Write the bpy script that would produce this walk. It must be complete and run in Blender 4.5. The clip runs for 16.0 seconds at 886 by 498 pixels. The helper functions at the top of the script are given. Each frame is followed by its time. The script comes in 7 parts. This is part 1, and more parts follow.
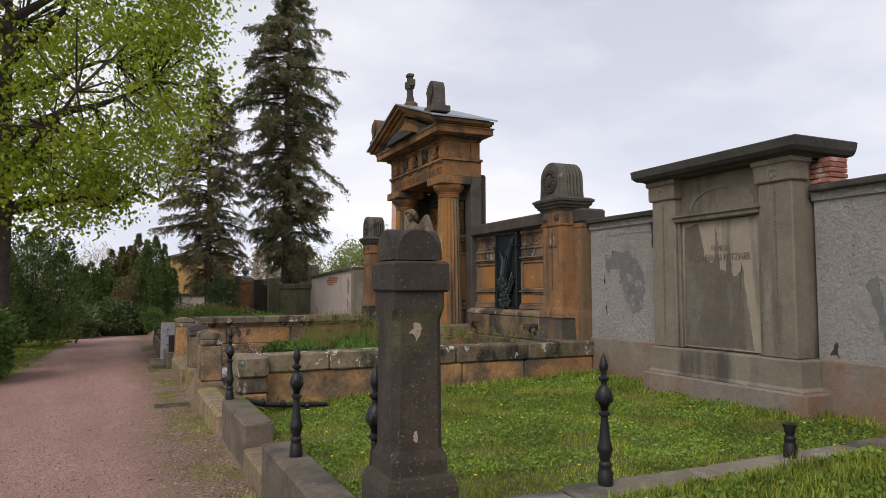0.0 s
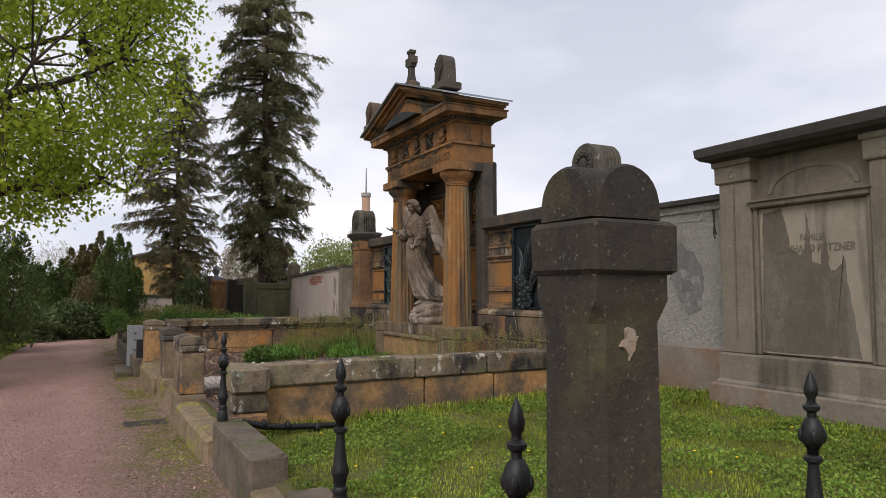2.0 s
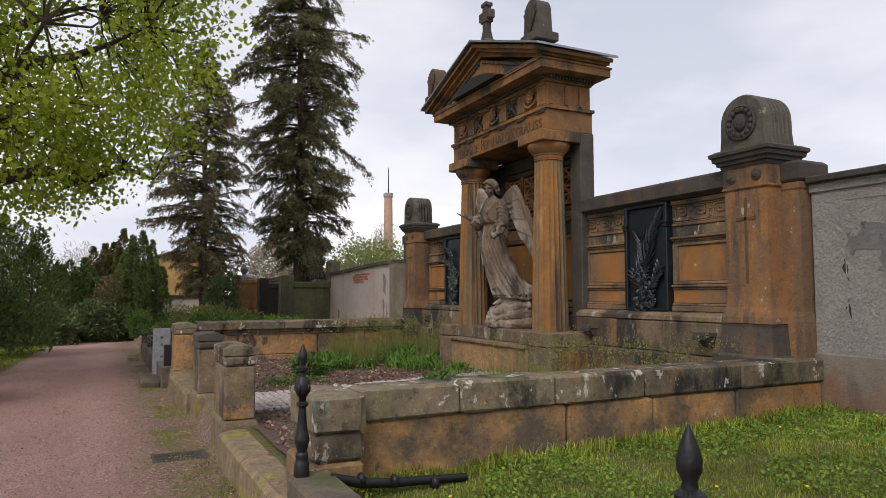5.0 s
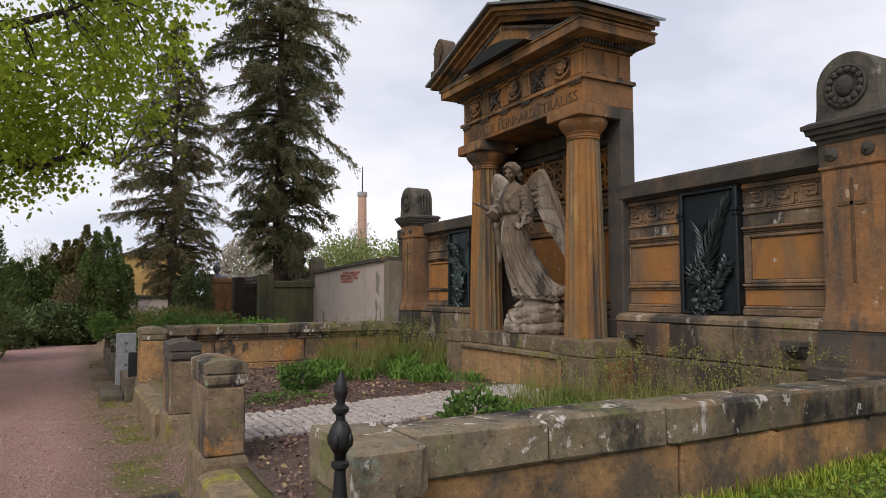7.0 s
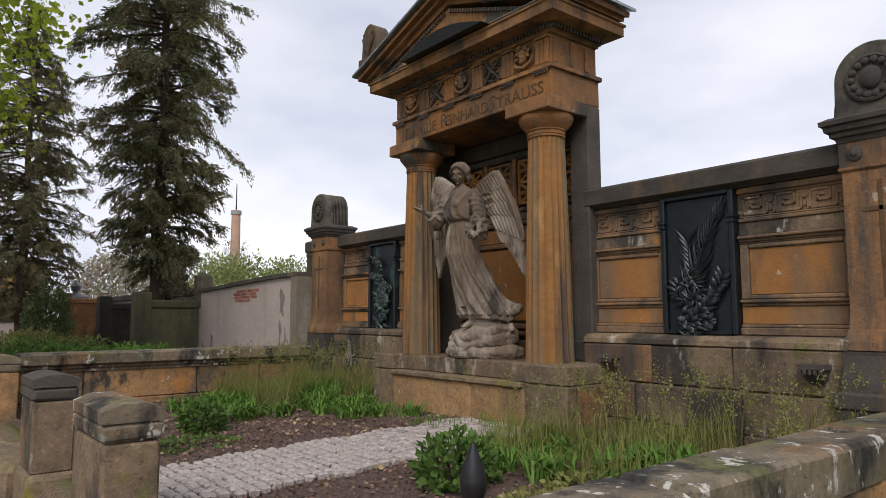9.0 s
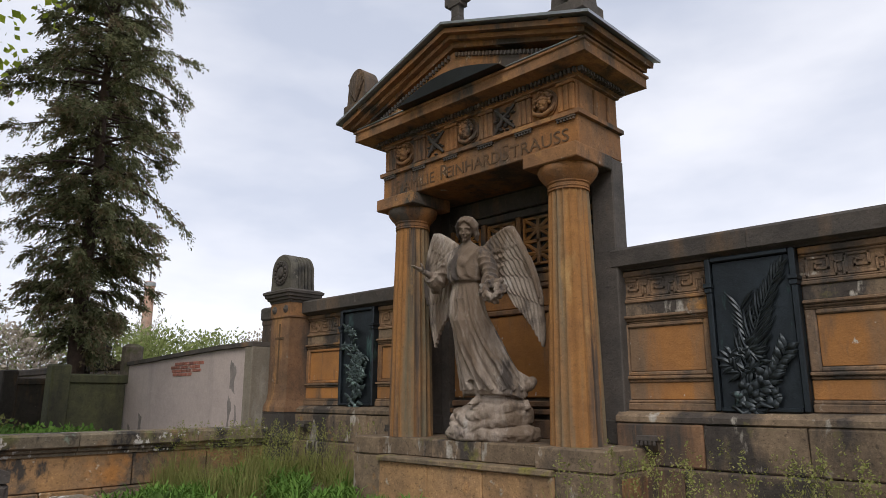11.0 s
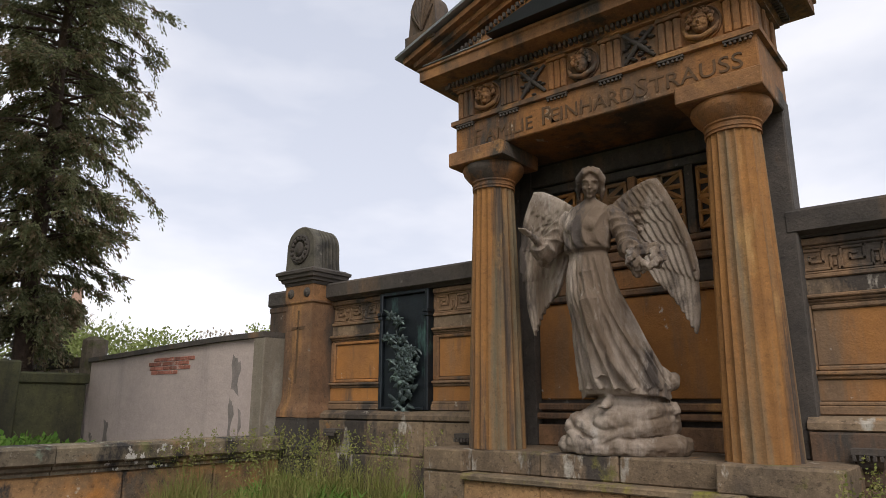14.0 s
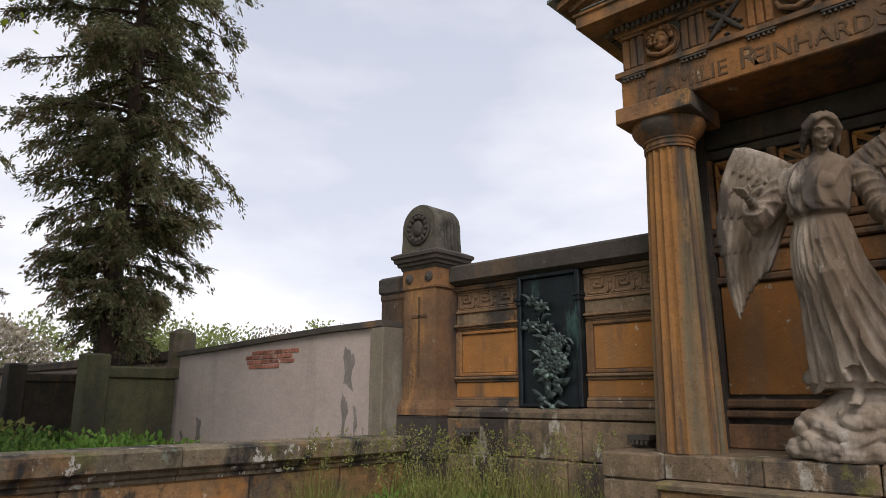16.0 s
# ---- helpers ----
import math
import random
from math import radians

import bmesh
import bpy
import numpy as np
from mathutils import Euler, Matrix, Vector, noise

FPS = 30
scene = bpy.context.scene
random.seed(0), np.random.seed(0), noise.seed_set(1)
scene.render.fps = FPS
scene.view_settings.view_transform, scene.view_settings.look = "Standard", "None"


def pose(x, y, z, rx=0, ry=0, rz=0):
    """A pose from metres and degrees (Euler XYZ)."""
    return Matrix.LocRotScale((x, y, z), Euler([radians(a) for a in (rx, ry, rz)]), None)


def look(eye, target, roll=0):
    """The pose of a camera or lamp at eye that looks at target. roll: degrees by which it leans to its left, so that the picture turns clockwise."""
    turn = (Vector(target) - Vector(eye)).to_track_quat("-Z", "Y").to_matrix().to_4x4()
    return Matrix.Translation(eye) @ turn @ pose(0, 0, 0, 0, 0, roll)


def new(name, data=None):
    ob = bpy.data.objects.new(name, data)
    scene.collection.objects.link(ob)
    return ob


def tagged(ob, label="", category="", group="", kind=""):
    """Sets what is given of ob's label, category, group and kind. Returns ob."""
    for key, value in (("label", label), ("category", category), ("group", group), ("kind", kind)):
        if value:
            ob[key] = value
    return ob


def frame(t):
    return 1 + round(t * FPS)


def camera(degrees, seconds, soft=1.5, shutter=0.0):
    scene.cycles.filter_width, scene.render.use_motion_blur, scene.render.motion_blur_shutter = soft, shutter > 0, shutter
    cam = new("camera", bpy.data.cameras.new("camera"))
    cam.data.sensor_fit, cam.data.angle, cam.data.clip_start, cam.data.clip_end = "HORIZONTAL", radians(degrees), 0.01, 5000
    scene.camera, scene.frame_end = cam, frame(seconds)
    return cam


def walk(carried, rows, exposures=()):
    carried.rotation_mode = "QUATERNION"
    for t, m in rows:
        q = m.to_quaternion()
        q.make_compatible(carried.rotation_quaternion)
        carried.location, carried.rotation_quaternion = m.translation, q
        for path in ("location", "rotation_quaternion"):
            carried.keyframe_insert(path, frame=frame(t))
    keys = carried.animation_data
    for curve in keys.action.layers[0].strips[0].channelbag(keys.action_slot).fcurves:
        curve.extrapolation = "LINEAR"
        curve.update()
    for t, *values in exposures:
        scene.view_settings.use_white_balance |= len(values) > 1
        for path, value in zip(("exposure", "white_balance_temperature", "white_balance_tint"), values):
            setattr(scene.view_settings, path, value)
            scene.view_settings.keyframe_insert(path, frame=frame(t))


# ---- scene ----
cam = camera(66.3, 16.0, soft=0.65)
METRES, EYE, TILT, LEAN, TURN = 12.0, 1.5, 0.0, 0.0, -24.8
ROWS = [
    (0.0, 0.0, 0.0, 0.0, 0.01, 3.45, 0.16),
    (0.5, -0.0171, 0.0312, -0.001, -0.49, 3.47, 0.09),
    (1.0, -0.031, 0.0618, -0.0041, -2.1, 3.56, -0.1),
    (1.5, -0.043, 0.0888, -0.0036, -2.35, 3.61, -0.0),
    (2.0, -0.0581, 0.1146, -0.0047, -2.73, 3.63, 0.08),
    (2.5, -0.0723, 0.1428, -0.0061, -2.97, 3.53, 0.22),
    (3.0, -0.0856, 0.1697, -0.0062, -0.87, 3.60, 0.2),
    (3.5, -0.101, 0.1989, -0.0071, -0.85, 3.67, 0.13),
    (4.0, -0.1106, 0.2267, -0.0086, -1.44, 3.71, 0.22),
    (4.5, -0.1226, 0.2572, -0.0094, -1.02, 3.77, 0.05),
    (7.0, -0.1788, 0.4096, -0.0097, -3.5, 3.8, 0.01),
    (7.5, -0.1934, 0.4379, -0.0111, -5.14, 3.88, -0.2),
    (8.0, -0.206, 0.4668, -0.0131, -9.15, 4.01, -0.06),
    (10.5, -0.2673, 0.6024, -0.0147, -18.28, 10.4, -0.04),
    (11.0, -0.2809, 0.6243, -0.0172, -20.68, 12.28, -0.02),
    (11.5, -0.2879, 0.6546, -0.0158, -22.73, 12.63, -0.09),
    (12.0, -0.3026, 0.6835, -0.0165, -25.11, 12.82, -0.11),
    (12.5, -0.3084, 0.7154, -0.0192, -27.09, 12.83, -0.02),
    (13.0, -0.3164, 0.745, -0.0179, -27.34, 12.84, -0.06),
    (13.5, -0.3326, 0.7739, -0.0185, -27.52, 12.74, -0.04),
    (14.0, -0.3428, 0.8046, -0.0204, -25.9, 12.74, -0.1),
    (14.5, -0.3575, 0.8305, -0.0201, -24.65, 12.66, -0.31),
    (15.0, -0.3775, 0.8536, -0.0208, -26.15, 12.74, -0.38),
    (15.5, -0.3832, 0.8837, -0.023, -26.33, 12.78, -0.3),
    (16.0, -0.3934, 0.9117, -0.0218, -22.61, 12.54, -0.17),
]
walk(cam, [(t, pose(0, 0, EYE, TILT, LEAN, TURN) @ pose(METRES * x, METRES * y, METRES * z, 90 + pitch, roll, yaw)) for t, x, y, z, yaw, pitch, roll in ROWS],
     exposures=[(0.0, 0.10, 6570, 13), (4.5, 0.10, 6570, 13), (7.5, 0.14, 6520, 13), (10.5, 0.14, 6340, 12), (12.0, 0.12, 6340, 12),
                (13.5, 0.20, 6500, 12), (15.0, 0.27, 6560, 13), (15.5, 0.27, 6560, 13), (16.0, 0.20, 6540, 13)])

# ---- world, sun and exposure ----
SUN_EL, SUN_ROT = 44.0, 228.0
world = bpy.data.worlds.new("overcast_sky")
scene.world = world
world.use_nodes = True
wt = world.node_tree
wt.nodes.clear()
w_out = wt.nodes.new("ShaderNodeOutputWorld")
w_bg = wt.nodes.new("ShaderNodeBackground")
w_sky = wt.nodes.new("ShaderNodeTexSky")
w_sky.sky_type, w_sky.sun_disc = "NISHITA", False
w_sky.sun_elevation, w_sky.sun_rotation = radians(SUN_EL), radians(SUN_ROT)
w_co = wt.nodes.new("ShaderNodeTexCoord")
w_map = wt.nodes.new("ShaderNodeMapping")
w_map.inputs["Scale"].default_value = (1.0, 1.0, 2.6)
w_noise = wt.nodes.new("ShaderNodeTexNoise")
w_noise.inputs["Scale"].default_value = 2.1
w_noise.inputs["Detail"].default_value = 5.0
w_noise.inputs["Roughness"].default_value = 0.5
w_ramp = wt.nodes.new("ShaderNodeValToRGB")
w_ramp.color_ramp.elements[0].position, w_ramp.color_ramp.elements[0].color = 0.36, (6.5, 6.95, 7.95, 1)
w_ramp.color_ramp.elements[1].position, w_ramp.color_ramp.elements[1].color = 0.63, (9.5, 9.6, 10.0, 1)
w_mix = wt.nodes.new("ShaderNodeMix")
w_mix.data_type = "RGBA"
w_mix.inputs[0].default_value = 0.93
wt.links.new(w_co.outputs["Generated"], w_map.inputs["Vector"])
wt.links.new(w_map.outputs["Vector"], w_noise.inputs["Vector"])
wt.links.new(w_noise.outputs["Fac"], w_ramp.inputs["Fac"])
wt.links.new(w_sky.outputs["Color"], w_mix.inputs[6])
wt.links.new(w_ramp.outputs["Color"], w_mix.inputs[7])
# the cloud deck is brightest towards the horizon
w_sep = wt.nodes.new("ShaderNodeSeparateXYZ")
w_grad = wt.nodes.new("ShaderNodeValToRGB")
w_grad.color_ramp.elements[0].position, w_grad.color_ramp.elements[0].color = 0.0, (1.15, 1.13, 1.11, 1)
w_grad.color_ramp.elements[1].position, w_grad.color_ramp.elements[1].color = 0.55, (0.84, 0.85, 0.87, 1)
w_mul = wt.nodes.new("ShaderNodeMix")
w_mul.data_type, w_mul.blend_type = "RGBA", "MULTIPLY"
w_mul.inputs[0].default_value = 1.0
wt.links.new(w_co.outputs["Generated"], w_sep.inputs[0])
wt.links.new(w_sep.outputs["Z"], w_grad.inputs["Fac"])
wt.links.new(w_mix.outputs[2], w_mul.inputs[6])
wt.links.new(w_grad.outputs["Color"], w_mul.inputs[7])
wt.links.new(w_mul.outputs[2], w_bg.inputs["Color"])
w_bg.inputs["Strength"].default_value = 0.1
wt.links.new(w_bg.outputs["Background"], w_out.inputs["Surface"])

sun_data = bpy.data.lights.new("sun", "SUN")
sun_data.energy, sun_data.angle, sun_data.color = 1.75, radians(30), (1.0, 0.95, 0.88)
sun = new("sun", sun_data)
sun.matrix_world = look((-7.4, -6.7, 9.6), (0, 0, 0))


# ---- materials ----
def nd(nt, kind, **props):
    n = nt.nodes.new(kind)
    for k, v in props.items():
        if k in n.inputs:
            n.inputs[k].default_value = v
    return n


def mixcol(nt, fac, a, b, mode="MIX"):
    m = nt.nodes.new("ShaderNodeMix")
    m.data_type, m.blend_type = "RGBA", mode
    for sock, val in ((m.inputs[0], fac), (m.inputs[6], a), (m.inputs[7], b)):
        if isinstance(val, (int, float)):
            sock.default_value = val
        elif isinstance(val, tuple):
            sock.default_value = (*val, 1)
        else:
            nt.links.new(val, sock)
    return m.outputs[2]


def noise_fac(nt, pos, scale, lo, hi, stretch=None, detail=5.0, rough=0.6, off=(0, 0, 0)):
    mp = nt.nodes.new("ShaderNodeMapping")
    mp.inputs["Scale"].default_value = stretch or (1, 1, 1)
    mp.inputs["Location"].default_value = off
    nt.links.new(pos, mp.inputs["Vector"])
    n = nd(nt, "ShaderNodeTexNoise", Scale=scale, Detail=detail, Roughness=rough)
    nt.links.new(mp.outputs["Vector"], n.inputs["Vector"])
    r = nt.nodes.new("ShaderNodeMapRange")
    r.inputs["From Min"].default_value, r.inputs["From Max"].default_value = lo, hi
    nt.links.new(n.outputs["Fac"], r.inputs["Value"])
    return r.outputs["Result"]


def surface(name, base, second, stains=(), rough=0.9, metal=0.0, bump=0.5, grain=75.0, grain_amt=0.15, mid=3.0, vary=0.1, bump_size=0.012, island=False, mottle=0.20, swell=0.022):
    """Base and second colour mixed by soft noise; stains: (colour, scale, lo, hi, stretch) laid over in turn; fine grain and relief."""
    m = bpy.data.materials.new(name)
    m.use_nodes = True
    nt = m.node_tree
    bsdf = nt.nodes["Principled BSDF"]
    geo = nt.nodes.new("ShaderNodeNewGeometry")
    pos = geo.outputs["Position"]
    col = mixcol(nt, noise_fac(nt, pos, mid, 0.32, 0.68), base, second)
    for i, (c, sc, lo, hi, st) in enumerate(stains):
        col = mixcol(nt, noise_fac(nt, pos, sc, lo, hi, st, 7.0, 0.65, (3.7 * i + 1.3, 1.9 * i, 0.7 * i)), col, c)
    if mottle:
        lo_, hi_ = 1.0 - mottle, 1.0 + 1.1 * mottle
        col = mixcol(nt, noise_fac(nt, pos, 11.0, 0.30, 0.70, None, 8.0, 0.75), mixcol(nt, 1.0, col, (lo_, lo_, lo_), "MULTIPLY"), mixcol(nt, 1.0, col, (hi_, hi_, hi_), "MULTIPLY"))
    if mottle > 0.1:
        pit, fleck = 1.0 - 1.5 * min(mottle, 0.3), 1.0 + 1.6 * min(mottle, 0.3)
        col = mixcol(nt, noise_fac(nt, pos, 23.0, 0.57, 0.63, (1, 1, 1.6), 6.0, 0.7), col, mixcol(nt, 1.0, col, (pit, pit, pit), "MULTIPLY"))
        col = mixcol(nt, noise_fac(nt, pos, 31.0, 0.59, 0.64, None, 6.0, 0.7, (7, 3, 1)), col, mixcol(nt, 1.0, col, (fleck, fleck, fleck), "MULTIPLY"))
    g = noise_fac(nt, pos, grain, 0.25, 0.75, None, 3.0, 0.6)
    dark = 1.0 - grain_amt
    bright = 1.0 + 0.6 * grain_amt
    col = mixcol(nt, g, mixcol(nt, 1.0, col, (dark, dark, dark), "MULTIPLY"), mixcol(nt, 1.0, col, (bright, bright, bright), "MULTIPLY"))
    if vary:
        src = geo.outputs["Random Per Island"] if island else nt.nodes.new("ShaderNodeObjectInfo").outputs["Random"]
        r = nt.nodes.new("ShaderNodeMapRange")
        r.inputs["To Min"].default_value, r.inputs["To Max"].default_value = 1.0 - vary, 1.0 + vary
        nt.links.new(src, r.inputs["Value"])
        hsv = nt.nodes.new("ShaderNodeHueSaturation")
        nt.links.new(r.outputs["Result"], hsv.inputs["Value"])
        nt.links.new(col, hsv.inputs["Color"])
        col = hsv.outputs["Color"]
    nt.links.new(col, bsdf.inputs["Base Color"])
    bsdf.inputs["Roughness"].default_value, bsdf.inputs["Metallic"].default_value = rough, metal
    if bump:
        b1 = nd(nt, "ShaderNodeTexNoise", Scale=grain * 0.6, Detail=6.0, Roughness=0.7)
        nt.links.new(pos, b1.inputs["Vector"])
        bp = nt.nodes.new("ShaderNodeBump")
        bp.inputs["Strength"].default_value, bp.inputs["Distance"].default_value = bump, bump_size
        nt.links.new(b1.outputs["Fac"], bp.inputs["Height"])
        b2 = nd(nt, "ShaderNodeTexNoise", Scale=7.0, Detail=4.0, Roughness=0.6)
        nt.links.new(pos, b2.inputs["Vector"])
        bq = nt.nodes.new("ShaderNodeBump")
        bq.inputs["Strength"].default_value, bq.inputs["Distance"].default_value = min(bump, 0.6), swell
        nt.links.new(b2.outputs["Fac"], bq.inputs["Height"])
        nt.links.new(bp.outputs["Normal"], bq.inputs["Normal"])
        nt.links.new(bq.outputs["Normal"], bsdf.inputs["Normal"])
    return m


def foliage(name, c1, c2, vary=0.35, rough=0.6, trans=0.25):
    m = bpy.data.materials.new(name)
    m.use_nodes = True
    nt = m.node_tree
    bsdf = nt.nodes["Principled BSDF"]
    geo = nt.nodes.new("ShaderNodeNewGeometry")
    col = mixcol(nt, geo.outputs["Random Per Island"], c1, c2)
    f = noise_fac(nt, geo.outputs["Position"], 1.3, 0.3, 0.7)
    r = nt.nodes.new("ShaderNodeMapRange")
    r.inputs["To Min"].default_value, r.inputs["To Max"].default_value = 1 - vary, 1 + vary
    nt.links.new(f, r.inputs["Value"])
    hsv = nt.nodes.new("ShaderNodeHueSaturation")
    nt.links.new(r.outputs["Result"], hsv.inputs["Value"])
    nt.links.new(col, hsv.inputs["Color"])
    nt.links.new(hsv.outputs["Color"], bsdf.inputs["Base Color"])
    bsdf.inputs["Roughness"].default_value = max(rough, 0.75)
    bsdf.inputs["Specular IOR Level"].default_value = 0.15
    if trans:
        tr = nt.nodes.new("ShaderNodeBsdfTranslucent")
        nt.links.new(hsv.outputs["Color"], tr.inputs["Color"])
        mx = nt.nodes.new("ShaderNodeMixShader")
        mx.inputs[0].default_value = trans
        nt.links.new(bsdf.outputs[0], mx.inputs[1])
        nt.links.new(tr.outputs[0], mx.inputs[2])
        nt.links.new(mx.outputs[0], nt.nodes["Material Output"].inputs["Surface"])
    return m


CRUST = (0.045, 0.038, 0.032)
V = (1, 1, 0.22)
M_OCHRE = surface("ochre_sandstone", (0.360, 0.158, 0.045), (0.216, 0.101, 0.040),
                  [((0.153, 0.095, 0.054), 1.3, 0.44, 0.60, V), ((0.068, 0.054, 0.043), 1.7, 0.51, 0.60, (1, 1, 0.16)), ((0.396, 0.324, 0.234), 5.5, 0.64, 0.69, None)], mid=2.0, vary=0.15)
M_OCHRE_CLEAN = surface("ochre_sandstone_clean", (0.42, 0.178, 0.042), (0.27, 0.125, 0.042),
                        [((0.20, 0.125, 0.07), 1.5, 0.47, 0.62, V), ((0.10, 0.072, 0.05), 1.9, 0.56, 0.68, V), ((0.50, 0.44, 0.36), 7.5, 0.645, 0.68, None)], mid=1.1, vary=0.14, mottle=0.10)
M_TRIM = surface("dull_brown_moulding_stone", (0.25, 0.150, 0.080), (0.165, 0.108, 0.066),
                 [((0.065, 0.053, 0.043), 1.6, 0.50, 0.62, (1, 1, 0.4)), ((0.36, 0.18, 0.06), 1.5, 0.58, 0.70, None), ((0.40, 0.35, 0.28), 5.0, 0.63, 0.69, None)], mid=2.0, vary=0.14)
M_COLUMN = surface("streaked_sandstone", (0.310, 0.144, 0.040), (0.227, 0.106, 0.034),
                   [((0.144, 0.117, 0.072), 1.5, 0.46, 0.56, (1, 1, 0.07)), ((0.065, 0.049, 0.038), 3.6, 0.54, 0.64, (1, 1, 0.05)), ((0.348, 0.205, 0.076), 2.6, 0.60, 0.70, (1, 1, 0.3))], mid=2.0, vary=0.05, mottle=0.14)
M_BROWN = surface("brown_sandstone", (0.322, 0.156, 0.059), (0.184, 0.097, 0.048),
                  [((0.064, 0.052, 0.040), 1.5, 0.49, 0.60, (1, 1, 0.3)), ((0.386, 0.198, 0.069), 2.0, 0.58, 0.68, None), ((0.331, 0.285, 0.221), 7.0, 0.66, 0.71, None)], mid=2.2, vary=0.16)
# black stone for weather crust, and for the painted shade of the tympanum recess
M_CRUST = surface("black_crust_and_shade_sandstone", (0.082, 0.068, 0.056), (0.046, 0.040, 0.035),
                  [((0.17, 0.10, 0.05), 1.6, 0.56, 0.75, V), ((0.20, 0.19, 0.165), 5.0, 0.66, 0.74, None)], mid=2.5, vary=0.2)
M_ROLL = surface("olive_grey_weathered_stone", (0.125, 0.112, 0.084), (0.070, 0.062, 0.050), [((0.035, 0.032, 0.028), 2.2, 0.52, 0.64, None), ((0.20, 0.185, 0.15), 6.0, 0.64, 0.70, None)], mid=3.0, vary=0.1)
M_COPING = surface("lichened_coping_stone", (0.223, 0.176, 0.114), (0.109, 0.087, 0.059),
                   [((0.228, 0.123, 0.048), 1.7, 0.54, 0.68, None), ((0.027, 0.024, 0.021), 2.2, 0.50, 0.60, (1, 1, 0.5)), ((0.123, 0.123, 0.043), 1.9, 0.54, 0.66, None), ((0.190, 0.218, 0.162), 2.8, 0.60, 0.66, None), ((0.475, 0.446, 0.399), 8.0, 0.61, 0.635, (1, 1, 0.7)), ((0.494, 0.465, 0.418), 3.4, 0.63, 0.66, (1, 1, 0.5))], mid=3.0, vary=0.22, mottle=0.3)
M_BLOCK = surface("weathered_wall_sandstone", (0.41, 0.225, 0.084), (0.25, 0.148, 0.072),
                  [((0.105, 0.080, 0.056), 1.6, 0.47, 0.62, None), ((0.36, 0.16, 0.042), 1.2, 0.58, 0.70, None), ((0.50, 0.45, 0.35), 3.1, 0.64, 0.68, None), ((0.05, 0.042, 0.034), 3.2, 0.59, 0.67, (1, 1, 0.5))], mid=1.8, vary=0.2, mottle=0.26)
M_SOOTY = surface("sooty_sandstone", (0.24, 0.128, 0.062), (0.135, 0.080, 0.048),
                  [((0.055, 0.046, 0.038), 1.3, 0.45, 0.58, (1, 1, 0.2)), ((0.40, 0.205, 0.07), 1.7, 0.58, 0.68, V), ((0.30, 0.26, 0.21), 6.0, 0.64, 0.70, None)], mid=2.2, vary=0.14)
M_PLINTH = surface("grimy_plinth_sandstone", (0.234, 0.164, 0.100), (0.127, 0.092, 0.059),
                   [((0.051, 0.041, 0.033), 1.6, 0.48, 0.58, (1, 1, 0.45)), ((0.377, 0.184, 0.053), 1.5, 0.60, 0.67, None), ((0.344, 0.312, 0.262), 4.5, 0.60, 0.66, (1, 1, 0.4)), ((0.139, 0.127, 0.037), 2.6, 0.60, 0.68, None)], mid=2.0, vary=0.22, mottle=0.32)
M_STEP = surface("ochre_step_sandstone", (0.40, 0.235, 0.105), (0.25, 0.155, 0.08),
                 [((0.085, 0.068, 0.05), 1.6, 0.54, 0.70, V), ((0.42, 0.20, 0.06), 1.3, 0.56, 0.70, None), ((0.42, 0.38, 0.30), 5.0, 0.62, 0.68, None)], mid=2.0, vary=0.15, mottle=0.3)
M_CHIP = surface("fresh_broken_stone", (0.46, 0.36, 0.28), (0.30, 0.22, 0.16), mid=14.0, vary=0.0)
M_MOSSY = surface("mossy_kerb_stone", (0.27, 0.19, 0.11), (0.15, 0.115, 0.075),
                  [((0.23, 0.205, 0.03), 3.0, 0.54, 0.66, None), (CRUST, 1.8, 0.60, 0.75, None)], mid=3.0, vary=0.15, mottle=0.4)
M_GREYSTONE = surface("grey_kerb_stone", (0.165, 0.128, 0.092), (0.090, 0.072, 0.054),
                      [((0.040, 0.036, 0.032), 1.9, 0.52, 0.70, None), ((0.24, 0.22, 0.19), 6.0, 0.66, 0.72, None), ((0.075, 0.085, 0.025), 2.6, 0.54, 0.68, None)], mid=3.0, vary=0.1)
M_PILLAR = surface("dark_grey_pillar_stone", (0.064, 0.048, 0.034), (0.036, 0.028, 0.021),
                   [((0.021, 0.019, 0.017), 1.6, 0.50, 0.70, (1, 1, 0.3)), ((0.164, 0.148, 0.094), 60.0, 0.61, 0.66, None), ((0.074, 0.067, 0.029), 3.0, 0.56, 0.70, None)], mid=4.0, vary=0.0, grain=120)
M_ANGEL = surface("weathered_statue_stone", (0.396, 0.329, 0.266), (0.243, 0.194, 0.153),
                  [((0.158, 0.113, 0.077), 2.3, 0.45, 0.57, (1, 1, 0.25)), ((0.068, 0.054, 0.045), 3.4, 0.53, 0.63, (1, 1, 0.3)), ((0.504, 0.450, 0.396), 2.6, 0.57, 0.68, (1, 1, 0.5))], mid=3.0, vary=0.0, grain=110, grain_amt=0.15, mottle=0.10, swell=0.006)
M_PLASTER = surface("rough_white_plaster", (0.413, 0.389, 0.358), (0.344, 0.323, 0.296),
                    [((0.206, 0.189, 0.169), 1.4, 0.58, 0.72, (1, 1, 0.35)), ((0.138, 0.124, 0.110), 0.9, 0.64, 0.76, (1, 1, 0.12))], bump=1.0, bump_size=0.07, grain=30, grain_amt=0.16, mid=2.0, vary=0.0, mottle=0.07, swell=0.05)
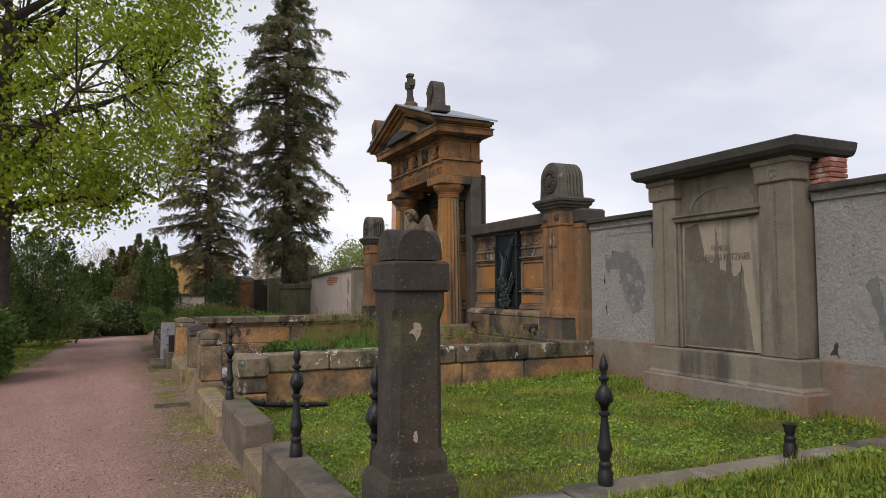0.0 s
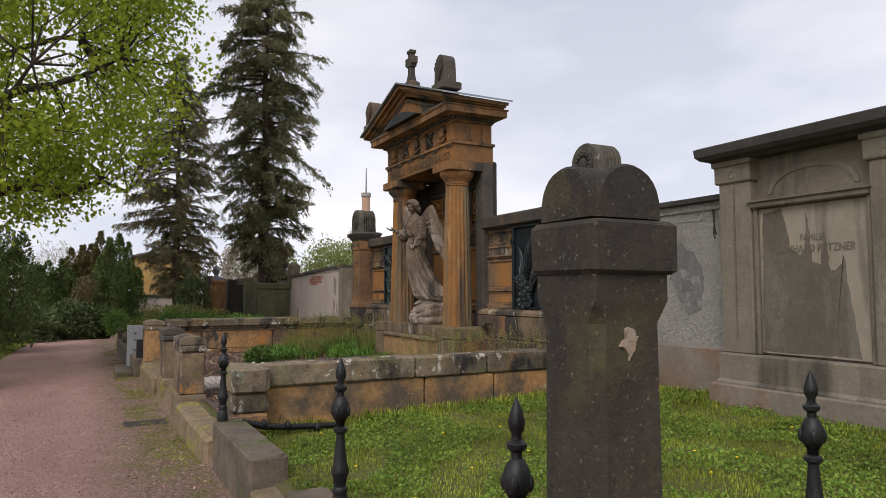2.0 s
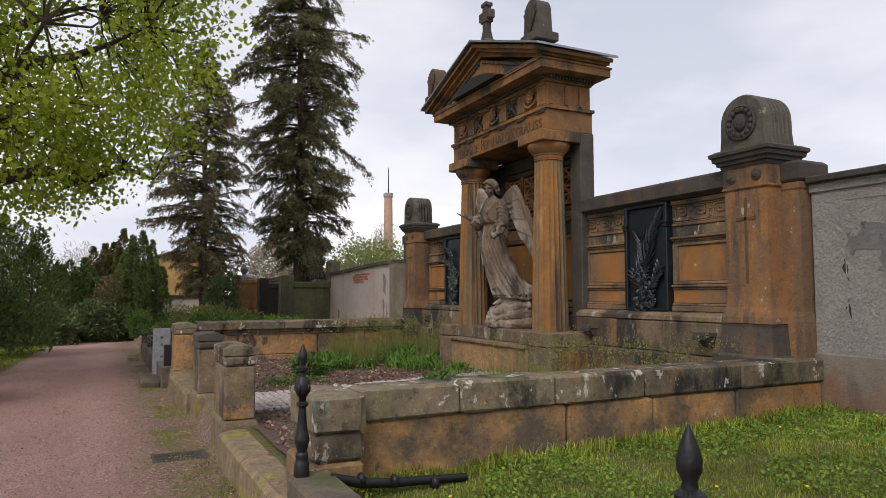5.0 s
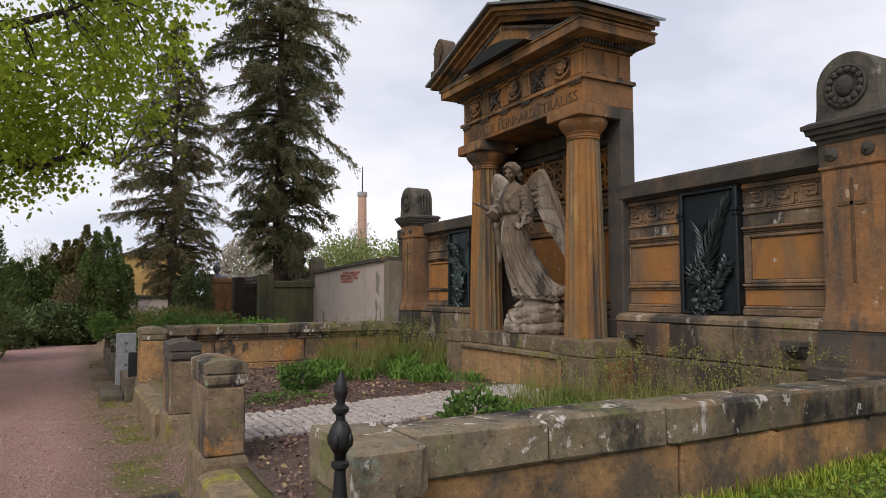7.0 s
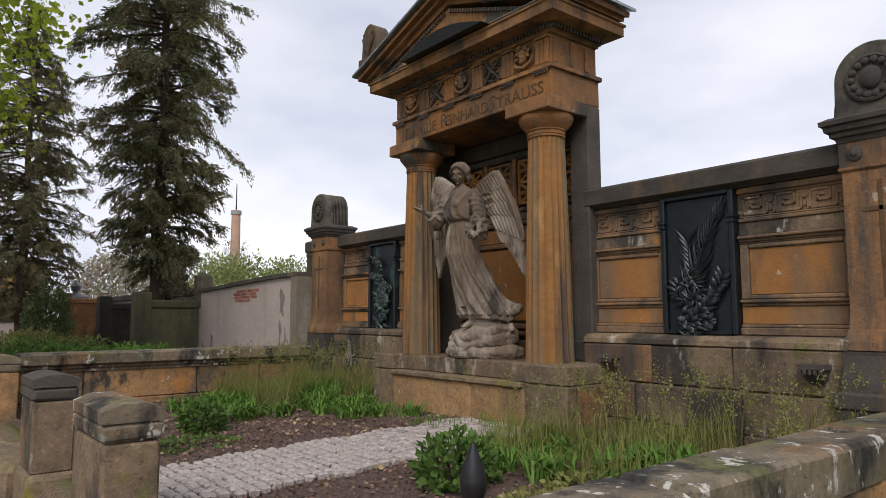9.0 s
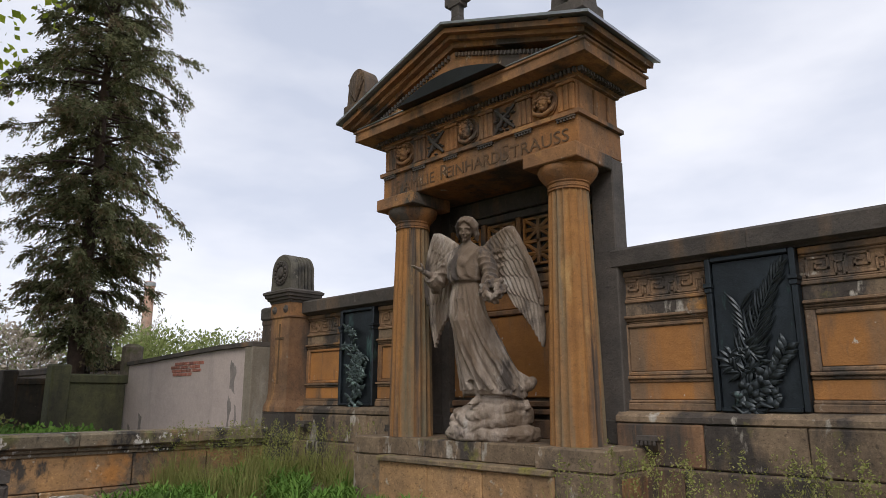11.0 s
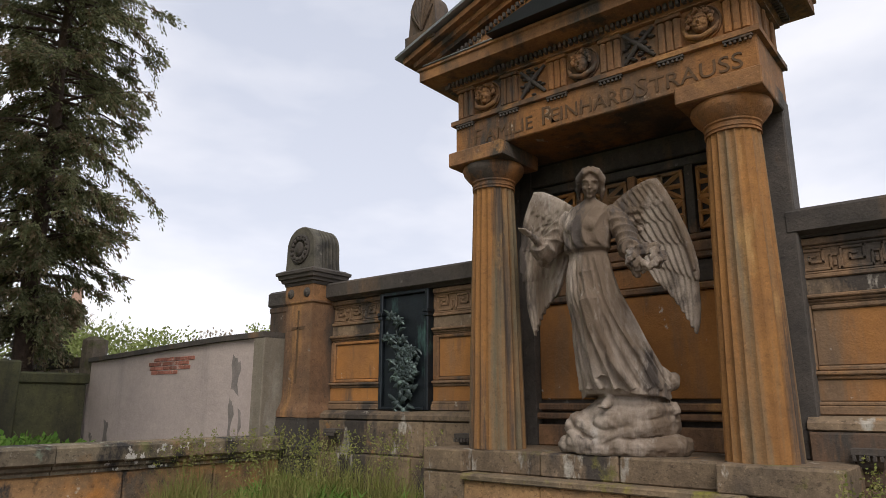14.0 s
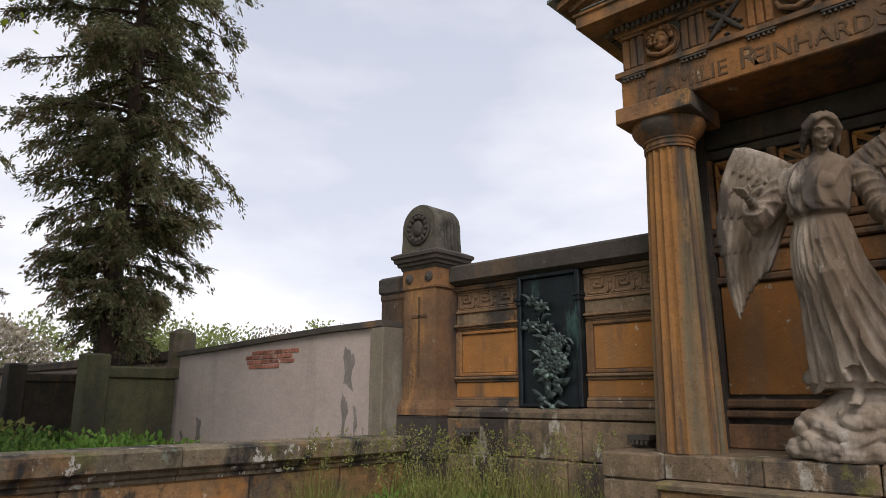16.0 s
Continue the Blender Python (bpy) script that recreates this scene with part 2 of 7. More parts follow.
M_PEEL = surface("bare_rubble_under_plaster", (0.188, 0.182, 0.176), (0.132, 0.128, 0.124),
                 [((0.288, 0.276, 0.256), 3.0, 0.56, 0.62, None), ((0.072, 0.068, 0.064), 7.0, 0.62, 0.68, None)], bump=0.6, bump_size=0.03, grain=30, mid=4.0, vary=0.0, mottle=0.1)
M_RENDER = surface("grey_plinth_render", (0.248, 0.212, 0.172), (0.172, 0.146, 0.118),
                   [((0.216, 0.120, 0.076), 1.0, 0.44, 0.60, (1, 1, 0.9)), ((0.080, 0.070, 0.060), 1.6, 0.58, 0.72, V)], mid=1.6, vary=0.0, mottle=0.14)
M_TOMB = surface("grey_tomb_stone", (0.223, 0.191, 0.145), (0.163, 0.137, 0.103),
                 [((0.073, 0.063, 0.051), 1.5, 0.50, 0.62, (1, 1, 0.14)), ((0.267, 0.242, 0.197), 2.6, 0.58, 0.68, (1, 1, 0.3))], mid=2.0, vary=0.08, mottle=0.12, grain_amt=0.16)
M_TOMB_PANEL = surface("water_streaked_inscription_panel", (0.320, 0.273, 0.211), (0.265, 0.225, 0.173),
                       [((0.187, 0.160, 0.125), 1.35, 0.52, 0.62, (1, 2.6, 0.35))], mid=2.0, vary=0.0, bump=0.2, mottle=0.08, grain_amt=0.14)
M_STAIN = surface("dark_water_stain", (0.136, 0.114, 0.088), (0.100, 0.084, 0.066), [((0.176, 0.160, 0.132), 1.6, 0.52, 0.68, (1, 2, 0.5))], mid=2.0, vary=0.0, bump=0.2, mottle=0.15)
M_DARKCAP = surface("blackened_capping_stone", (0.062, 0.056, 0.048), (0.038, 0.035, 0.031),
                    [((0.12, 0.11, 0.095), 2.4, 0.58, 0.74, None)], mid=3.0, vary=0.08, mottle=0.2)
M_PINKWALL = surface("pale_pinkish_render", (0.484, 0.400, 0.363), (0.409, 0.337, 0.307),
                     [((0.251, 0.219, 0.200), 1.0, 0.56, 0.74, (1, 1, 0.15)), ((0.140, 0.126, 0.112), 2.2, 0.66, 0.74, (1, 1, 0.07))], mid=1.2, vary=0.0, grain=45, grain_amt=0.10, bump=0.35, mottle=0.07)
M_GREENSTONE = surface("algae_green_tombstone", (0.115, 0.112, 0.048), (0.07, 0.068, 0.036),
                       [((0.045, 0.04, 0.03), 1.5, 0.52, 0.7, V)], mid=2.5, vary=0.15)
M_DAMP = surface("damp_dark_render", (0.26, 0.225, 0.205), (0.16, 0.14, 0.128), mid=5.0, vary=0.0, bump=0.3, mottle=0.15)
M_BRICK = surface("red_brick", (0.36, 0.135, 0.09), (0.25, 0.10, 0.075), [((0.46, 0.38, 0.33), 6.0, 0.56, 0.66, None)], mid=14.0, vary=0.25)
M_IRON = surface("black_painted_iron", (0.020, 0.020, 0.021), (0.012, 0.012, 0.013), [((0.09, 0.045, 0.025), 9.0, 0.68, 0.76, None)], rough=0.42, metal=0.3, bump=0.25, mid=6.0, vary=0.0, grain=150)
M_BRONZE = surface("dark_bronze", (0.022, 0.030, 0.036), (0.014, 0.018, 0.022), [((0.075, 0.155, 0.135), 4.5, 0.60, 0.74, (1, 1, 0.3))], rough=0.45, metal=0.5, bump=0.2, mid=3.0, vary=0.0)
M_SPRAY = surface("rubbed_bronze", (0.040, 0.048, 0.051), (0.024, 0.030, 0.034), [((0.080, 0.120, 0.108), 6.0, 0.62, 0.74, None)], rough=0.4, metal=0.5, bump=0.2, mid=5.0, vary=0.0)
M_PATINA = surface("verdigris_bronze", (0.060, 0.085, 0.080), (0.032, 0.045, 0.045), [((0.26, 0.36, 0.32), 5.0, 0.52, 0.66, None)], rough=0.5, metal=0.4, bump=0.3, mid=5.0, vary=0.0)
M_ZINC = surface("zinc_flashing", (0.34, 0.36, 0.385), (0.26, 0.275, 0.30), rough=0.42, metal=0.6, bump=0.1, mid=2.0, vary=0.0, mottle=0.1)
M_LEAD = surface("black_sheet_metal", (0.035, 0.037, 0.042), (0.022, 0.023, 0.027), rough=0.4, metal=0.5, bump=0.1, mid=2.0, vary=0.0, mottle=0.08)
# stone colour darkened to give the shadow inside carved strokes
M_LETTER = surface("cut_shade_letters", (0.13, 0.072, 0.032), (0.085, 0.05, 0.026), bump=0.2, mid=6.0, vary=0.0)
M_LETTER_GREY = surface("grey_cut_letters", (0.17, 0.148, 0.118), (0.13, 0.112, 0.09), bump=0.2, mid=6.0, vary=0.0)
M_SOIL = surface("brown_mulch_soil", (0.17, 0.105, 0.082), (0.09, 0.060, 0.048), [((0.20, 0.14, 0.105), 26.0, 0.58, 0.68, None), ((0.045, 0.06, 0.018), 1.7, 0.58, 0.74, None)], mid=18.0, bump=1.0, bump_size=0.04, grain=45, vary=0.0)
M_COBBLE = surface("pale_granite_setts", (0.46, 0.405, 0.375), (0.33, 0.285, 0.26), [((0.16, 0.145, 0.13), 12.0, 0.58, 0.70, None)], mid=20.0, vary=0.22, island=True)
M_BARK = surface("grey_brown_bark", (0.085, 0.062, 0.047), (0.045, 0.034, 0.027), [((0.10, 0.11, 0.07), 2.2, 0.58, 0.74, None)], bump=1.0, bump_size=0.05, grain=18, mid=5.0, vary=0.0)
M_CONBARK = surface("reddish_conifer_bark", (0.10, 0.064, 0.048), (0.055, 0.037, 0.03), bump=1.0, bump_size=0.05, grain=14, mid=5.0, vary=0.0)
M_CHIMNEY = surface("far_brick_chimney", (0.50, 0.315, 0.235), (0.44, 0.28, 0.21), mid=0.3, bump=0.0, vary=0.0, grain=2.0, mottle=0.05)
M_SLATEBLUE = surface("grey_polished_granite", (0.16, 0.165, 0.18), (0.11, 0.115, 0.125), rough=0.35, mid=8.0, bump=0.1, vary=0.0)
M_WHITESTONE = surface("pale_grey_headstone", (0.33, 0.34, 0.35), (0.28, 0.285, 0.295), mid=5.0, vary=0.0)
M_GRASS = foliage("lawn_blades", (0.125, 0.20, 0.022), (0.36, 0.385, 0.062), vary=0.5)
M_CLOVER = foliage("clover_leaves", (0.10, 0.19, 0.032), (0.25, 0.34, 0.06), vary=0.4)
M_DRYGRASS = foliage("seeding_grass", (0.27, 0.25, 0.09), (0.18, 0.21, 0.055), vary=0.25)
M_YELLOW = foliage("dandelion_heads", (0.75, 0.50, 0.02), (0.80, 0.58, 0.04), vary=0.1, trans=0)
M_LILY = foliage("strap_leaves", (0.10, 0.205, 0.038), (0.165, 0.275, 0.055), vary=0.2)
M_BUSH = foliage("shrub_leaves", (0.065, 0.13, 0.030), (0.12, 0.19, 0.045), vary=0.3)
M_IVY = foliage("dark_evergreen_leaves", (0.075, 0.11, 0.046), (0.16, 0.20, 0.085), vary=0.4, trans=0.12)
M_BROWNYEW = foliage("brownish_yew_needles", (0.095, 0.085, 0.034), (0.17, 0.145, 0.06), vary=0.4, trans=0.15)
M_YEW = foliage("yew_needles", (0.070, 0.105, 0.034), (0.15, 0.19, 0.062), vary=0.45, trans=0.15)
M_RUSSET = foliage("russet_shrub_leaves", (0.15, 0.115, 0.06), (0.22, 0.18, 0.10), vary=0.3)
M_YELLOWWASH = surface("yellow_limewash", (0.46, 0.29, 0.10), (0.36, 0.22, 0.075), mid=0.6, bump=0.1, vary=0.0, mottle=0.12)
M_DUNSPRAY = foliage("dun_conifer_sprays", (0.10, 0.10, 0.048), (0.19, 0.18, 0.09), vary=0.4, trans=0.25)
M_SPRUCE = foliage("conifer_sprays", (0.105, 0.118, 0.060), (0.26, 0.255, 0.135), vary=0.45, trans=0.3)
M_BROWNSPRAY = foliage("dry_conifer_sprays", (0.25, 0.19, 0.115), (0.17, 0.14, 0.085), vary=0.35, trans=0.2)
M_SPRING = foliage("fresh_spring_leaves", (0.23, 0.30, 0.036), (0.44, 0.52, 0.06), vary=0.4, trans=0.55)
M_FARGREEN = foliage("far_spring_foliage", (0.20, 0.245, 0.075), (0.27, 0.30, 0.12), vary=0.25)
M_FARTWIG = foliage("far_bare_twigs", (0.30, 0.255, 0.20), (0.38, 0.33, 0.27), vary=0.2, trans=0)
M_DEADLEAF = foliage("dead_leaves", (0.18, 0.11, 0.065), (0.42, 0.33, 0.19), vary=0.2, trans=0)
M_MULCH = foliage("bark_mulch_chips", (0.085, 0.048, 0.038), (0.30, 0.19, 0.155), vary=0.25, trans=0, rough=0.9)
M_GRIT = foliage("loose_gravel", (0.20, 0.11, 0.09), (0.50, 0.35, 0.30), vary=0.15, trans=0, rough=0.9)


# ---- mesh helpers ----
def bake(name, bm, material, smooth=None):
    me = bpy.data.meshes.new(name)
    bmesh.ops.recalc_face_normals(bm, faces=bm.faces[:])
    bm.to_mesh(me)
    bm.free()
    me.materials.append(material)
    if smooth is not None:
        me.shade_smooth()
        me.set_sharp_from_angle(angle=radians(smooth))
    return me


def thing(name, at, label, category, group="", kind=""):
    e = new(name)
    e.empty_display_size = 0.1
    e.location = at
    return tagged(e, label, category, group, kind)


def part(name, bm, material, parent, label="", smooth=None):
    """Links a bmesh, built in world metres, as one mesh under a thing or a part."""
    ob = new(name, bake(name, bm, material, smooth))
    adopt(ob, parent)
    return tagged(ob, label)


def adopt(ob, parent):
    ob.parent = parent
    top = parent
    m = Matrix.Identity(4)
    chain = []
    while top is not None:
        chain.append(top)
        top = top.parent
    for o in reversed(chain):
        m = m @ (o.matrix_parent_inverse @ o.matrix_basis if o.parent else o.matrix_basis)
    ob.matrix_parent_inverse = m.inverted()


def whole(name, bm, material, label, category, group="", kind="", smooth=None):
    return tagged(new(name, bake(name, bm, material, smooth)), label, category, group, kind)


def loft(bm, rings, caps=True):
    """Joins rings of points of equal length; closes both ends."""
    rows = [[bm.verts.new(p) for p in r] for r in rings]
    n = len(rows[0])
    for a, b in zip(rows, rows[1:]):
        for i in range(n):
            bm.faces.new((a[i], a[(i + 1) % n], b[(i + 1) % n], b[i]))
    if caps:
        bm.faces.new(rows[0][::-1])
        bm.faces.new(rows[-1])
    return bm


def rect(x0, x1, y0, y1, z):
    return [(x0, y0, z), (x1, y0, z), (x1, y1, z), (x0, y1, z)]


def steps(bm, x0, x1, y0, y1, prof):
    """A moulded body on a rectangular plan; prof: (outward offset, height) from the bottom up."""
    return loft(bm, [rect(x0 - o, x1 + o, y0 - o, y1 + o, z) for o, z in prof])


def block(bm, x0, x1, y0, y1, z0, z1, bev=0.012, wear=0.0, seed=0):
    """A stone with eased, slightly worn edges."""
    r = random.Random(seed * 7919 + int(1000 * (x0 + 3 * y0 + 7 * z0)))
    b = min(bev, (x1 - x0) * 0.45, (y1 - y0) * 0.45, (z1 - z0) * 0.45)
    def j():
        return r.uniform(-wear, wear)
    rings = []
    for z, ins in ((z0, b), (z0 + b, 0), (z1 - b, 0), (z1, b)):
        ring = []
        for cx, cy, sx, sy in ((x0, y0, 1, 1), (x1, y0, -1, 1), (x1, y1, -1, -1), (x0, y1, 1, -1)):
            px, py = cx + sx * ins, cy + sy * ins
            two = [(px, py + sy * b), (px + sx * b, py)] if sx * sy > 0 else [(px + sx * b, py), (px, py + sy * b)]
            ring += [(q[0] + j(), q[1] + j(), z + (j() if z > z0 else 0)) for q in two]
        rings.append(ring)
    return loft(bm, rings)


def lathe(bm, cx, cy, prof, seg=24, flute=0.0, flutes=0):
    rings = []
    for r, z in prof:
        ring = []
        for i in range(seg):
            a = 2 * math.pi * i / seg
            rr = r - (flute * abs(math.sin(flutes * a / 2)) if flutes else 0)
            ring.append((cx + rr * math.cos(a), cy + rr * math.sin(a), z))
        rings.append(ring)
    return loft(bm, rings)


def tube(bm, pts, radii, seg=8):
    rings = []
    for i, p in enumerate(pts):
        a, b = Vector(pts[max(i - 1, 0)]), Vector(pts[min(i + 1, len(pts) - 1)])
        d = (b - a).normalized()
        u = d.orthogonal().normalized() if abs(d.z) > 0.98 else d.cross(Vector((0, 0, 1))).normalized()
        w = d.cross(u)
        rings.append([tuple(Vector(p) + radii[i] * (math.cos(2 * math.pi * k / seg) * u + math.sin(2 * math.pi * k / seg) * w)) for k in range(seg)])
    return loft(bm, rings)


def blob(bm, c, s, seg=10, ring=7, rnd=None):
    rows = []
    for j in range(ring + 1):
        ph = -math.pi / 2 + math.pi * j / ring
        q = max(math.cos(ph), 0.03)
        rows.append([(c[0] + s[0] * q * math.cos(2 * math.pi * i / seg), c[1] + s[1] * q * math.sin(2 * math.pi * i / seg), c[2] + s[2] * math.sin(ph)) for i in range(seg)])
    return loft(bm, rows)


def extrude_yz(bm, poly, x0, x1):
    """A prism along x with the outline poly of (y, z)."""
    return loft(bm, [[(x0, y, z) for y, z in poly], [(x1, y, z) for y, z in poly]])


def raw(name, verts, faces, material, smooth=False):
    me = bpy.data.meshes.new(name)
    me.from_pydata(verts, [], faces)
    me.materials.append(material)
    if smooth:
        me.shade_smooth()
    return me


def letters(body, size, depth, m):
    """The flat mesh of a word, laid by the pose m."""
    cu = bpy.data.curves.new("word", "FONT")
    cu.body, cu.size, cu.extrude, cu.align_x = body, size, depth, "CENTER"
    cu.resolution_u = 3
    tmp = bpy.data.objects.new("word", cu)
    bm = bmesh.new()
    bm.from_mesh(tmp.to_mesh())
    tmp.to_mesh_clear()
    bpy.data.objects.remove(tmp)
    bmesh.ops.transform(bm, matrix=m, verts=bm.verts[:])
    return bm


def facing(x, y, z):
    """The pose of writing on a wall that faces the path."""
    return Matrix(((0, 0, -1, x), (-1, 0, 0, y), (0, 1, 0, z), (0, 0, 0, 1)))


def ground_z(x, y):
    p = -0.022 * min(max(y, -10), 40)
    if x < 0.95:
        return p
    k = min((x - 0.95) / 0.2, 1.0)
    if y < 3.3:
        t = 0.24 + 0.02 * x
    elif y < 8.3:
        t = 0.10 + 0.034 * (x - 1.2)
    elif y < 17.4:
        t = 0.03 + 0.03 * (x - 1.2)
    else:
        t = max(-0.05 - 0.02 * (y - 17.4), -0.88)
    if x > 7:
        t = min(t, 0.2)
    return p + (t - p) * k


# ---- ground ----
def ground_material():
    m = bpy.data.materials.new("gravel_path_and_verge")
    m.use_nodes = True
    nt = m.node_tree
    bsdf = nt.nodes["Principled BSDF"]
    geo = nt.nodes.new("ShaderNodeNewGeometry")
    pos = geo.outputs["Position"]
    sep = nt.nodes.new("ShaderNodeSeparateXYZ")
    nt.links.new(pos, sep.inputs[0])
    wob = noise_fac(nt, pos, 0.9, 0.0, 1.0)

    def band(lo, hi, wobble):
        ad = nt.nodes.new("ShaderNodeMath")
        ad.operation = "MULTIPLY_ADD"
        ad.inputs[1].default_value = wobble
        nt.links.new(wob, ad.inputs[0])
        nt.links.new(sep.outputs["X"], ad.inputs[2])
        r = nt.nodes.new("ShaderNodeMapRange")
        r.inputs["From Min"].default_value, r.inputs["From Max"].default_value = lo, hi
        nt.links.new(ad.outputs[0], r.inputs["Value"])
        return r.outputs["Result"]

    grit = mixcol(nt, noise_fac(nt, pos, 48, 0.40, 0.60), (0.275, 0.150, 0.126), (0.57, 0.350, 0.298))
    grit = mixcol(nt, noise_fac(nt, pos, 0.8, 0.42, 0.68, (1, 0.25, 1)), grit, (0.33, 0.185, 0.155))
    grit = mixcol(nt, noise_fac(nt, pos, 2.2, 0.62, 0.76), grit, (0.52, 0.36, 0.30))
    dirt = mixcol(nt, noise_fac(nt, pos, 30, 0.40, 0.60), (0.15, 0.092, 0.066), (0.37, 0.245, 0.185))
    dirt = mixcol(nt, noise_fac(nt, pos, 2.3, 0.50, 0.64), dirt, (0.165, 0.15, 0.04))
    col = mixcol(nt, band(0.25, 0.80, 0.6), grit, dirt)
    earth = mixcol(nt, noise_fac(nt, pos, 22, 0.35, 0.65), (0.10, 0.095, 0.035), (0.17, 0.17, 0.045))
    col = mixcol(nt, band(1.25, 1.45, 0.3), col, earth)
    turf = mixcol(nt, noise_fac(nt, pos, 9, 0.3, 0.7), (0.085, 0.105, 0.024), (0.14, 0.155, 0.036))
    col = mixcol(nt, band(-2.35, -1.75, 0.7), turf, col)
    nt.links.new(col, bsdf.inputs["Base Color"])
    bsdf.inputs["Roughness"].default_value = 0.95
    b1 = nd(nt, "ShaderNodeTexNoise", Scale=60.0, Detail=6.0, Roughness=0.75)
    nt.links.new(pos, b1.inputs["Vector"])
    bp = nt.nodes.new("ShaderNodeBump")
    bp.inputs["Strength"].default_value, bp.inputs["Distance"].default_value = 1.0, 0.03
    nt.links.new(b1.outputs["Fac"], bp.inputs["Height"])
    nt.links.new(bp.outputs["Normal"], bsdf.inputs["Normal"])
    return m


xs = [-900, -300, -100, -40, -20, -12, -8, -6] + [-5 + 0.25 * i for i in range(24)] + [0.95, 1.0, 1.05, 1.1, 1.15] + [1.35 + 0.3 * i for i in range(19)] + [7.5, 9, 14, 30, 90, 300, 900]
ys = [-900, -300, -100, -30, -12] + [-8 + 0.5 * i for i in range(22)] + [3.25, 3.35] + [3.75 + 0.5 * i for i in range(9)] + [8.25, 8.35] + [8.75 + 0.5 * i for i in range(17)] + [17.35, 17.45] + [18 + 1.0 * i for i in range(24)] + [46, 60, 100, 200, 500, 900]
gv, gf = [], []
for yy in ys:
    for xx in xs:
        near = 0.008 * noise.noise((xx * 2.1, yy * 1.7, 0)) if -6 < xx < 8 and -9 < yy < 42 else 0
        gv.append((xx, yy, ground_z(xx, yy) + near))
for j in range(len(ys) - 1):
    for i in range(len(xs) - 1):
        a = j * len(xs) + i
        gf.append((a, a + 1, a + 1 + len(xs), a + len(xs)))
tagged(new("ground", raw("ground", gv, gf, ground_material(), True)), "pinkish gravel path with mossy dirt verge and turf", "ground", kind="structure")

# the planted grave bed between the low walls
bv, bf = [], []
nx, ny = 40, 70
for j in range(ny + 1):
    for i in range(nx + 1):
        x, y = 1.3 + 4.75 * i / nx, 8.45 + 8.9 * j / ny
        bv.append((x, y, ground_z(x, y) + 0.03 + 0.02 * noise.noise((x * 3, y * 3, 4))))
for j in range(ny):
    for i in range(nx):
        a = j * (nx + 1) + i
        bf.append((a, a + 1, a + nx + 2, a + nx + 1))
tagged(new("soil_bed", raw("soil_bed", bv, bf, M_SOIL, True)), "brown mulch soil of the walled grave bed", "soil", kind="structure")

# ---- side walls of the monument ----
def fret(bm, y0, y1, z0, z1, x, count):
    """A raised key pattern: a meander that folds round small square bosses."""
    h, w = z1 - z0, (y1 - y0) / count
    for i in range(count):
        a = y1 - i * w
        bars = [(0.0, 0.07, 0.0, 1.0), (0.0, 0.62, 0.88, 1.0), (0.55, 0.62, 0.34, 1.0), (0.22, 0.62, 0.34, 0.46), (0.22, 0.29, 0.34, 0.70), (0.22, 0.44, 0.60, 0.70),
                (0.0, 0.80, 0.0, 0.12), (0.74, 0.80, 0.0, 0.70), (0.74, 1.0, 0.60, 0.70), (0.94, 1.0, 0.0, 0.70)]
        for u0, u1, v0, v1 in bars:
            block(bm, x - 0.014, x + 0.02, a - u1 * w, a - u0 * w, z0 + v0 * h, z0 + v1 * h, 0.003)
        block(bm, x - 0.016, x + 0.02, a - 0.92 * w, a - 0.82 * w, z0 + 0.14 * h, z0 + 0.42 * h, 0.008)
    return bm


def cast_leaf(bm, x, p, ang, ln, wd, curl, lift):
    """A pointed leaf in relief on a wall at x: it starts at p = (y, z), curls on its way and is ridged along the middle."""
    rows, c, a = [], Vector(p), ang
    n = 6
    for i in range(n + 1):
        q = i / n
        w = wd * (0.25 + 1.3 * math.sin(math.pi * min(q * 0.9 + 0.08, 1.0)))
        d = Vector((math.cos(a), math.sin(a)))
        o = Vector((-d.y, d.x)) * w
        rise = x - 0.006 - lift * math.sin(0.3 + 2.2 * q)
        rows.append([bm.verts.new((rise, c.x + o.x, c.y + o.y)), bm.verts.new((rise - 0.45 * wd - 0.006, c.x, c.y)), bm.verts.new((rise, c.x - o.x, c.y - o.y))])
        c = c + d * (ln / n)
        a += curl / n
    for u, v in zip(rows, rows[1:]):
        bm.faces.new((u[0], u[1], v[1], v[0]))
        bm.faces.new((u[1], u[2], v[2], v[1]))


def stem(bm, x, p0, p1, sag, r0, r1, n=12):
    """A bowed stem in relief; returns its points (y, z) and its direction at each."""
    pts = []
    a, b = Vector(p0), Vector(p1)
    side = Vector((-(b - a).y, (b - a).x)) * sag
    for i in range(n + 1):
        q = i / n
        pts.append(a + (b - a) * q + side * (4 * q * (1 - q)))
    tube(bm, [(x - 0.02, c.x, c.y) for c in pts], [r0 + (r1 - r0) * i / n for i in range(n + 1)], 6)
    return pts


def bow(bm, x, cy, z):
    """A ribbon bow with two hanging ends."""
    for k in (-1, 1):
        tube(bm, [(x - 0.03, cy, z), (x - 0.055, cy + 0.08 * k, z + 0.05), (x - 0.05, cy + 0.15 * k, z + 0.02), (x - 0.045, cy + 0.08 * k, z - 0.035), (x - 0.03, cy, z)], [0.016, 0.026, 0.026, 0.022, 0.014], 8)
        tube(bm, [(x - 0.03, cy, z), (x - 0.05, cy + 0.05 * k, z - 0.06), (x - 0.045, cy + 0.10 * k, z - 0.07), (x - 0.035, cy + 0.13 * k, z - 0.12)], [0.018, 0.024, 0.02, 0.012], 8)
    blob(bm, (x - 0.045, cy, z), (0.03, 0.035, 0.03), 8, 6)


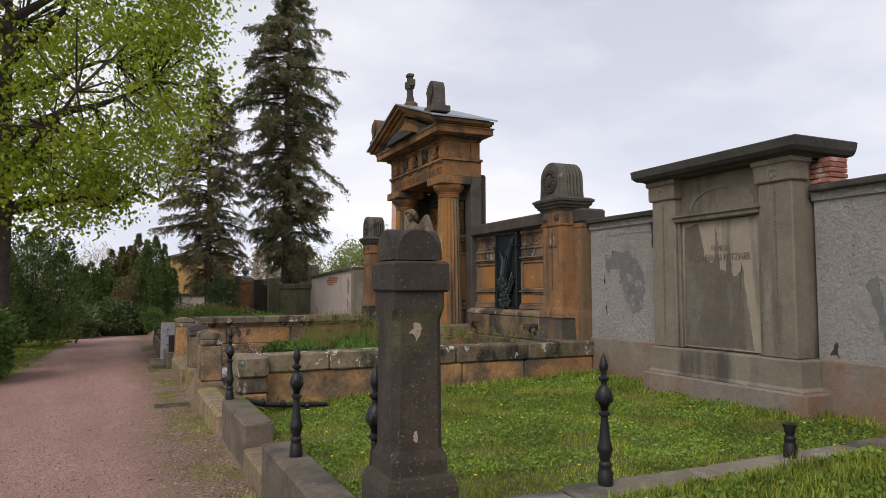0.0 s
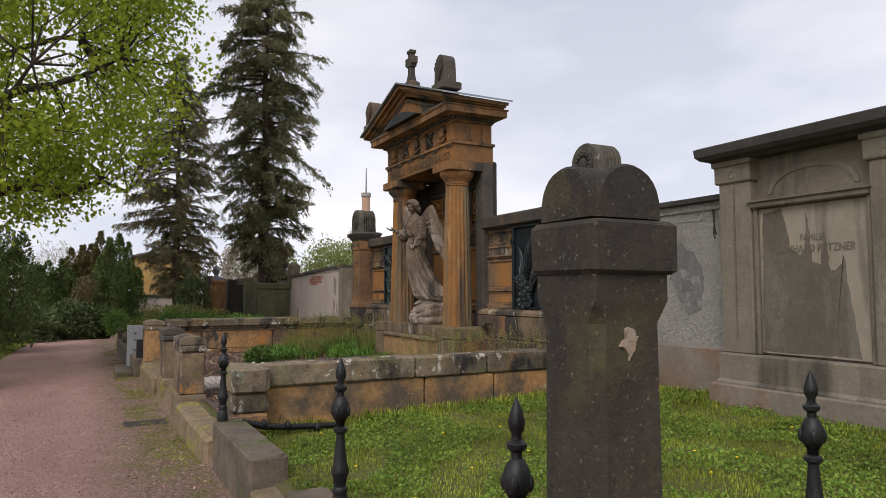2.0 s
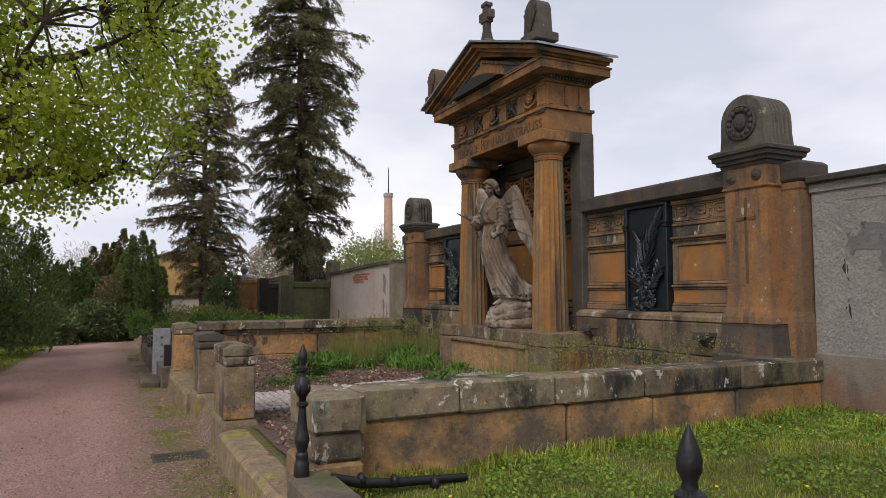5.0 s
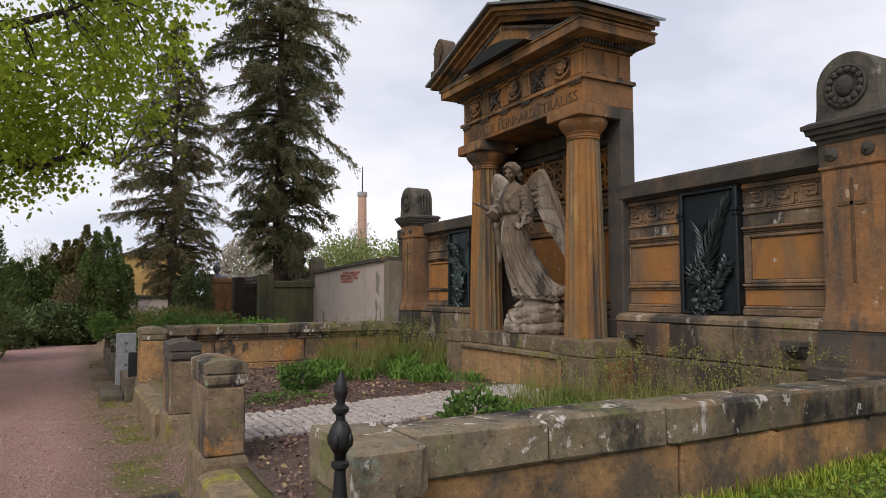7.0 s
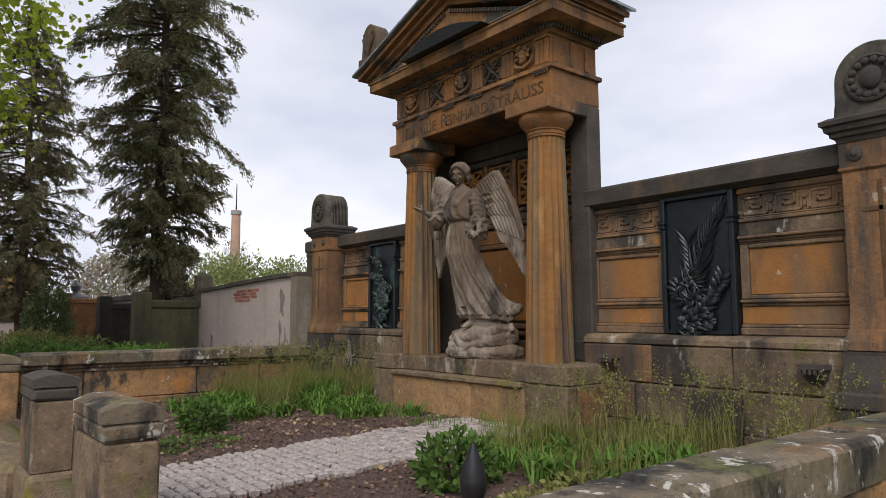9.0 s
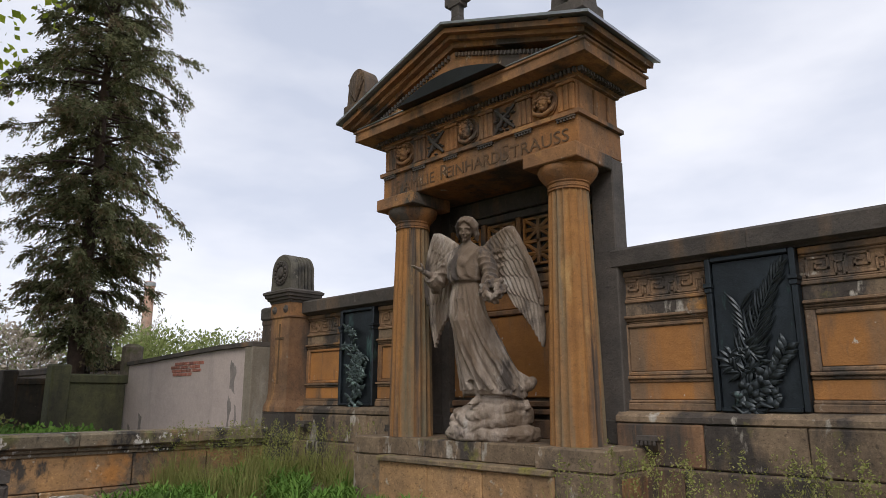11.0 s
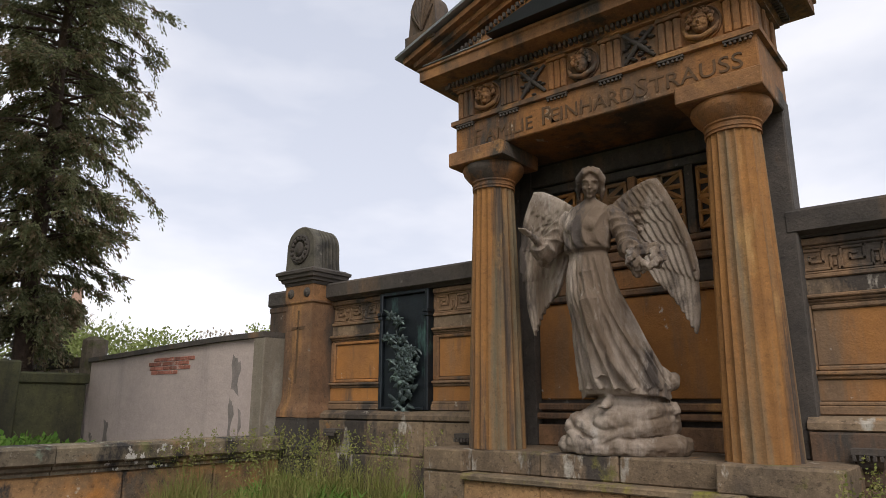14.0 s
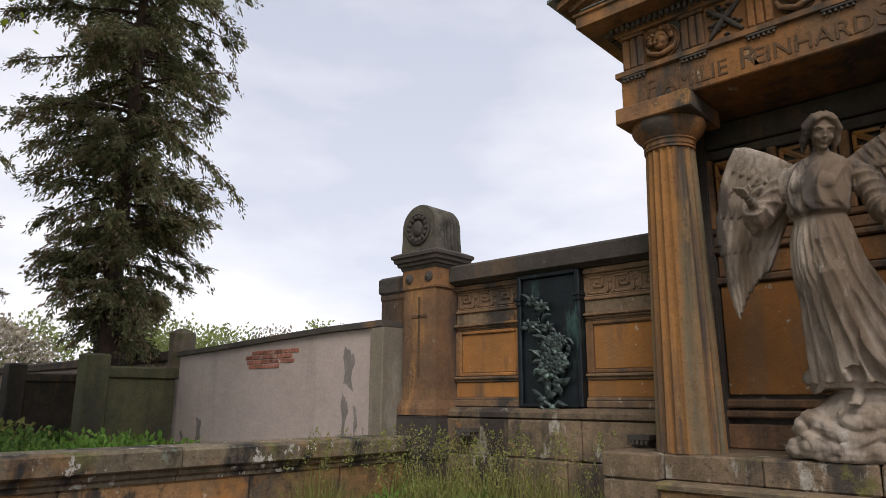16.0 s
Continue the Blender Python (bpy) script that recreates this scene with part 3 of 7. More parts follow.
def palm_relief(bm, x, yr, z0, seed):
    """A tall palm frond, a laurel branch and a small wreath, tied at the foot; yr is the slab's middle."""
    r = random.Random(seed)
    pts = stem(bm, x, (yr + 0.13, z0 + 0.12), (yr - 0.25, z0 + 1.18), -0.05, 0.013, 0.005, 22)
    for i in range(3, 23):
        d = pts[min(i + 1, 22)] - pts[i - 1]
        a = math.atan2(d.y, d.x)
        q = i / 22
        ln = 0.30 * (1 - 0.60 * q ** 2)
        for side in (-1, 1):
            cast_leaf(bm, x - 0.004 * (i % 2), pts[i], a + side * (0.75 - 0.35 * q) + r.uniform(-0.06, 0.06), ln * r.uniform(0.85, 1.1), 0.0085, -side * r.uniform(0.1, 0.5), r.uniform(0.012, 0.035))
    pts = stem(bm, x, (yr + 0.12, z0 + 0.10), (yr + 0.10, z0 + 0.86), 0.08, 0.010, 0.004, 14)
    for i in range(6, 15):
        for side in (-1, 1):
            cast_leaf(bm, x, pts[i], math.pi / 2 + side * 0.55, r.uniform(0.14, 0.22), 0.010, side * 0.3, r.uniform(0.01, 0.03))
    pts = stem(bm, x, (yr + 0.29, z0 + 0.02), (yr - 0.24, z0 + 0.50), 0.10, 0.011, 0.005, 16)
    for i in range(2, 17):
        d = pts[min(i + 1, 16)] - pts[i - 1]
        a = math.atan2(d.y, d.x)
        for side in (-1, 1):
            cast_leaf(bm, x - 0.012, pts[i], a + side * r.uniform(0.5, 0.9), r.uniform(0.10, 0.15), 0.017, 0.0, r.uniform(0.02, 0.045))
    for i in range(30):
        a = 2 * math.pi * i / 30
        q = Vector((yr + 0.10 + 0.12 * r.uniform(0.6, 1.1) * math.cos(a), z0 + 0.42 + 0.13 * r.uniform(0.6, 1.1) * math.sin(a)))
        for side in (-1, 1):
            cast_leaf(bm, x - 0.012, q, a + math.pi / 2 + side * r.uniform(0.3, 1.3), r.uniform(0.08, 0.15), 0.012, side * r.uniform(0.0, 0.8), r.uniform(0.01, 0.03))
    for i in range(16):
        q = Vector((yr + r.uniform(-0.16, 0.16), z0 + r.uniform(0.10, 0.34)))
        cast_leaf(bm, x - 0.015, q, r.uniform(0, 6.28), r.uniform(0.08, 0.13), 0.018, r.uniform(-0.5, 0.5), r.uniform(0.02, 0.05))
    bow(bm, x, yr + 0.06, z0 + 0.02)
    return bm


def lily_relief(bm, x, yr, z0, seed):
    """Lily stalks with curling leaves and a thick rose wreath, tied at the foot."""
    r = random.Random(seed)
    for y1, z1, sag in ((0.16, 1.02, 0.05), (0.05, 0.96, -0.04), (0.22, 0.78, 0.08), (-0.02, 0.74, 0.02), (-0.15, 0.62, -0.06)):
        pts = stem(bm, x, (yr + 0.05 * r.random(), z0 + 0.10), (yr + y1, z0 + z1), sag, 0.009, 0.006, 14)
        for i in range(4, 15, 2):
            k = r.choice((-1, 1))
            cast_leaf(bm, x - 0.008, pts[i], math.pi / 2 + k * r.uniform(0.5, 1.0), r.uniform(0.12, 0.20), 0.014, k * r.uniform(0.8, 2.6), r.uniform(0.02, 0.05))
        top = pts[-1]
        for i in range(5):
            cast_leaf(bm, x - 0.015, top, math.pi / 2 + 0.5 * (i - 2), 0.10, 0.016, 0.9 * (i - 2), 0.045)
    for i in range(70):
        a, q = r.uniform(0, 6.28), r.uniform(0.05, 0.15)
        c = Vector((yr - 0.08 + q * math.cos(a), z0 + 0.50 + 1.25 * q * math.sin(a)))
        for side in range(3):
            cast_leaf(bm, x - 0.03 - 0.02 * r.random(), c, r.uniform(0, 6.28), r.uniform(0.04, 0.065), 0.018, 0.0, 0.02)
    for i in range(30):
        c = Vector((yr + r.uniform(-0.18, 0.12), z0 + r.uniform(0.06, 0.38)))
        cast_leaf(bm, x - 0.012, c, r.uniform(-0.6, 3.7), r.uniform(0.09, 0.15), 0.019, r.uniform(-1.5, 1.5), r.uniform(0.02, 0.05))
    bow(bm, x, yr - 0.04, z0 + 0.0)
    return bm


def side_wall(name, ya, yb, ry0, ry1, label, seed):
    """A stretch of panelled wall from ya to yb with a bronze slab from ry0 to ry1."""
    w = thing(name, (6.3, 0.5 * (ya + yb), 0.1), label, "wall", kind="structure")
    part("core", block(bmesh.new(), 6.10, 6.55, ya, yb, 0.0, 2.53), M_TRIM, w)
    # rough plinth in courses
    r = random.Random(seed)
    for z0, z1, x in ((-0.05, 0.32, 5.83), (0.325, 0.685, 5.84), (0.69, 1.055, 5.90)):
        y = ya
        while y < yb - 0.02:
            ln = min(r.uniform(0.80, 1.15), yb - y)
            if yb - y - ln < 0.35:
                ln = yb - y
            bm = block(bmesh.new(), x + r.uniform(-0.008, 0.008), 6.11, y + 0.003, y + ln - 0.003, z0, z1 - 0.003, 0.012, 0.005, seed)
            part("stone", bm, M_PLINTH if r.random() < 0.8 else M_SOOTY, w)
            y += ln
    bm = bmesh.new()
    loft(bm, [[(x, ya, z), (x, yb, z), (6.12, yb, z), (6.12, ya, z)] for x, z in ((5.93, 1.056), (5.90, 1.07), (5.90, 1.115), (5.94, 1.14), (5.96, 1.155), (6.03, 1.165))])
    part("base_moulding", bm, M_PLINTH, w)
    # coping
    n = max(2, round((yb - ya) / 1.1))
    for i in range(n):
        a, b = ya + (yb - ya) * i / n, ya + (yb - ya) * (i + 1) / n
        bm = bmesh.new()
        loft(bm, [[(x, a + 0.002, z), (x, b - 0.002, z), (12.6 - x, b - 0.002, z), (12.6 - x, a + 0.002, z)] for x, z in ((6.04, 2.505), (6.02, 2.52), (5.98, 2.53), (5.95, 2.545), (5.95, 2.70), (5.97, 2.725), (6.1, 2.745))])
        part("coping_stone", bm, M_CRUST, w, "blackened coping stone")
    for y0, y1 in ((ya, ry0 - 0.06), (ry1 + 0.06, yb)):
        part("key_band", fret(bmesh.new(), y0 + 0.05, y1 - 0.04, 2.245, 2.415, 6.10, max(2, round((y1 - y0) / 0.29))), M_TRIM, w, "raised key pattern")
        bm = bmesh.new()
        for x, z0, z1 in ((6.06, 2.445, 2.50), (6.085, 2.42, 2.445), (6.065, 2.185, 2.22), (6.085, 2.22, 2.24), (6.035, 2.03, 2.06), (6.06, 2.005, 2.03), (6.078, 1.985, 2.005), (6.04, 1.455, 1.485), (6.065, 1.425, 1.455), (6.05, 1.235, 1.265), (6.035, 1.17, 1.235)):
            block(bm, x, 6.11, y0, y1, z0, z1, 0.008)
        part("moulding", bm, M_TRIM, w)
        part("panel", block(bmesh.new(), 6.092, 6.11, y0 + 0.085, y1 - 0.085, 1.53, 1.94, 0.004), M_OCHRE_CLEAN, w, "smooth ochre panel")
        bm = bmesh.new()
        for a, b, c, d in ((y0, y0 + 0.08, 1.487, 1.983), (y1 - 0.08, y1, 1.487, 1.983), (y0 + 0.081, y1 - 0.081, 1.487, 1.525), (y0 + 0.081, y1 - 0.081, 1.945, 1.983)):
            block(bm, 6.07, 6.11, a, b, c, d, 0.010)
        part("panel_frame", bm, M_TRIM if seed == 3 else M_OCHRE, w)
        part("band", block(bmesh.new(), 6.082, 6.11, y0, y1, 2.062, 2.183, 0.006), M_PLINTH, w)
        part("lower_band", block(bmesh.new(), 6.080, 6.11, y0, y1, 1.267, 1.423, 0.006), M_OCHRE_CLEAN, w)
    # bronze slab
    s = thing("bronze_relief", (6.0, 0.5 * (ry0 + ry1), 1.16), "dark bronze slab with leaf sprays and a ribbon in relief", "relief", "bronze reliefs")
    part("slab", block(bmesh.new(), 6.03, 6.10, ry0, ry1, 1.17, 2.46, 0.006), M_BRONZE, s)
    for a in (ry0 - 0.055, ry1 + 0.003):
        bm = bmesh.new()
        block(bm, 5.99, 6.10, a, a + 0.052, 1.17, 2.50, 0.01)
        block(bm, 5.965, 6.10, a - 0.012, a + 0.064, 2.235, 2.275, 0.006)
        block(bm, 5.975, 6.10, a - 0.006, a + 0.058, 2.19, 2.235, 0.006)
        part("edge_bar", bm, M_BRONZE, s)
    part("head_bar", block(bmesh.new(), 5.99, 6.10, ry0, ry1, 2.462, 2.503, 0.008), M_BRONZE, s)
    part("foot_bar", block(bmesh.new(), 5.98, 6.10, ry0, ry1, 1.17, 1.205, 0.008), M_BRONZE, s)
    ym = 0.5 * (ry0 + ry1)
    if seed == 5:
        part("spray", lily_relief(bmesh.new(), 6.03, ym, 1.17, seed), M_PATINA, s, "cast lily stalks and rose wreath, green with verdigris", 60)
    else:
        part("spray", palm_relief(bmesh.new(), 6.03, ym, 1.17, seed), M_SPRAY, s, "cast palm frond and laurel wreath with a ribbon", 60)
    # small console brackets on the plinth
    for y in (ya + 0.26, yb - 0.38):
        c = thing("console", (5.9, y, 0.87), "small carved dark stone console bracket", "bracket", "consoles")
        bm = bmesh.new()
        loft(bm, [[(x, y - h, z), (x, y + h, z), (5.95, y + h, z), (5.95, y - h, z)] for x, h, z in ((5.89, 0.05, 0.79), (5.83, 0.07, 0.83), (5.78, 0.085, 0.90), (5.755, 0.10, 0.915), (5.755, 0.10, 0.955))])
        part("body", bm, M_CRUST, c)
        bm = bmesh.new()
        for k in range(5):
            block(bm, 5.735, 5.76, y - 0.088 + 0.04 * k, y - 0.064 + 0.04 * k, 0.875, 0.912, 0.004)
        part("bead_row", bm, M_CRUST, c)
    return w


side_wall("wall_south", 9.02, 11.66, 10.04, 10.69, "panelled ochre sandstone wall with black coping", 3)
side_wall("wall_north", 14.44, 17.02, 15.41, 16.05, "panelled ochre sandstone wall with black coping", 5)


# ---- piers ----
def medallion(bm, x, y, z, r, seed=0):
    """Round relief: a wreath of lumps round a domed boss."""
    rr = random.Random(seed)
    lathe_rings = [[(x - d, y + q * math.cos(a), z + q * math.sin(a)) for a in [2 * math.pi * k / 20 for k in range(20)]] for q, d in ((r, -0.02), (r, 0.02), (r * 0.9, 0.03), (r * 0.8, 0.012))]
    loft(bm, lathe_rings)
    for k in range(14):
        a = 2 * math.pi * k / 14
        blob(bm, (x - 0.02, y + 0.72 * r * math.cos(a), z + 0.72 * r * math.sin(a)), (0.02, 0.17 * r, 0.17 * r), 6, 4, rr)
    blob(bm, (x - 0.015, y, z), (0.035, 0.42 * r, 0.5 * r), 10, 7)
    return bm


def pier(name, y0, y1, x, out, label, stone):
    """An end pier with battered foot, cross, rosettes and a ribbed roll on top; out: the side of its lower wing."""
    p = thing(name, (x + 0.25, 0.5 * (y0 + y1), 0.0), label, "pier", "end piers")
    cy, xb = 0.5 * (y0 + y1), x + 0.42
    part("foot", steps(bmesh.new(), x, xb, y0, y1, ((0.10, 0.0), (0.10, 0.62), (0.12, 0.64), (0.12, 0.74), (0.07, 0.76), (0.045, 1.04), (0.05, 1.06), (0.02, 1.075))), M_CRUST, p)
    bm = bmesh.new()
    loft(bm, [rect(x - o, xb, y0 - o, y1 + o, z) for o, z in ((0.05, 1.075), (0.045, 1.14), (0.012, 1.24), (0.0, 1.34), (0.0, 2.46), (0.02, 2.48), (0.02, 2.50))])
    shf = part("shaft", bm, stone, p, "ochre shaft with dark stains")
    frz = part("frieze", steps(bmesh.new(), x, xb, y0, y1, ((0.012, 2.50), (0.012, 2.70))), M_BROWN, p)
    for k in (-1, 1):
        bm = bmesh.new()
        blob(bm, (x - 0.012, cy + k * 0.155, 2.60), (0.03, 0.062, 0.062), 12, 6)
        blob(bm, (x - 0.035, cy + k * 0.155, 2.60), (0.022, 0.028, 0.028), 8, 5)
        part("rosette", bm, M_CRUST, frz)
    part("cap", steps(bmesh.new(), x, xb, y0, y1, ((0.02, 2.70), (0.03, 2.735), (0.055, 2.745), (0.06, 2.775), (0.085, 2.79), (0.092, 2.83), (0.112, 2.84), (0.115, 2.875), (0.06, 2.905), (0.02, 2.91))), M_CRUST, p)
    # ribbed roll: a round-topped block, ribs across its back
    def arch(r, zc, base, flare):
        pts = [(cy + r + flare, base), (cy + r + flare * 0.3, base + 0.12)]
        pts += [(cy + r * math.cos(a), zc + r * math.sin(a)) for a in [math.pi * k / 16 for k in range(17)]]
        return pts + [(cy - r - flare * 0.3, base + 0.12), (cy - r - flare, base)]
    bm = bmesh.new()
    rr = 0.275
    rings = [[(x - 0.025, a, b) for a, b in arch(rr - 0.012, 3.19, 2.905, 0.018)], [(x - 0.005, a, b) for a, b in arch(rr, 3.19, 2.905, 0.02)], [(x + 0.10, a, b) for a, b in arch(rr, 3.19, 2.905, 0.02)]]
    n = 5
    w = (xb - 0.01 - x - 0.10) / n
    for i in range(n):
        for s, q in ((0.05, -0.055), (0.14, -0.020), (0.32, 0.0), (0.68, 0.0), (0.86, -0.020), (0.95, -0.055)):
            rings.append([(x + 0.10 + w * (i + s), a, b) for a, b in arch(rr + q, 3.19, 2.905, 0.02)])
    loft(bm, rings)
    roll = part("ribbed_roll", bm, M_ROLL, p, "grey-black round-topped block with ribs", 30)
    part("medallion", medallion(bmesh.new(), x - 0.025, cy, 3.17, 0.19, 2), M_CRUST, roll, "carved wreath medallion", 50)
    # thin raised cross; its dark colour paints the shading of an incised one
    bm = bmesh.new()
    block(bm, x - 0.008, x + 0.01, cy - 0.016, cy + 0.016, 1.48, 2.38, 0.003)
    block(bm, x - 0.008, x + 0.01, cy - 0.125, cy + 0.125, 2.14, 2.178, 0.003)
    part("cross", bm, M_LETTER, shf, "narrow latin cross in low relief, toned dark for incised shade")
    a, b = (y1, y1 + 0.62) if out > 0 else (y0 - 0.20, y0)
    part("wing", steps(bmesh.new(), x + 0.22, 6.5, a, b, ((0.03, 0.0), (0.03, 1.0), (0.025, 1.1), (0.0, 1.2), (0.0, 2.42), (0.01, 2.44), (0.01, 2.5))), M_OCHRE if out < 0 else stone, p)
    part("wing_cap", steps(bmesh.new(), x + 0.22, 6.5, a, b, ((0.01, 2.505), (0.03, 2.53), (0.03, 2.69), (0.0, 2.72))), M_CRUST, p)
    return p


pier("end_pier", 8.50, 9.02, 5.90, -1, "ochre and blackened sandstone end pier with a cross", M_OCHRE)
pier("end_pier", 17.03, 17.54, 5.75, 1, "brown and blackened sandstone end pier with a cross", M_SOOTY)

# ---- the temple front ----
def mask_relief(bm, x, y, z, rr):
    """A carved mask on a round plate: curled hair, brow, nose and cheeks, a scarf under the chin."""
    loft(bm, [[(x - d, y + q * math.cos(a), z + q * math.sin(a)) for a in [2 * math.pi * k / 28 for k in range(28)]] for q, d in ((0.158, -0.02), (0.158, 0.012), (0.148, 0.020), (0.138, 0.006))])
    blob(bm, (x - 0.035, y, z + 0.002), (0.055, 0.066, 0.090), 18, 12)
    blob(bm, (x - 0.060, y, z - 0.058), (0.028, 0.030, 0.026), 10, 8)
    tube(bm, [(x - 0.086, y, z + 0.025), (x - 0.100, y, z - 0.012), (x - 0.084, y, z - 0.022)], [0.009, 0.013, 0.010], 8)
    blob(bm, (x - 0.084, y, z - 0.042), (0.010, 0.020, 0.007), 8, 5)
    for k in (-1, 1):
        tube(bm, [(x - 0.084, y + 0.010 * k, z + 0.030), (x - 0.080, y + 0.034 * k, z + 0.036), (x - 0.062, y + 0.054 * k, z + 0.022)], [0.009, 0.010, 0.008], 6)
        blob(bm, (x - 0.066, y + 0.032 * k, z - 0.022), (0.022, 0.022, 0.022), 10, 7)
        tube(bm, [(x - 0.02, y + 0.135 * k, z - 0.02), (x - 0.035, y + 0.110 * k, z - 0.085), (x - 0.045, y + 0.03 * k, z - 0.120), (x - 0.045, y - 0.03 * k, z - 0.130)], [0.014, 0.022, 0.024, 0.014], 8)
    for k in range(26):
        a = math.pi * (-0.12 + 1.24 * k / 25)
        q = rr.uniform(0.070, 0.105)
        blob(bm, (x - rr.uniform(0.03, 0.065), y + q * math.cos(a), z + 0.022 + q * math.sin(a) * 0.95), (0.022, 0.021, 0.021), 7, 5)


T = 13.04
temple = thing("grave_temple", (5.9, T, 0.0), "ochre sandstone grave temple with two fluted columns and a pediment", "monument")
r = random.Random(11)
ped = part("pedestal", block(bmesh.new(), 5.40, 6.45, T - 1.70, T + 1.70, -0.05, 0.62), M_BROWN, temple)
for a, b in ((-1.70, -0.915), (-0.91, -0.15), (-0.145, 0.55), (0.555, 1.265), (1.27, 1.72)):
    part("stone", block(bmesh.new(), 5.24 if abs(a + b) > 2 else 5.37, 6.4, T + a, T + b, 0.655, 0.85, 0.015, 0.004), M_PLINTH, temple)
for a, b in ((-1.70, -1.122), (1.255, 1.72)):
    part("stone", block(bmesh.new(), 5.245, 6.4, T + a, T + b, -0.05, 0.652, 0.015, 0.004), M_PLINTH, temple)
for a, b in ((-1.118, -0.28), (-0.275, 0.48), (0.485, 1.25)):
    part("step_stone", block(bmesh.new(), 5.235, 5.42, T + a, T + b, -0.02, 0.60, 0.015, 0.004), M_STEP, temple)
part("step_slab", block(bmesh.new(), 5.19, 5.42, T - 1.118, T + 1.25, 0.60, 0.655, 0.012, 0.004), M_MOSSY, temple, "mossy worn step slab")
for k in (-1, 1):
    cy = T + 1.145 * k
    bm = bmesh.new()
    n = 12
    prof = [(0.262 - 0.060 * s + 0.014 * s * (1 - s), 0.85 + 2.44 * s) for s in [i / n for i in range(n + 1)]]
    lathe(bm, 5.62, cy, prof, 160, 0.017, 20)
    col = part("column", bm, M_COLUMN, temple, "fluted column", 35)
    bm = bmesh.new()
    lathe(bm, 5.62, cy, [(0.202, 3.285), (0.210, 3.287), (0.210, 3.300), (0.203, 3.302), (0.203, 3.312), (0.211, 3.314), (0.211, 3.327), (0.204, 3.329), (0.205, 3.352), (0.218, 3.362), (0.218, 3.374), (0.226, 3.382), (0.262, 3.42), (0.292, 3.46), (0.305, 3.50), (0.298, 3.53)], 44)
    part("echinus", bm, M_OCHRE, col, "", 40)
    part("abacus", block(bmesh.new(), 5.30, 5.95, cy - 0.325, cy + 0.325, 3.53, 3.68, 0.01, 0.003), M_BROWN, col)
arch_ = part("architrave", block(bmesh.new(), 5.39, 6.19, T - 1.44, T + 1.44, 3.68, 3.985, 0.01, 0.002), M_OCHRE, temple)
part("taenia", steps(bmesh.new(), 5.39, 6.17, T - 1.44, T + 1.44, ((0.0, 3.98), (0.035, 3.985), (0.035, 4.03), (0.02, 4.035), (0.0, 4.04))), M_BROWN, temple)
part("frieze", block(bmesh.new(), 5.41, 6.17, T - 1.42, T + 1.42, 4.035, 4.37, 0.006), M_OCHRE, temple)
tri = [T + 1.31 - 0.524 * i for i in range(6)]
for y in tri:
    g = bmesh.new()
    for d in (-0.095, -0.03, 0.035):
        block(g, 5.375, 5.42, y + d, y + d + 0.06, 4.042, 4.33, 0.014)
    block(g, 5.37, 5.42, y - 0.105, y + 0.105, 4.33, 4.365, 0.004)
    part("triglyph", g, M_OCHRE, temple)
    g = bmesh.new()
    block(g, 5.36, 5.40, y - 0.11, y + 0.11, 3.962, 3.982, 0.003)
    for d in range(6):
        lathe(g, 5.372, y - 0.092 + 0.037 * d, [(0.013, 3.938), (0.009, 3.962)], 8)
    part("drop_row", g, M_CRUST, temple)
for i in range(5):
    y = 0.5 * (tri[i] + tri[i + 1])
    g = bmesh.new()
    if i % 2 == 0:
        mask_relief(g, 5.405, y, 4.20, r)
    else:
        for k in (-1, 1):
            tube(g, [(5.40, y - 0.13 * k, 4.07), (5.375, y, 4.20), (5.40, y + 0.13 * k, 4.33)], [0.016, 0.024, 0.016], 8)
        for k in range(34):
            a, q = r.uniform(0, 6.28), r.uniform(0.02, 0.14)
            blob(g, (5.395, y + q * math.cos(a), 4.20 + q * math.sin(a)), (0.022, 0.028, 0.012), 6, 4)
    part("metope", g, M_CRUST if i % 2 else M_BROWN, temple, "dark carved relief", 50)
for s in (0, 1):
    for d in (-0.31, -0.05, 0.20):
        g = bmesh.new()
        block(g, 5.45 + (d + 0.31), 5.51 + (d + 0.31), T - 1.445, T - 1.41, 4.05, 4.35, 0.012) if s == 0 else block(g, 5.45 + (d + 0.31), 5.51 + (d + 0.31), T + 1.41, T + 1.445, 4.05, 4.35, 0.012)
        part("end_panel", g, M_OCHRE, temple)
part("bed_moulding", steps(bmesh.new(), 5.40, 6.14, T - 1.43, T + 1.43, ((0.0, 4.365), (0.03, 4.37), (0.03, 4.385), (0.055, 4.40), (0.055, 4.445), (0.0, 4.45))), M_BROWN, temple)
g = bmesh.new()
for i in range(58):
    y = T - 1.49 + 2.98 * i / 58
    block(g, 5.305, 5.36, y + 0.012, y + 0.042, 4.395, 4.445, 0.003)
for i in range(16):
    x = 5.34 + 0.052 * i
    for yy in (T - 1.545, T + 1.49):
        block(g, x, x + 0.03, yy, yy + 0.055, 4.395, 4.445, 0.003)
tagged(part("dentil_row", g, M_CRUST, temple), kind="stuff")
part("corona", steps(bmesh.new(), 5.40, 6.04, T - 1.44, T + 1.44, ((0.05, 4.447), (0.25, 4.46), (0.27, 4.465), (0.27, 4.565), (0.29, 4.575), (0.29, 4.60), (0.1, 4.605))), M_BROWN, temple)
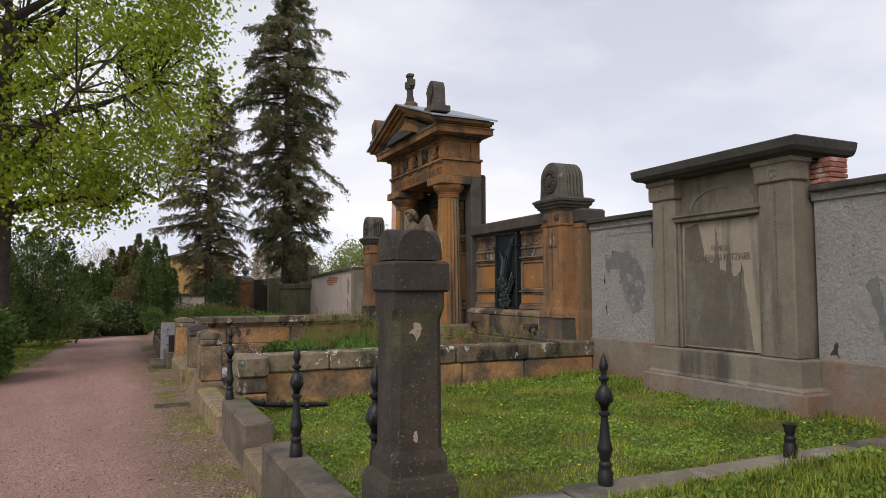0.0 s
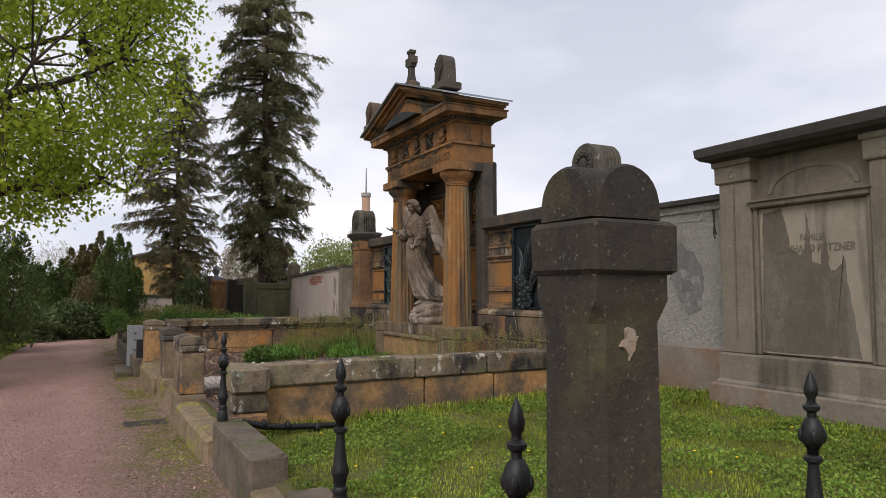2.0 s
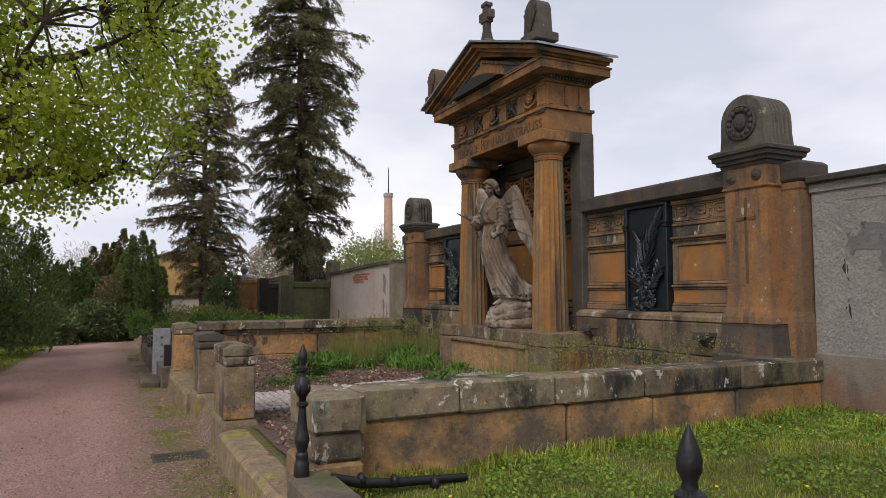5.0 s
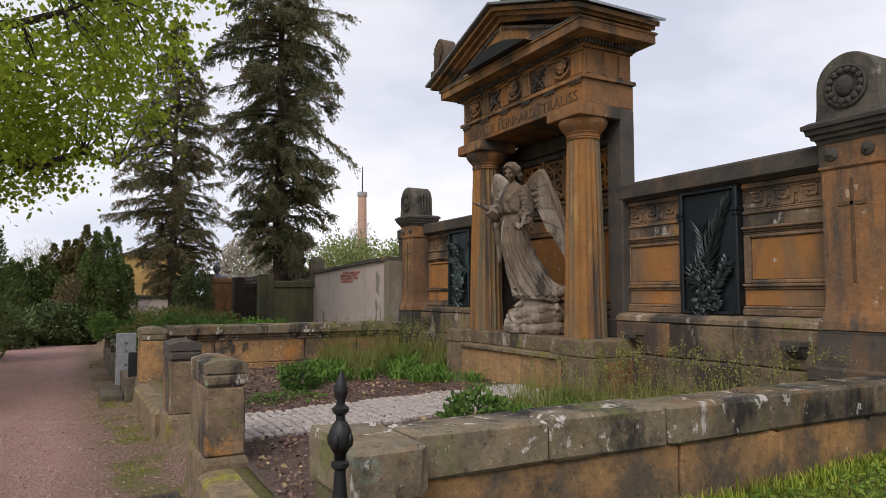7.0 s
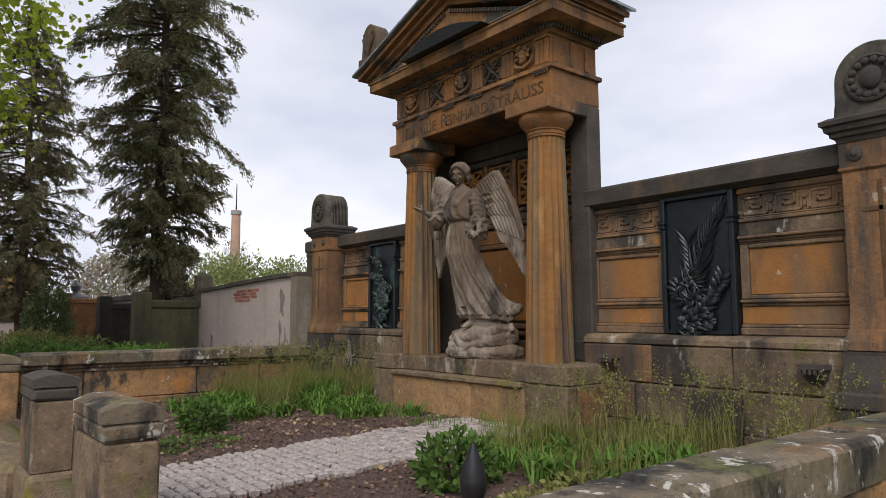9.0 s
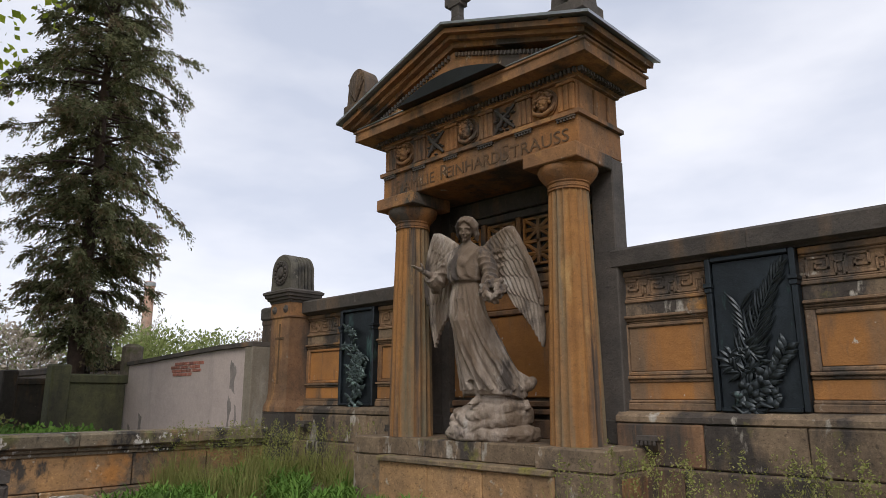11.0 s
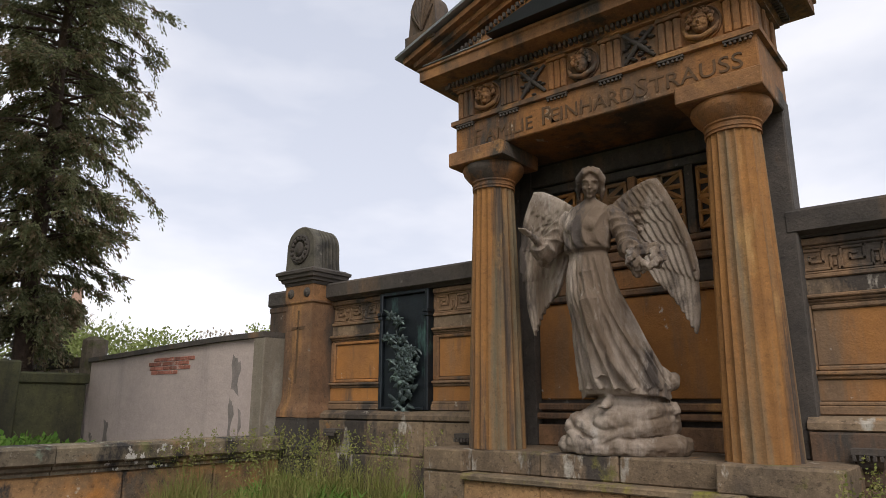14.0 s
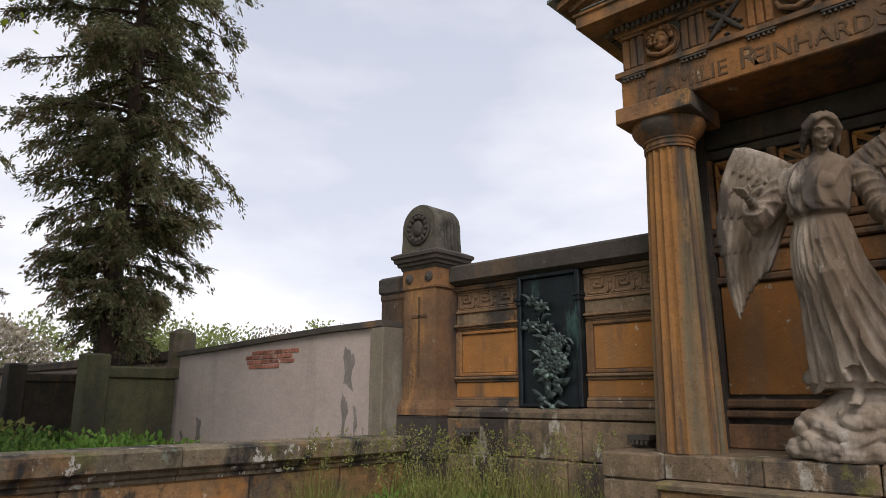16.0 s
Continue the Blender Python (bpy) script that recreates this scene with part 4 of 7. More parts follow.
# pediment
SL = 0.65 / 1.89
def gable(drop, y_in):
    return [(T - y_in, 4.60), (T + y_in, 4.60), (T, 4.60 + SL * y_in)]
part("tympanum", extrude_yz(bmesh.new(), gable(0, 1.60), 5.42, 6.25), M_OCHRE, temple)
# black triangle set just proud; its colour paints the recess's shade
part("tympanum_recess", extrude_yz(bmesh.new(), [(T - 0.62, 4.74), (T + 0.62, 4.74), (T, 4.74 + SL * 0.62)], 5.405, 5.425), M_CRUST, temple)
for k in (-1, 1):
    for lo, hi, xf, mat, nm in ((0.0, 0.05, 5.36, M_BROWN, "raking_fillet"), (0.05, 0.13, 5.15, M_OCHRE, "raking_corona"), (0.13, 0.18, 5.08, M_BROWN, "raking_cyma"), (0.18, 0.235, 5.0, M_OCHRE, "raking_edge")):
        e = 1.50 + (hi * 1.35 if nm != "raking_fillet" else 0)
        base = 4.60 + SL * 1.60 - SL * 1.60
        z_ap = 4.60 + SL * 1.50 + lo - 0.03
        t = hi - lo
        poly = [(T, z_ap), (T + k * e, z_ap - SL * e), (T + k * e, z_ap - SL * e + t), (T, z_ap + t)]
        if nm != "raking_fillet":
            zlow = 4.602
            poly = [(T, z_ap), (T + k * e, max(z_ap - SL * e, zlow)), (T + k * (e + 0.01), max(z_ap - SL * e + t, zlow + t)), (T, z_ap + t)]
        part(nm, extrude_yz(bmesh.new(), poly, xf, 6.27), mat, temple)
    part("raking_fascia", extrude_yz(bmesh.new(), [(T, 4.835), (T + k * 0.67, 4.604), (T + k * 1.40, 4.604), (T, 5.085)], 5.16, 5.45), M_OCHRE, temple, "broad ochre face of the gable")
    part("raking_bead", extrude_yz(bmesh.new(), [(T, 4.805), (T + k * 0.585, 4.604), (T + k * 0.665, 4.604), (T, 4.833)], 5.19, 5.45), M_BROWN, temple)
    g = bmesh.new()
    for i in range(26):
        y = T + k * (0.06 + 1.30 * i / 26)
        z = 4.60 + SL * 1.50 - SL * abs(y - T) - 0.03
        block(g, 5.125, 5.17, y - 0.013, y + 0.013, z - 0.055, z - 0.008, 0.003)
    for i in range(12):
        y = T + k * (0.03 + 0.55 * i / 12)
        z = 4.805 - SL * abs(y - T)
        block(g, 5.20, 5.26, y - 0.012, y + 0.012, z - 0.035, z + 0.004, 0.003)
    tagged(part("raking_dentil_row", g, M_CRUST, temple), kind="stuff")
    # zinc roof sheet
    za = 5.345
    ye = 1.885
    poly = [(T, za), (T + k * ye, za - SL * ye), (T + k * ye, za - SL * ye + 0.03), (T, za + 0.03)]
    part("roof_sheet", extrude_yz(bmesh.new(), poly, 4.94, 6.31), M_ZINC, temple, "zinc roof sheet")
# curved cover over the middle of the cornice
g = bmesh.new()
arc = [(T - 0.78 + 1.56 * i / 16, 4.61 + 0.17 * math.sin(math.pi * i / 16)) for i in range(17)]
extrude_yz(g, arc, 5.0, 5.46)
part("curved_cover", g, M_LEAD, temple, "curved black sheet-metal cover")
for k, (ya, yb) in enumerate(((T - 1.65, T - 0.78), (T + 0.78, T + 1.65))):
    part("flashing", block(bmesh.new(), 5.10, 5.40, ya, yb, 4.604, 4.618, 0.003), M_ZINC, temple, "zinc flashing strip")
# crowning ornaments
g = bmesh.new()
steps(g, 5.18, 5.42, T - 0.06, T + 0.20, ((0.0, 5.33), (0.0, 5.42), (-0.05, 5.46), (-0.075, 5.62)))
block(g, 5.25, 5.35, T + 0.01, T + 0.13, 5.60, 6.05, 0.008)
block(g, 5.24, 5.36, T - 0.09, T + 0.23, 5.78, 5.92, 0.008)
block(g, 5.235, 5.365, T - 0.015, T + 0.155, 6.0, 6.06, 0.006)
block(g, 5.235, 5.365, T - 0.03, T + 0.17, 5.735, 5.80, 0.006)
part("gable_cross", g, M_CRUST, temple, "small blackened stone cross")
for k in (-1, 1):
    yc = T + k * 1.60
    g = bmesh.new()
    zb = 4.87
    block(g, 4.99, 5.36, yc - 0.20, yc + 0.20, zb - 0.06, zb + 0.06, 0.01)
    pts = [(yc + 0.19, zb + 0.06), (yc + 0.175, zb + 0.2)] + [(yc + 0.165 * math.cos(a), zb + 0.34 + 0.2 * math.sin(a)) for a in [math.pi * i / 12 for i in range(13)]] + [(yc - 0.175, zb + 0.2), (yc - 0.19, zb + 0.06)]
    extrude_yz(g, pts, 5.04, 5.26)
    orn = part("corner_ornament", g, M_CRUST, temple, "blackened palmette stone")
    for i in range(7):
        g = bmesh.new()
        a = math.pi * (0.1 + 0.8 * i / 6)
        tube(g, [(5.03, yc, zb + 0.1), (5.015, yc + 0.08 * math.cos(a), zb + 0.2 + 0.1 * math.sin(a)), (5.03, yc + 0.13 * math.cos(a), zb + 0.3 + 0.17 * math.sin(a))], [0.012, 0.022, 0.028], 6)
        part("palmette_leaf", g, M_CRUST, orn)
# back of the niche: black stone at the back, ceiling, sides and top mouldings
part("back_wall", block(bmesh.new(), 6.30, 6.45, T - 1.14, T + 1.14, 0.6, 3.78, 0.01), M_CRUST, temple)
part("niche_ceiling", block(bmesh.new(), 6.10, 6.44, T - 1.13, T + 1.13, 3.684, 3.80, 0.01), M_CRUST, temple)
for k in (-1, 1):
    cy = T + 1.30 * k
    part("anta", block(bmesh.new(), 5.96, 6.185, cy - 0.13 + 0.02 * k, cy + 0.13 + 0.02 * k, 0.85, 3.68, 0.012), M_CRUST, temple, "black side pilaster")
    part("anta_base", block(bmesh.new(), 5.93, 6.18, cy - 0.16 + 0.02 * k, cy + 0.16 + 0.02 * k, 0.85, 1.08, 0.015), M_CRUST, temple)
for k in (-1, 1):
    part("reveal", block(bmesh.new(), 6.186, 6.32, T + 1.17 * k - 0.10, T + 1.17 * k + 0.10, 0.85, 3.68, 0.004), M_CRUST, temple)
part("niche_panel", block(bmesh.new(), 6.265, 6.31, T - 1.06, T + 1.06, 1.285, 2.215, 0.01), M_OCHRE_CLEAN, temple, "smooth ochre niche panel")
part("niche_band", block(bmesh.new(), 6.262, 6.31, T - 1.06, T + 1.06, 2.29, 2.49, 0.01), M_OCHRE, temple)
g = bmesh.new()
for x, z0, z1 in ((6.22, 0.85, 1.05), (6.20, 1.10, 1.16), (6.235, 1.18, 1.25), (6.235, 2.22, 2.285), (6.225, 2.495, 2.55), (6.24, 2.555, 2.66), (6.22, 2.665, 2.72), (6.235, 3.36, 3.45), (6.21, 3.46, 3.68)):
    g = block(bmesh.new(), x, 6.31, T - 1.10, T + 1.10, z0, z1, 0.014)
    part("niche_moulding", g, M_SOOTY if z0 < 3.3 else M_CRUST, temple)
for i in range(4):
    y0 = T - 1.06 + 0.546 * i
    g = bmesh.new()
    w, z0, z1 = 0.43, 2.76, 3.33
    cyy, cz = y0 + w / 2, 0.5 * (z0 + z1)
    for a, b, c, d in ((y0, y0 + w, z0, z0 + 0.03), (y0, y0 + w, z1 - 0.03, z1), (y0, y0 + 0.03, z0, z1), (y0 + w - 0.03, y0 + w, z0, z1), (cyy - 0.02, cyy + 0.02, z0, z1), (y0, y0 + w, cz - 0.02, cz + 0.02)):
        block(g, 6.235, 6.27, a, b, c, d, 0.003)
    for half in (-1, 1):
        ch_ = cz + half * 0.1425
        for ang in (0.0, 0.585, math.pi - 0.585):
            ln = 0.20 if ang == 0.0 else 0.245
            tube(g, [(6.250, cyy - ln * math.cos(ang), ch_ - ln * math.sin(ang)), (6.250, cyy + ln * math.cos(ang), ch_ + ln * math.sin(ang))], [0.024, 0.024], 4)
        blob(g, (6.25, cyy, ch_), (0.025, 0.06, 0.06), 10, 6)
    part("grille", g, M_OCHRE_CLEAN, temple, "pierced stone star grille")
    part("grille_backing", block(bmesh.new(), 6.285, 6.305, y0, y0 + w, z0, z1, 0.002), M_CRUST, temple)
for i in range(5):
    y0 = T - 1.06 + 0.546 * i - 0.075
    part("small_pilaster", block(bmesh.new(), 6.22, 6.31, y0 - 0.02, y0 + 0.055, 2.72, 3.36, 0.006), M_BROWN, temple)
# inscription
def word_parts(words, x, y, z):
    for body, size, w, dx in words:
        # raised letters, their shadowed cuts painted as a darker tone
        bm = letters(body, size, 0.004, facing(x, y - dx, z) @ Matrix.Diagonal((w, 1, 1, 1)))
        part("letters", bm, M_LETTER, arch_, "letters toned dark for the shade in their cuts")
word_parts((("F", 0.22, 1.0, -1.17), ("AMILIE", 0.185, 1.0, -0.80), ("R", 0.25, 1.0, -0.375), ("EINHARD", 0.19, 1.0, 0.06), ("S", 0.25, 1.0, 0.525), ("TRAUSS", 0.19, 1.12, 0.965)), 5.388, T, 3.735)

# ---- plastered boundary wall with the grey wall tomb ----
def ragged(bm, x, pts, seed, depth=0.006, wob=0.03):
    """A flat patch with an uneven outline through a few corner points (y, z)."""
    rr = random.Random(seed)
    out = []
    for (a, b), (c, d) in zip(pts, pts[1:] + pts[:1]):
        for s in (0, 0.25, 0.5, 0.75):
            out.append((a + (c - a) * s + rr.uniform(-wob, wob), b + (d - b) * s + rr.uniform(-wob, wob)))
    return extrude_yz(bm, out, x - depth, x + 0.01)


for nm, ya, yb in (("wall_east", 6.66, 8.28), ("wall_east_far", -9.0, 4.62)):
    w = thing(nm, (6.4, 0.5 * (ya + yb), 0.2), "rough white plaster wall with grey plinth and dark coping", "wall", kind="structure")
    part("plaster", block(bmesh.new(), 6.26, 6.60, ya, yb, 0.0, 2.47, 0.01), M_PLASTER, w)
    part("plinth", block(bmesh.new(), 6.225, 6.30, ya, yb, -0.05, 0.80, 0.012), M_RENDER, w)
    n = max(2, round((yb - ya) / 1.0))
    for i in range(n):
        a, b = ya + (yb - ya) * i / n, ya + (yb - ya) * (i + 1) / n
        part("coping_stone", block(bmesh.new(), 6.17, 6.68, a + 0.002, b - 0.002, 2.47, 2.54, 0.012, 0.003), M_DARKCAP, w)
    bm = bmesh.new()
    loft(bm, [[(x, ya, z), (x, yb, z), (6.27, yb, z), (6.27, ya, z)] for x, z in ((6.255, 2.38), (6.235, 2.385), (6.235, 2.47))])
    part("string_course", bm, M_PLASTER, w)
    if ya > 0:
        part("peeled_patch", ragged(bmesh.new(), 6.26, [(7.92, 1.98), (7.70, 2.06), (7.40, 2.0), (7.17, 1.82), (7.10, 1.55), (7.15, 1.25), (7.40, 1.18), (7.50, 1.45), (7.62, 1.62), (7.62, 1.78), (7.90, 1.75)], 4), M_PEEL, w, "bare grey rubble where plaster fell away")
        for i, pts in enumerate(([(7.97, 1.62), (7.94, 1.72), (7.92, 1.5)], [(6.98, 2.35), (6.95, 2.42), (6.92, 2.1), (6.95, 2.05)], [(7.95, 1.25), (7.92, 1.33), (7.90, 1.15)], [(6.85, 2.0), (6.80, 2.1), (6.78, 1.9)])):
            part("peeled_patch", ragged(bmesh.new(), 6.26, pts, 20 + i, 0.005, 0.012), M_DARKCAP, w)
        bm = bmesh.new()
        for y0, y1, z0, z1 in ((7.0, 7.95, 2.27, 2.285), (7.93, 7.945, 0.95, 2.27)):
            block(bm, 6.253, 6.27, y0, y1, z0, z1, 0.003)
        part("panel_line", bm, M_PLASTER, w)
    else:
        part("peeled_patch", ragged(bmesh.new(), 6.26, [(4.12, 1.55), (4.02, 1.62), (3.95, 1.35), (3.90, 0.95), (3.97, 1.02), (4.02, 1.3)], 7, 0.006, 0.025), M_PEEL, w)
        part("peeled_patch", ragged(bmesh.new(), 6.26, [(3.72, 1.55), (3.45, 1.62), (3.1, 1.5), (3.1, 1.2), (3.55, 1.25), (3.62, 1.42)], 8, 0.006, 0.03), M_PEEL, w)
        part("peeled_patch", ragged(bmesh.new(), 6.26, [(4.5, 0.85), (4.42, 0.98), (4.40, 0.84)], 9, 0.006, 0.015), M_DARKCAP, w)

tomb = thing("wall_tomb", (6.2, 5.65, 0.2), "grey stone wall tomb with pilasters, inscription panel and dark cornice", "tomb")
part("core", block(bmesh.new(), 6.10, 6.60, 4.66, 6.64, 0.0, 2.84, 0.01), M_TOMB, tomb)
part("lower_plinth", block(bmesh.new(), 5.85, 6.5, 4.46, 6.74, -0.05, 0.485, 0.015, 0.003), M_RENDER, tomb)
bm = bmesh.new()
steps(bm, 5.90, 6.4, 4.53, 6.68, ((0.0, 0.48), (0.0, 0.50), (-0.03, 0.53), (-0.03, 0.785), (-0.05, 0.80)))
part("upper_plinth", bm, M_TOMB, tomb)
for y0, y1 in ((6.26, 6.65), (4.65, 5.05)):
    p_ = part("pilaster", block(bmesh.new(), 5.99, 6.2, y0, y1, 0.80, 2.60, 0.012), M_TOMB, tomb)
    c = 0.5 * (y0 + y1)
    bm = bmesh.new()
    for i in range(44):
        z = 0.95 + 1.6 * i / 44
        block(bm, 5.982, 5.992, c - 0.012, c + 0.012, z, z + 0.025, 0.003)
    part("bead_strip", bm, M_LETTER_GREY, p_, "dark bead strip")
    part("capital", steps(bmesh.new(), 5.975, 6.2, y0 - 0.015, y1 + 0.015, ((0.0, 2.595), (0.012, 2.61), (0.012, 2.77), (0.035, 2.785), (0.035, 2.83))), M_TOMB, tomb)
    bm = bmesh.new()
    for k in range(5):
        blob(bm, (5.965, c + 0.04 * math.cos(1.257 * k), 2.69 + 0.04 * math.sin(1.257 * k)), (0.015, 0.028, 0.028), 8, 5)
    part("rosette", bm, M_TOMB, tomb)
ins = part("inscription_panel", block(bmesh.new(), 6.055, 6.12, 5.10, 6.21, 0.82, 2.29, 0.006), M_TOMB_PANEL, tomb, "pale panel with dark water streaks")
part("water_stain", ragged(bmesh.new(), 6.055, [(6.16, 2.24), (5.95, 2.27), (5.90, 2.0), (5.86, 1.86), (5.78, 1.80), (5.72, 1.84), (5.685, 2.2), (5.66, 1.95), (5.645, 1.72), (5.57, 1.70), (5.525, 2.08), (5.49, 1.82), (5.47, 1.62), (5.37, 1.68), (5.335, 1.78), (5.31, 1.55), (5.25, 1.1), (5.20, 0.84), (6.19, 0.84), (6.18, 1.5)], 12, 0.0015, 0.012), M_STAIN, ins, "dark water stain with streaked upper edge")
bm = bmesh.new()
for y0, y1, z0, z1 in ((5.055, 5.10, 0.80, 2.30), (6.21, 6.255, 0.80, 2.30)):
    part("panel_frame", block(bmesh.new(), 6.02, 6.12, y0, y1, z0, z1, 0.008), M_TOMB, tomb)
bm.free()
part("lintel", steps(bmesh.new(), 6.0, 6.2, 5.07, 6.24, ((0.0, 2.295), (0.02, 2.31), (0.02, 2.345), (0.045, 2.36), (0.045, 2.375), (0.0, 2.38))), M_TOMB, tomb)
bm = bmesh.new()
arc = [(5.655 + 0.47 * math.cos(a), 2.44 + 0.26 * math.sin(a)) for a in [math.pi * i / 16 for i in range(17)]]
inner = [(5.655 + 0.42 * math.cos(a), 2.44 + 0.215 * math.sin(a)) for a in [math.pi * i / 16 for i in range(17)]]
extrude_yz(bm, arc + inner[::-1], 6.088, 6.11)
part("arched_moulding", bm, M_TOMB, tomb)
bm = bmesh.new()
loft(bm, [[(x, y0, z), (x, y1, z), (6.72, y1, z), (6.72, y0, z)] for x, y0, y1, z in ((5.95, 4.60, 6.69, 2.825), (5.92, 4.57, 6.72, 2.85), (5.84, 4.49, 6.76, 2.86), (5.80, 4.46, 6.80, 2.90), (5.79, 4.44, 6.81, 2.985), (5.82, 4.46, 6.79, 3.0))])
part("cornice", bm, M_DARKCAP, tomb, "blackened projecting cornice")
for i in range(9):
    y, z = 4.50 + 0.10 * (i % 2), 2.56 + 0.052 * (i // 2)
    part("brick", block(bmesh.new(), 6.27 + 0.01 * (i % 3), 6.55, y - 0.06, y + 0.07, z, z + 0.046, 0.006, 0.004, i), M_BRICK, tomb)
for body, size, z, dx in (("FAMILIE", 0.092, 1.935, 0.0), ("BERNHARD PFITZNER", 0.105, 1.825, 0.0)):
    part("letters", letters(body, size, 0.003, facing(6.0515, 5.635, z) @ Matrix.Diagonal((0.80, 1.0, 1, 1))), M_LETTER_GREY, ins, "incised grey letters")


# ---- low walls, posts and kerbs ----
def cut(lo, hi, joints):
    e = [lo] + joints + [hi]
    return list(zip(e, e[1:]))


front = thing("low_wall", (3.8, 8.35, 0.1), "low ochre ashlar wall with lichen-spotted coping", "wall", "low grave walls")
for i, (a, b) in enumerate(cut(1.485, 6.24, [2.25, 3.08, 3.98, 5.1])):
    part("coping_stone", block(bmesh.new(), a + 0.004, b - 0.004, 8.18, 8.52, 0.525, 0.745 + 0.008 * (i % 2), 0.02, 0.007, i), M_COPING, front)
for i, (a, b) in enumerate(cut(1.485, 6.22, [3.2, 4.08, 5.05])):
    part("stone", block(bmesh.new(), a + 0.005, b - 0.005, 8.21 - 0.006 * (i % 2), 8.49, -0.1, 0.52, 0.018, 0.006, i), M_BLOCK, front)
part("end_stone", block(bmesh.new(), 1.13, 1.48, 8.03, 8.66, 0.50, 0.735, 0.022, 0.012, 3), M_COPING, front)
part("end_stone", block(bmesh.new(), 1.16, 1.48, 8.06, 8.64, 0.31, 0.495, 0.02, 0.006, 4), M_COPING, front)
part("end_stone", block(bmesh.new(), 1.12, 1.48, 8.04, 8.68, -0.15, 0.305, 0.02, 0.006, 5), M_BLOCK, front)

back = thing("low_wall", (3.5, 17.5, 0.0), "low ochre ashlar wall with moulded mossy coping", "wall", "low grave walls")
for i, (a, b) in enumerate(cut(1.42, 5.62, [3.05, 4.55])):
    bm = bmesh.new()
    loft(bm, [[(a + 0.004, y0, z), (b - 0.004, y0, z), (b - 0.004, 17.72, z), (a + 0.004, 17.72, z)] for y0, z in ((17.34, 0.60), (17.34, 0.63), (17.31, 0.65), (17.31, 0.68), (17.27, 0.695), (17.25, 0.71), (17.25, 0.835), (17.29, 0.86))])
    part("coping_stone", bm, M_COPING, back)
for i, (a, b) in enumerate(cut(1.42, 5.62, [2.2, 3.75, 4.75])):
    part("stone", block(bmesh.new(), a + 0.005, b - 0.005, 17.36, 17.66, 0.20, 0.597, 0.015, 0.005, i), M_BLOCK, back)
for i, (a, b) in enumerate(cut(1.42, 5.62, [2.7, 3.4, 4.4])):
    part("stone", block(bmesh.new(), a + 0.005, b - 0.005, 17.33, 17.68, -0.4, 0.195, 0.015, 0.005, i), M_BLOCK, back)


def post(x0, x1, y0, y1, zb, top, mat, label, cap=M_COPING):
    p = thing("gate_post", (0.5 * (x0 + x1), 0.5 * (y0 + y1), zb), label, "post", "gate posts")
    part("base", steps(bmesh.new(), x0, x1, y0, y1, ((0.025, zb), (0.025, zb + 0.34), (0.015, zb + 0.37), (0.0, zb + 0.39))), M_MOSSY, p)
    part("shaft", block(bmesh.new(), x0, x1, y0, y1, zb + 0.39, top - 0.21, 0.015, 0.004), mat, p)
    part("cap_band", block(bmesh.new(), x0 - 0.012, x1 + 0.012, y0 - 0.012, y1 + 0.012, top - 0.205, top - 0.105, 0.02, 0.006), cap, p)
    bm = bmesh.new()
    a, b, c, d = x0 - 0.012, x1 + 0.012, y0 - 0.012, y1 + 0.012
    m = 0.5 * (a + b)
    loft(bm, [[(a, y, top - 0.10), (b, y, top - 0.10), (b, y, top - 0.035), (m + 0.06, y, top), (m - 0.06, y, top), (a, y, top - 0.035)] for y in (c, c + 0.03, d - 0.03, d)])
    part("cap", bm, cap, p)
    return p


post(1.01, 1.31, 10.85, 11.58, -0.26, 0.87, M_PLINTH, "ochre sandstone gate post with lichened gabled cap")
post(1.02, 1.33, 13.22, 13.85, -0.30, 0.87, M_PLINTH, "ochre sandstone gate post with blackened gabled cap", M_CRUST)
p3 = post(1.02, 1.38, 16.95, 17.62, -0.38, 0.86, M_BLOCK, "ochre sandstone corner post with mossy cap")


def kerb(x0, x1, y0, y1, z0, z1, mat, label, seed=0, bev=0.02, wear=0.008):
    b = whole("kerb_stone", block(bmesh.new(), x0, x1, y0, y1, z0, z1, bev, wear, seed), mat, label, "kerb", "kerb stones")
    return b


for i, (a, b) in enumerate(cut(8.25, 10.78, [9.5])):
    kerb(0.94, 1.22, a + 0.005, b - 0.005, -0.4, 0.09 - 0.02 * i, M_MOSSY, "mossy ochre kerb stone beside the gravel path", i, 0.04, 0.012)
for i, (a, b) in enumerate(cut(13.93, 16.9, [15.4])):
    kerb(0.92, 1.30, a + 0.005, b - 0.005, -0.5, 0.03 - 0.03 * i, M_MOSSY, "mossy ochre kerb stone beside the gravel path", i + 4, 0.04, 0.012)
kerb(0.97, 1.24, 6.42, 8.02, -0.3, 0.288, M_GREYSTONE, "grey kerb slab carrying iron fence rods", 1)
kerb(0.96, 1.22, 5.47, 6.41, -0.3, 0.08, M_MOSSY, "low worn threshold stone in the kerb", 2)
kerb(0.97, 1.22, 3.215, 5.46, -0.3, 0.31, M_GREYSTONE, "grey kerb slab carrying iron fence rods", 3)
for i, (a, b) in enumerate(cut(1.41, 6.2, [2.35, 3.5, 4.9])):
    kerb(a + 0.004, b - 0.004, 3.20, 3.46, -0.1, 0.315 + 0.008 * i, M_TOMB, "pale grey kerb stone in the grass", i + 7)
kerb(0.95, 1.3, -6.0, 2.845, -0.2, 0.33, M_GREYSTONE, "grey kerb slab carrying iron fence rods", 5)
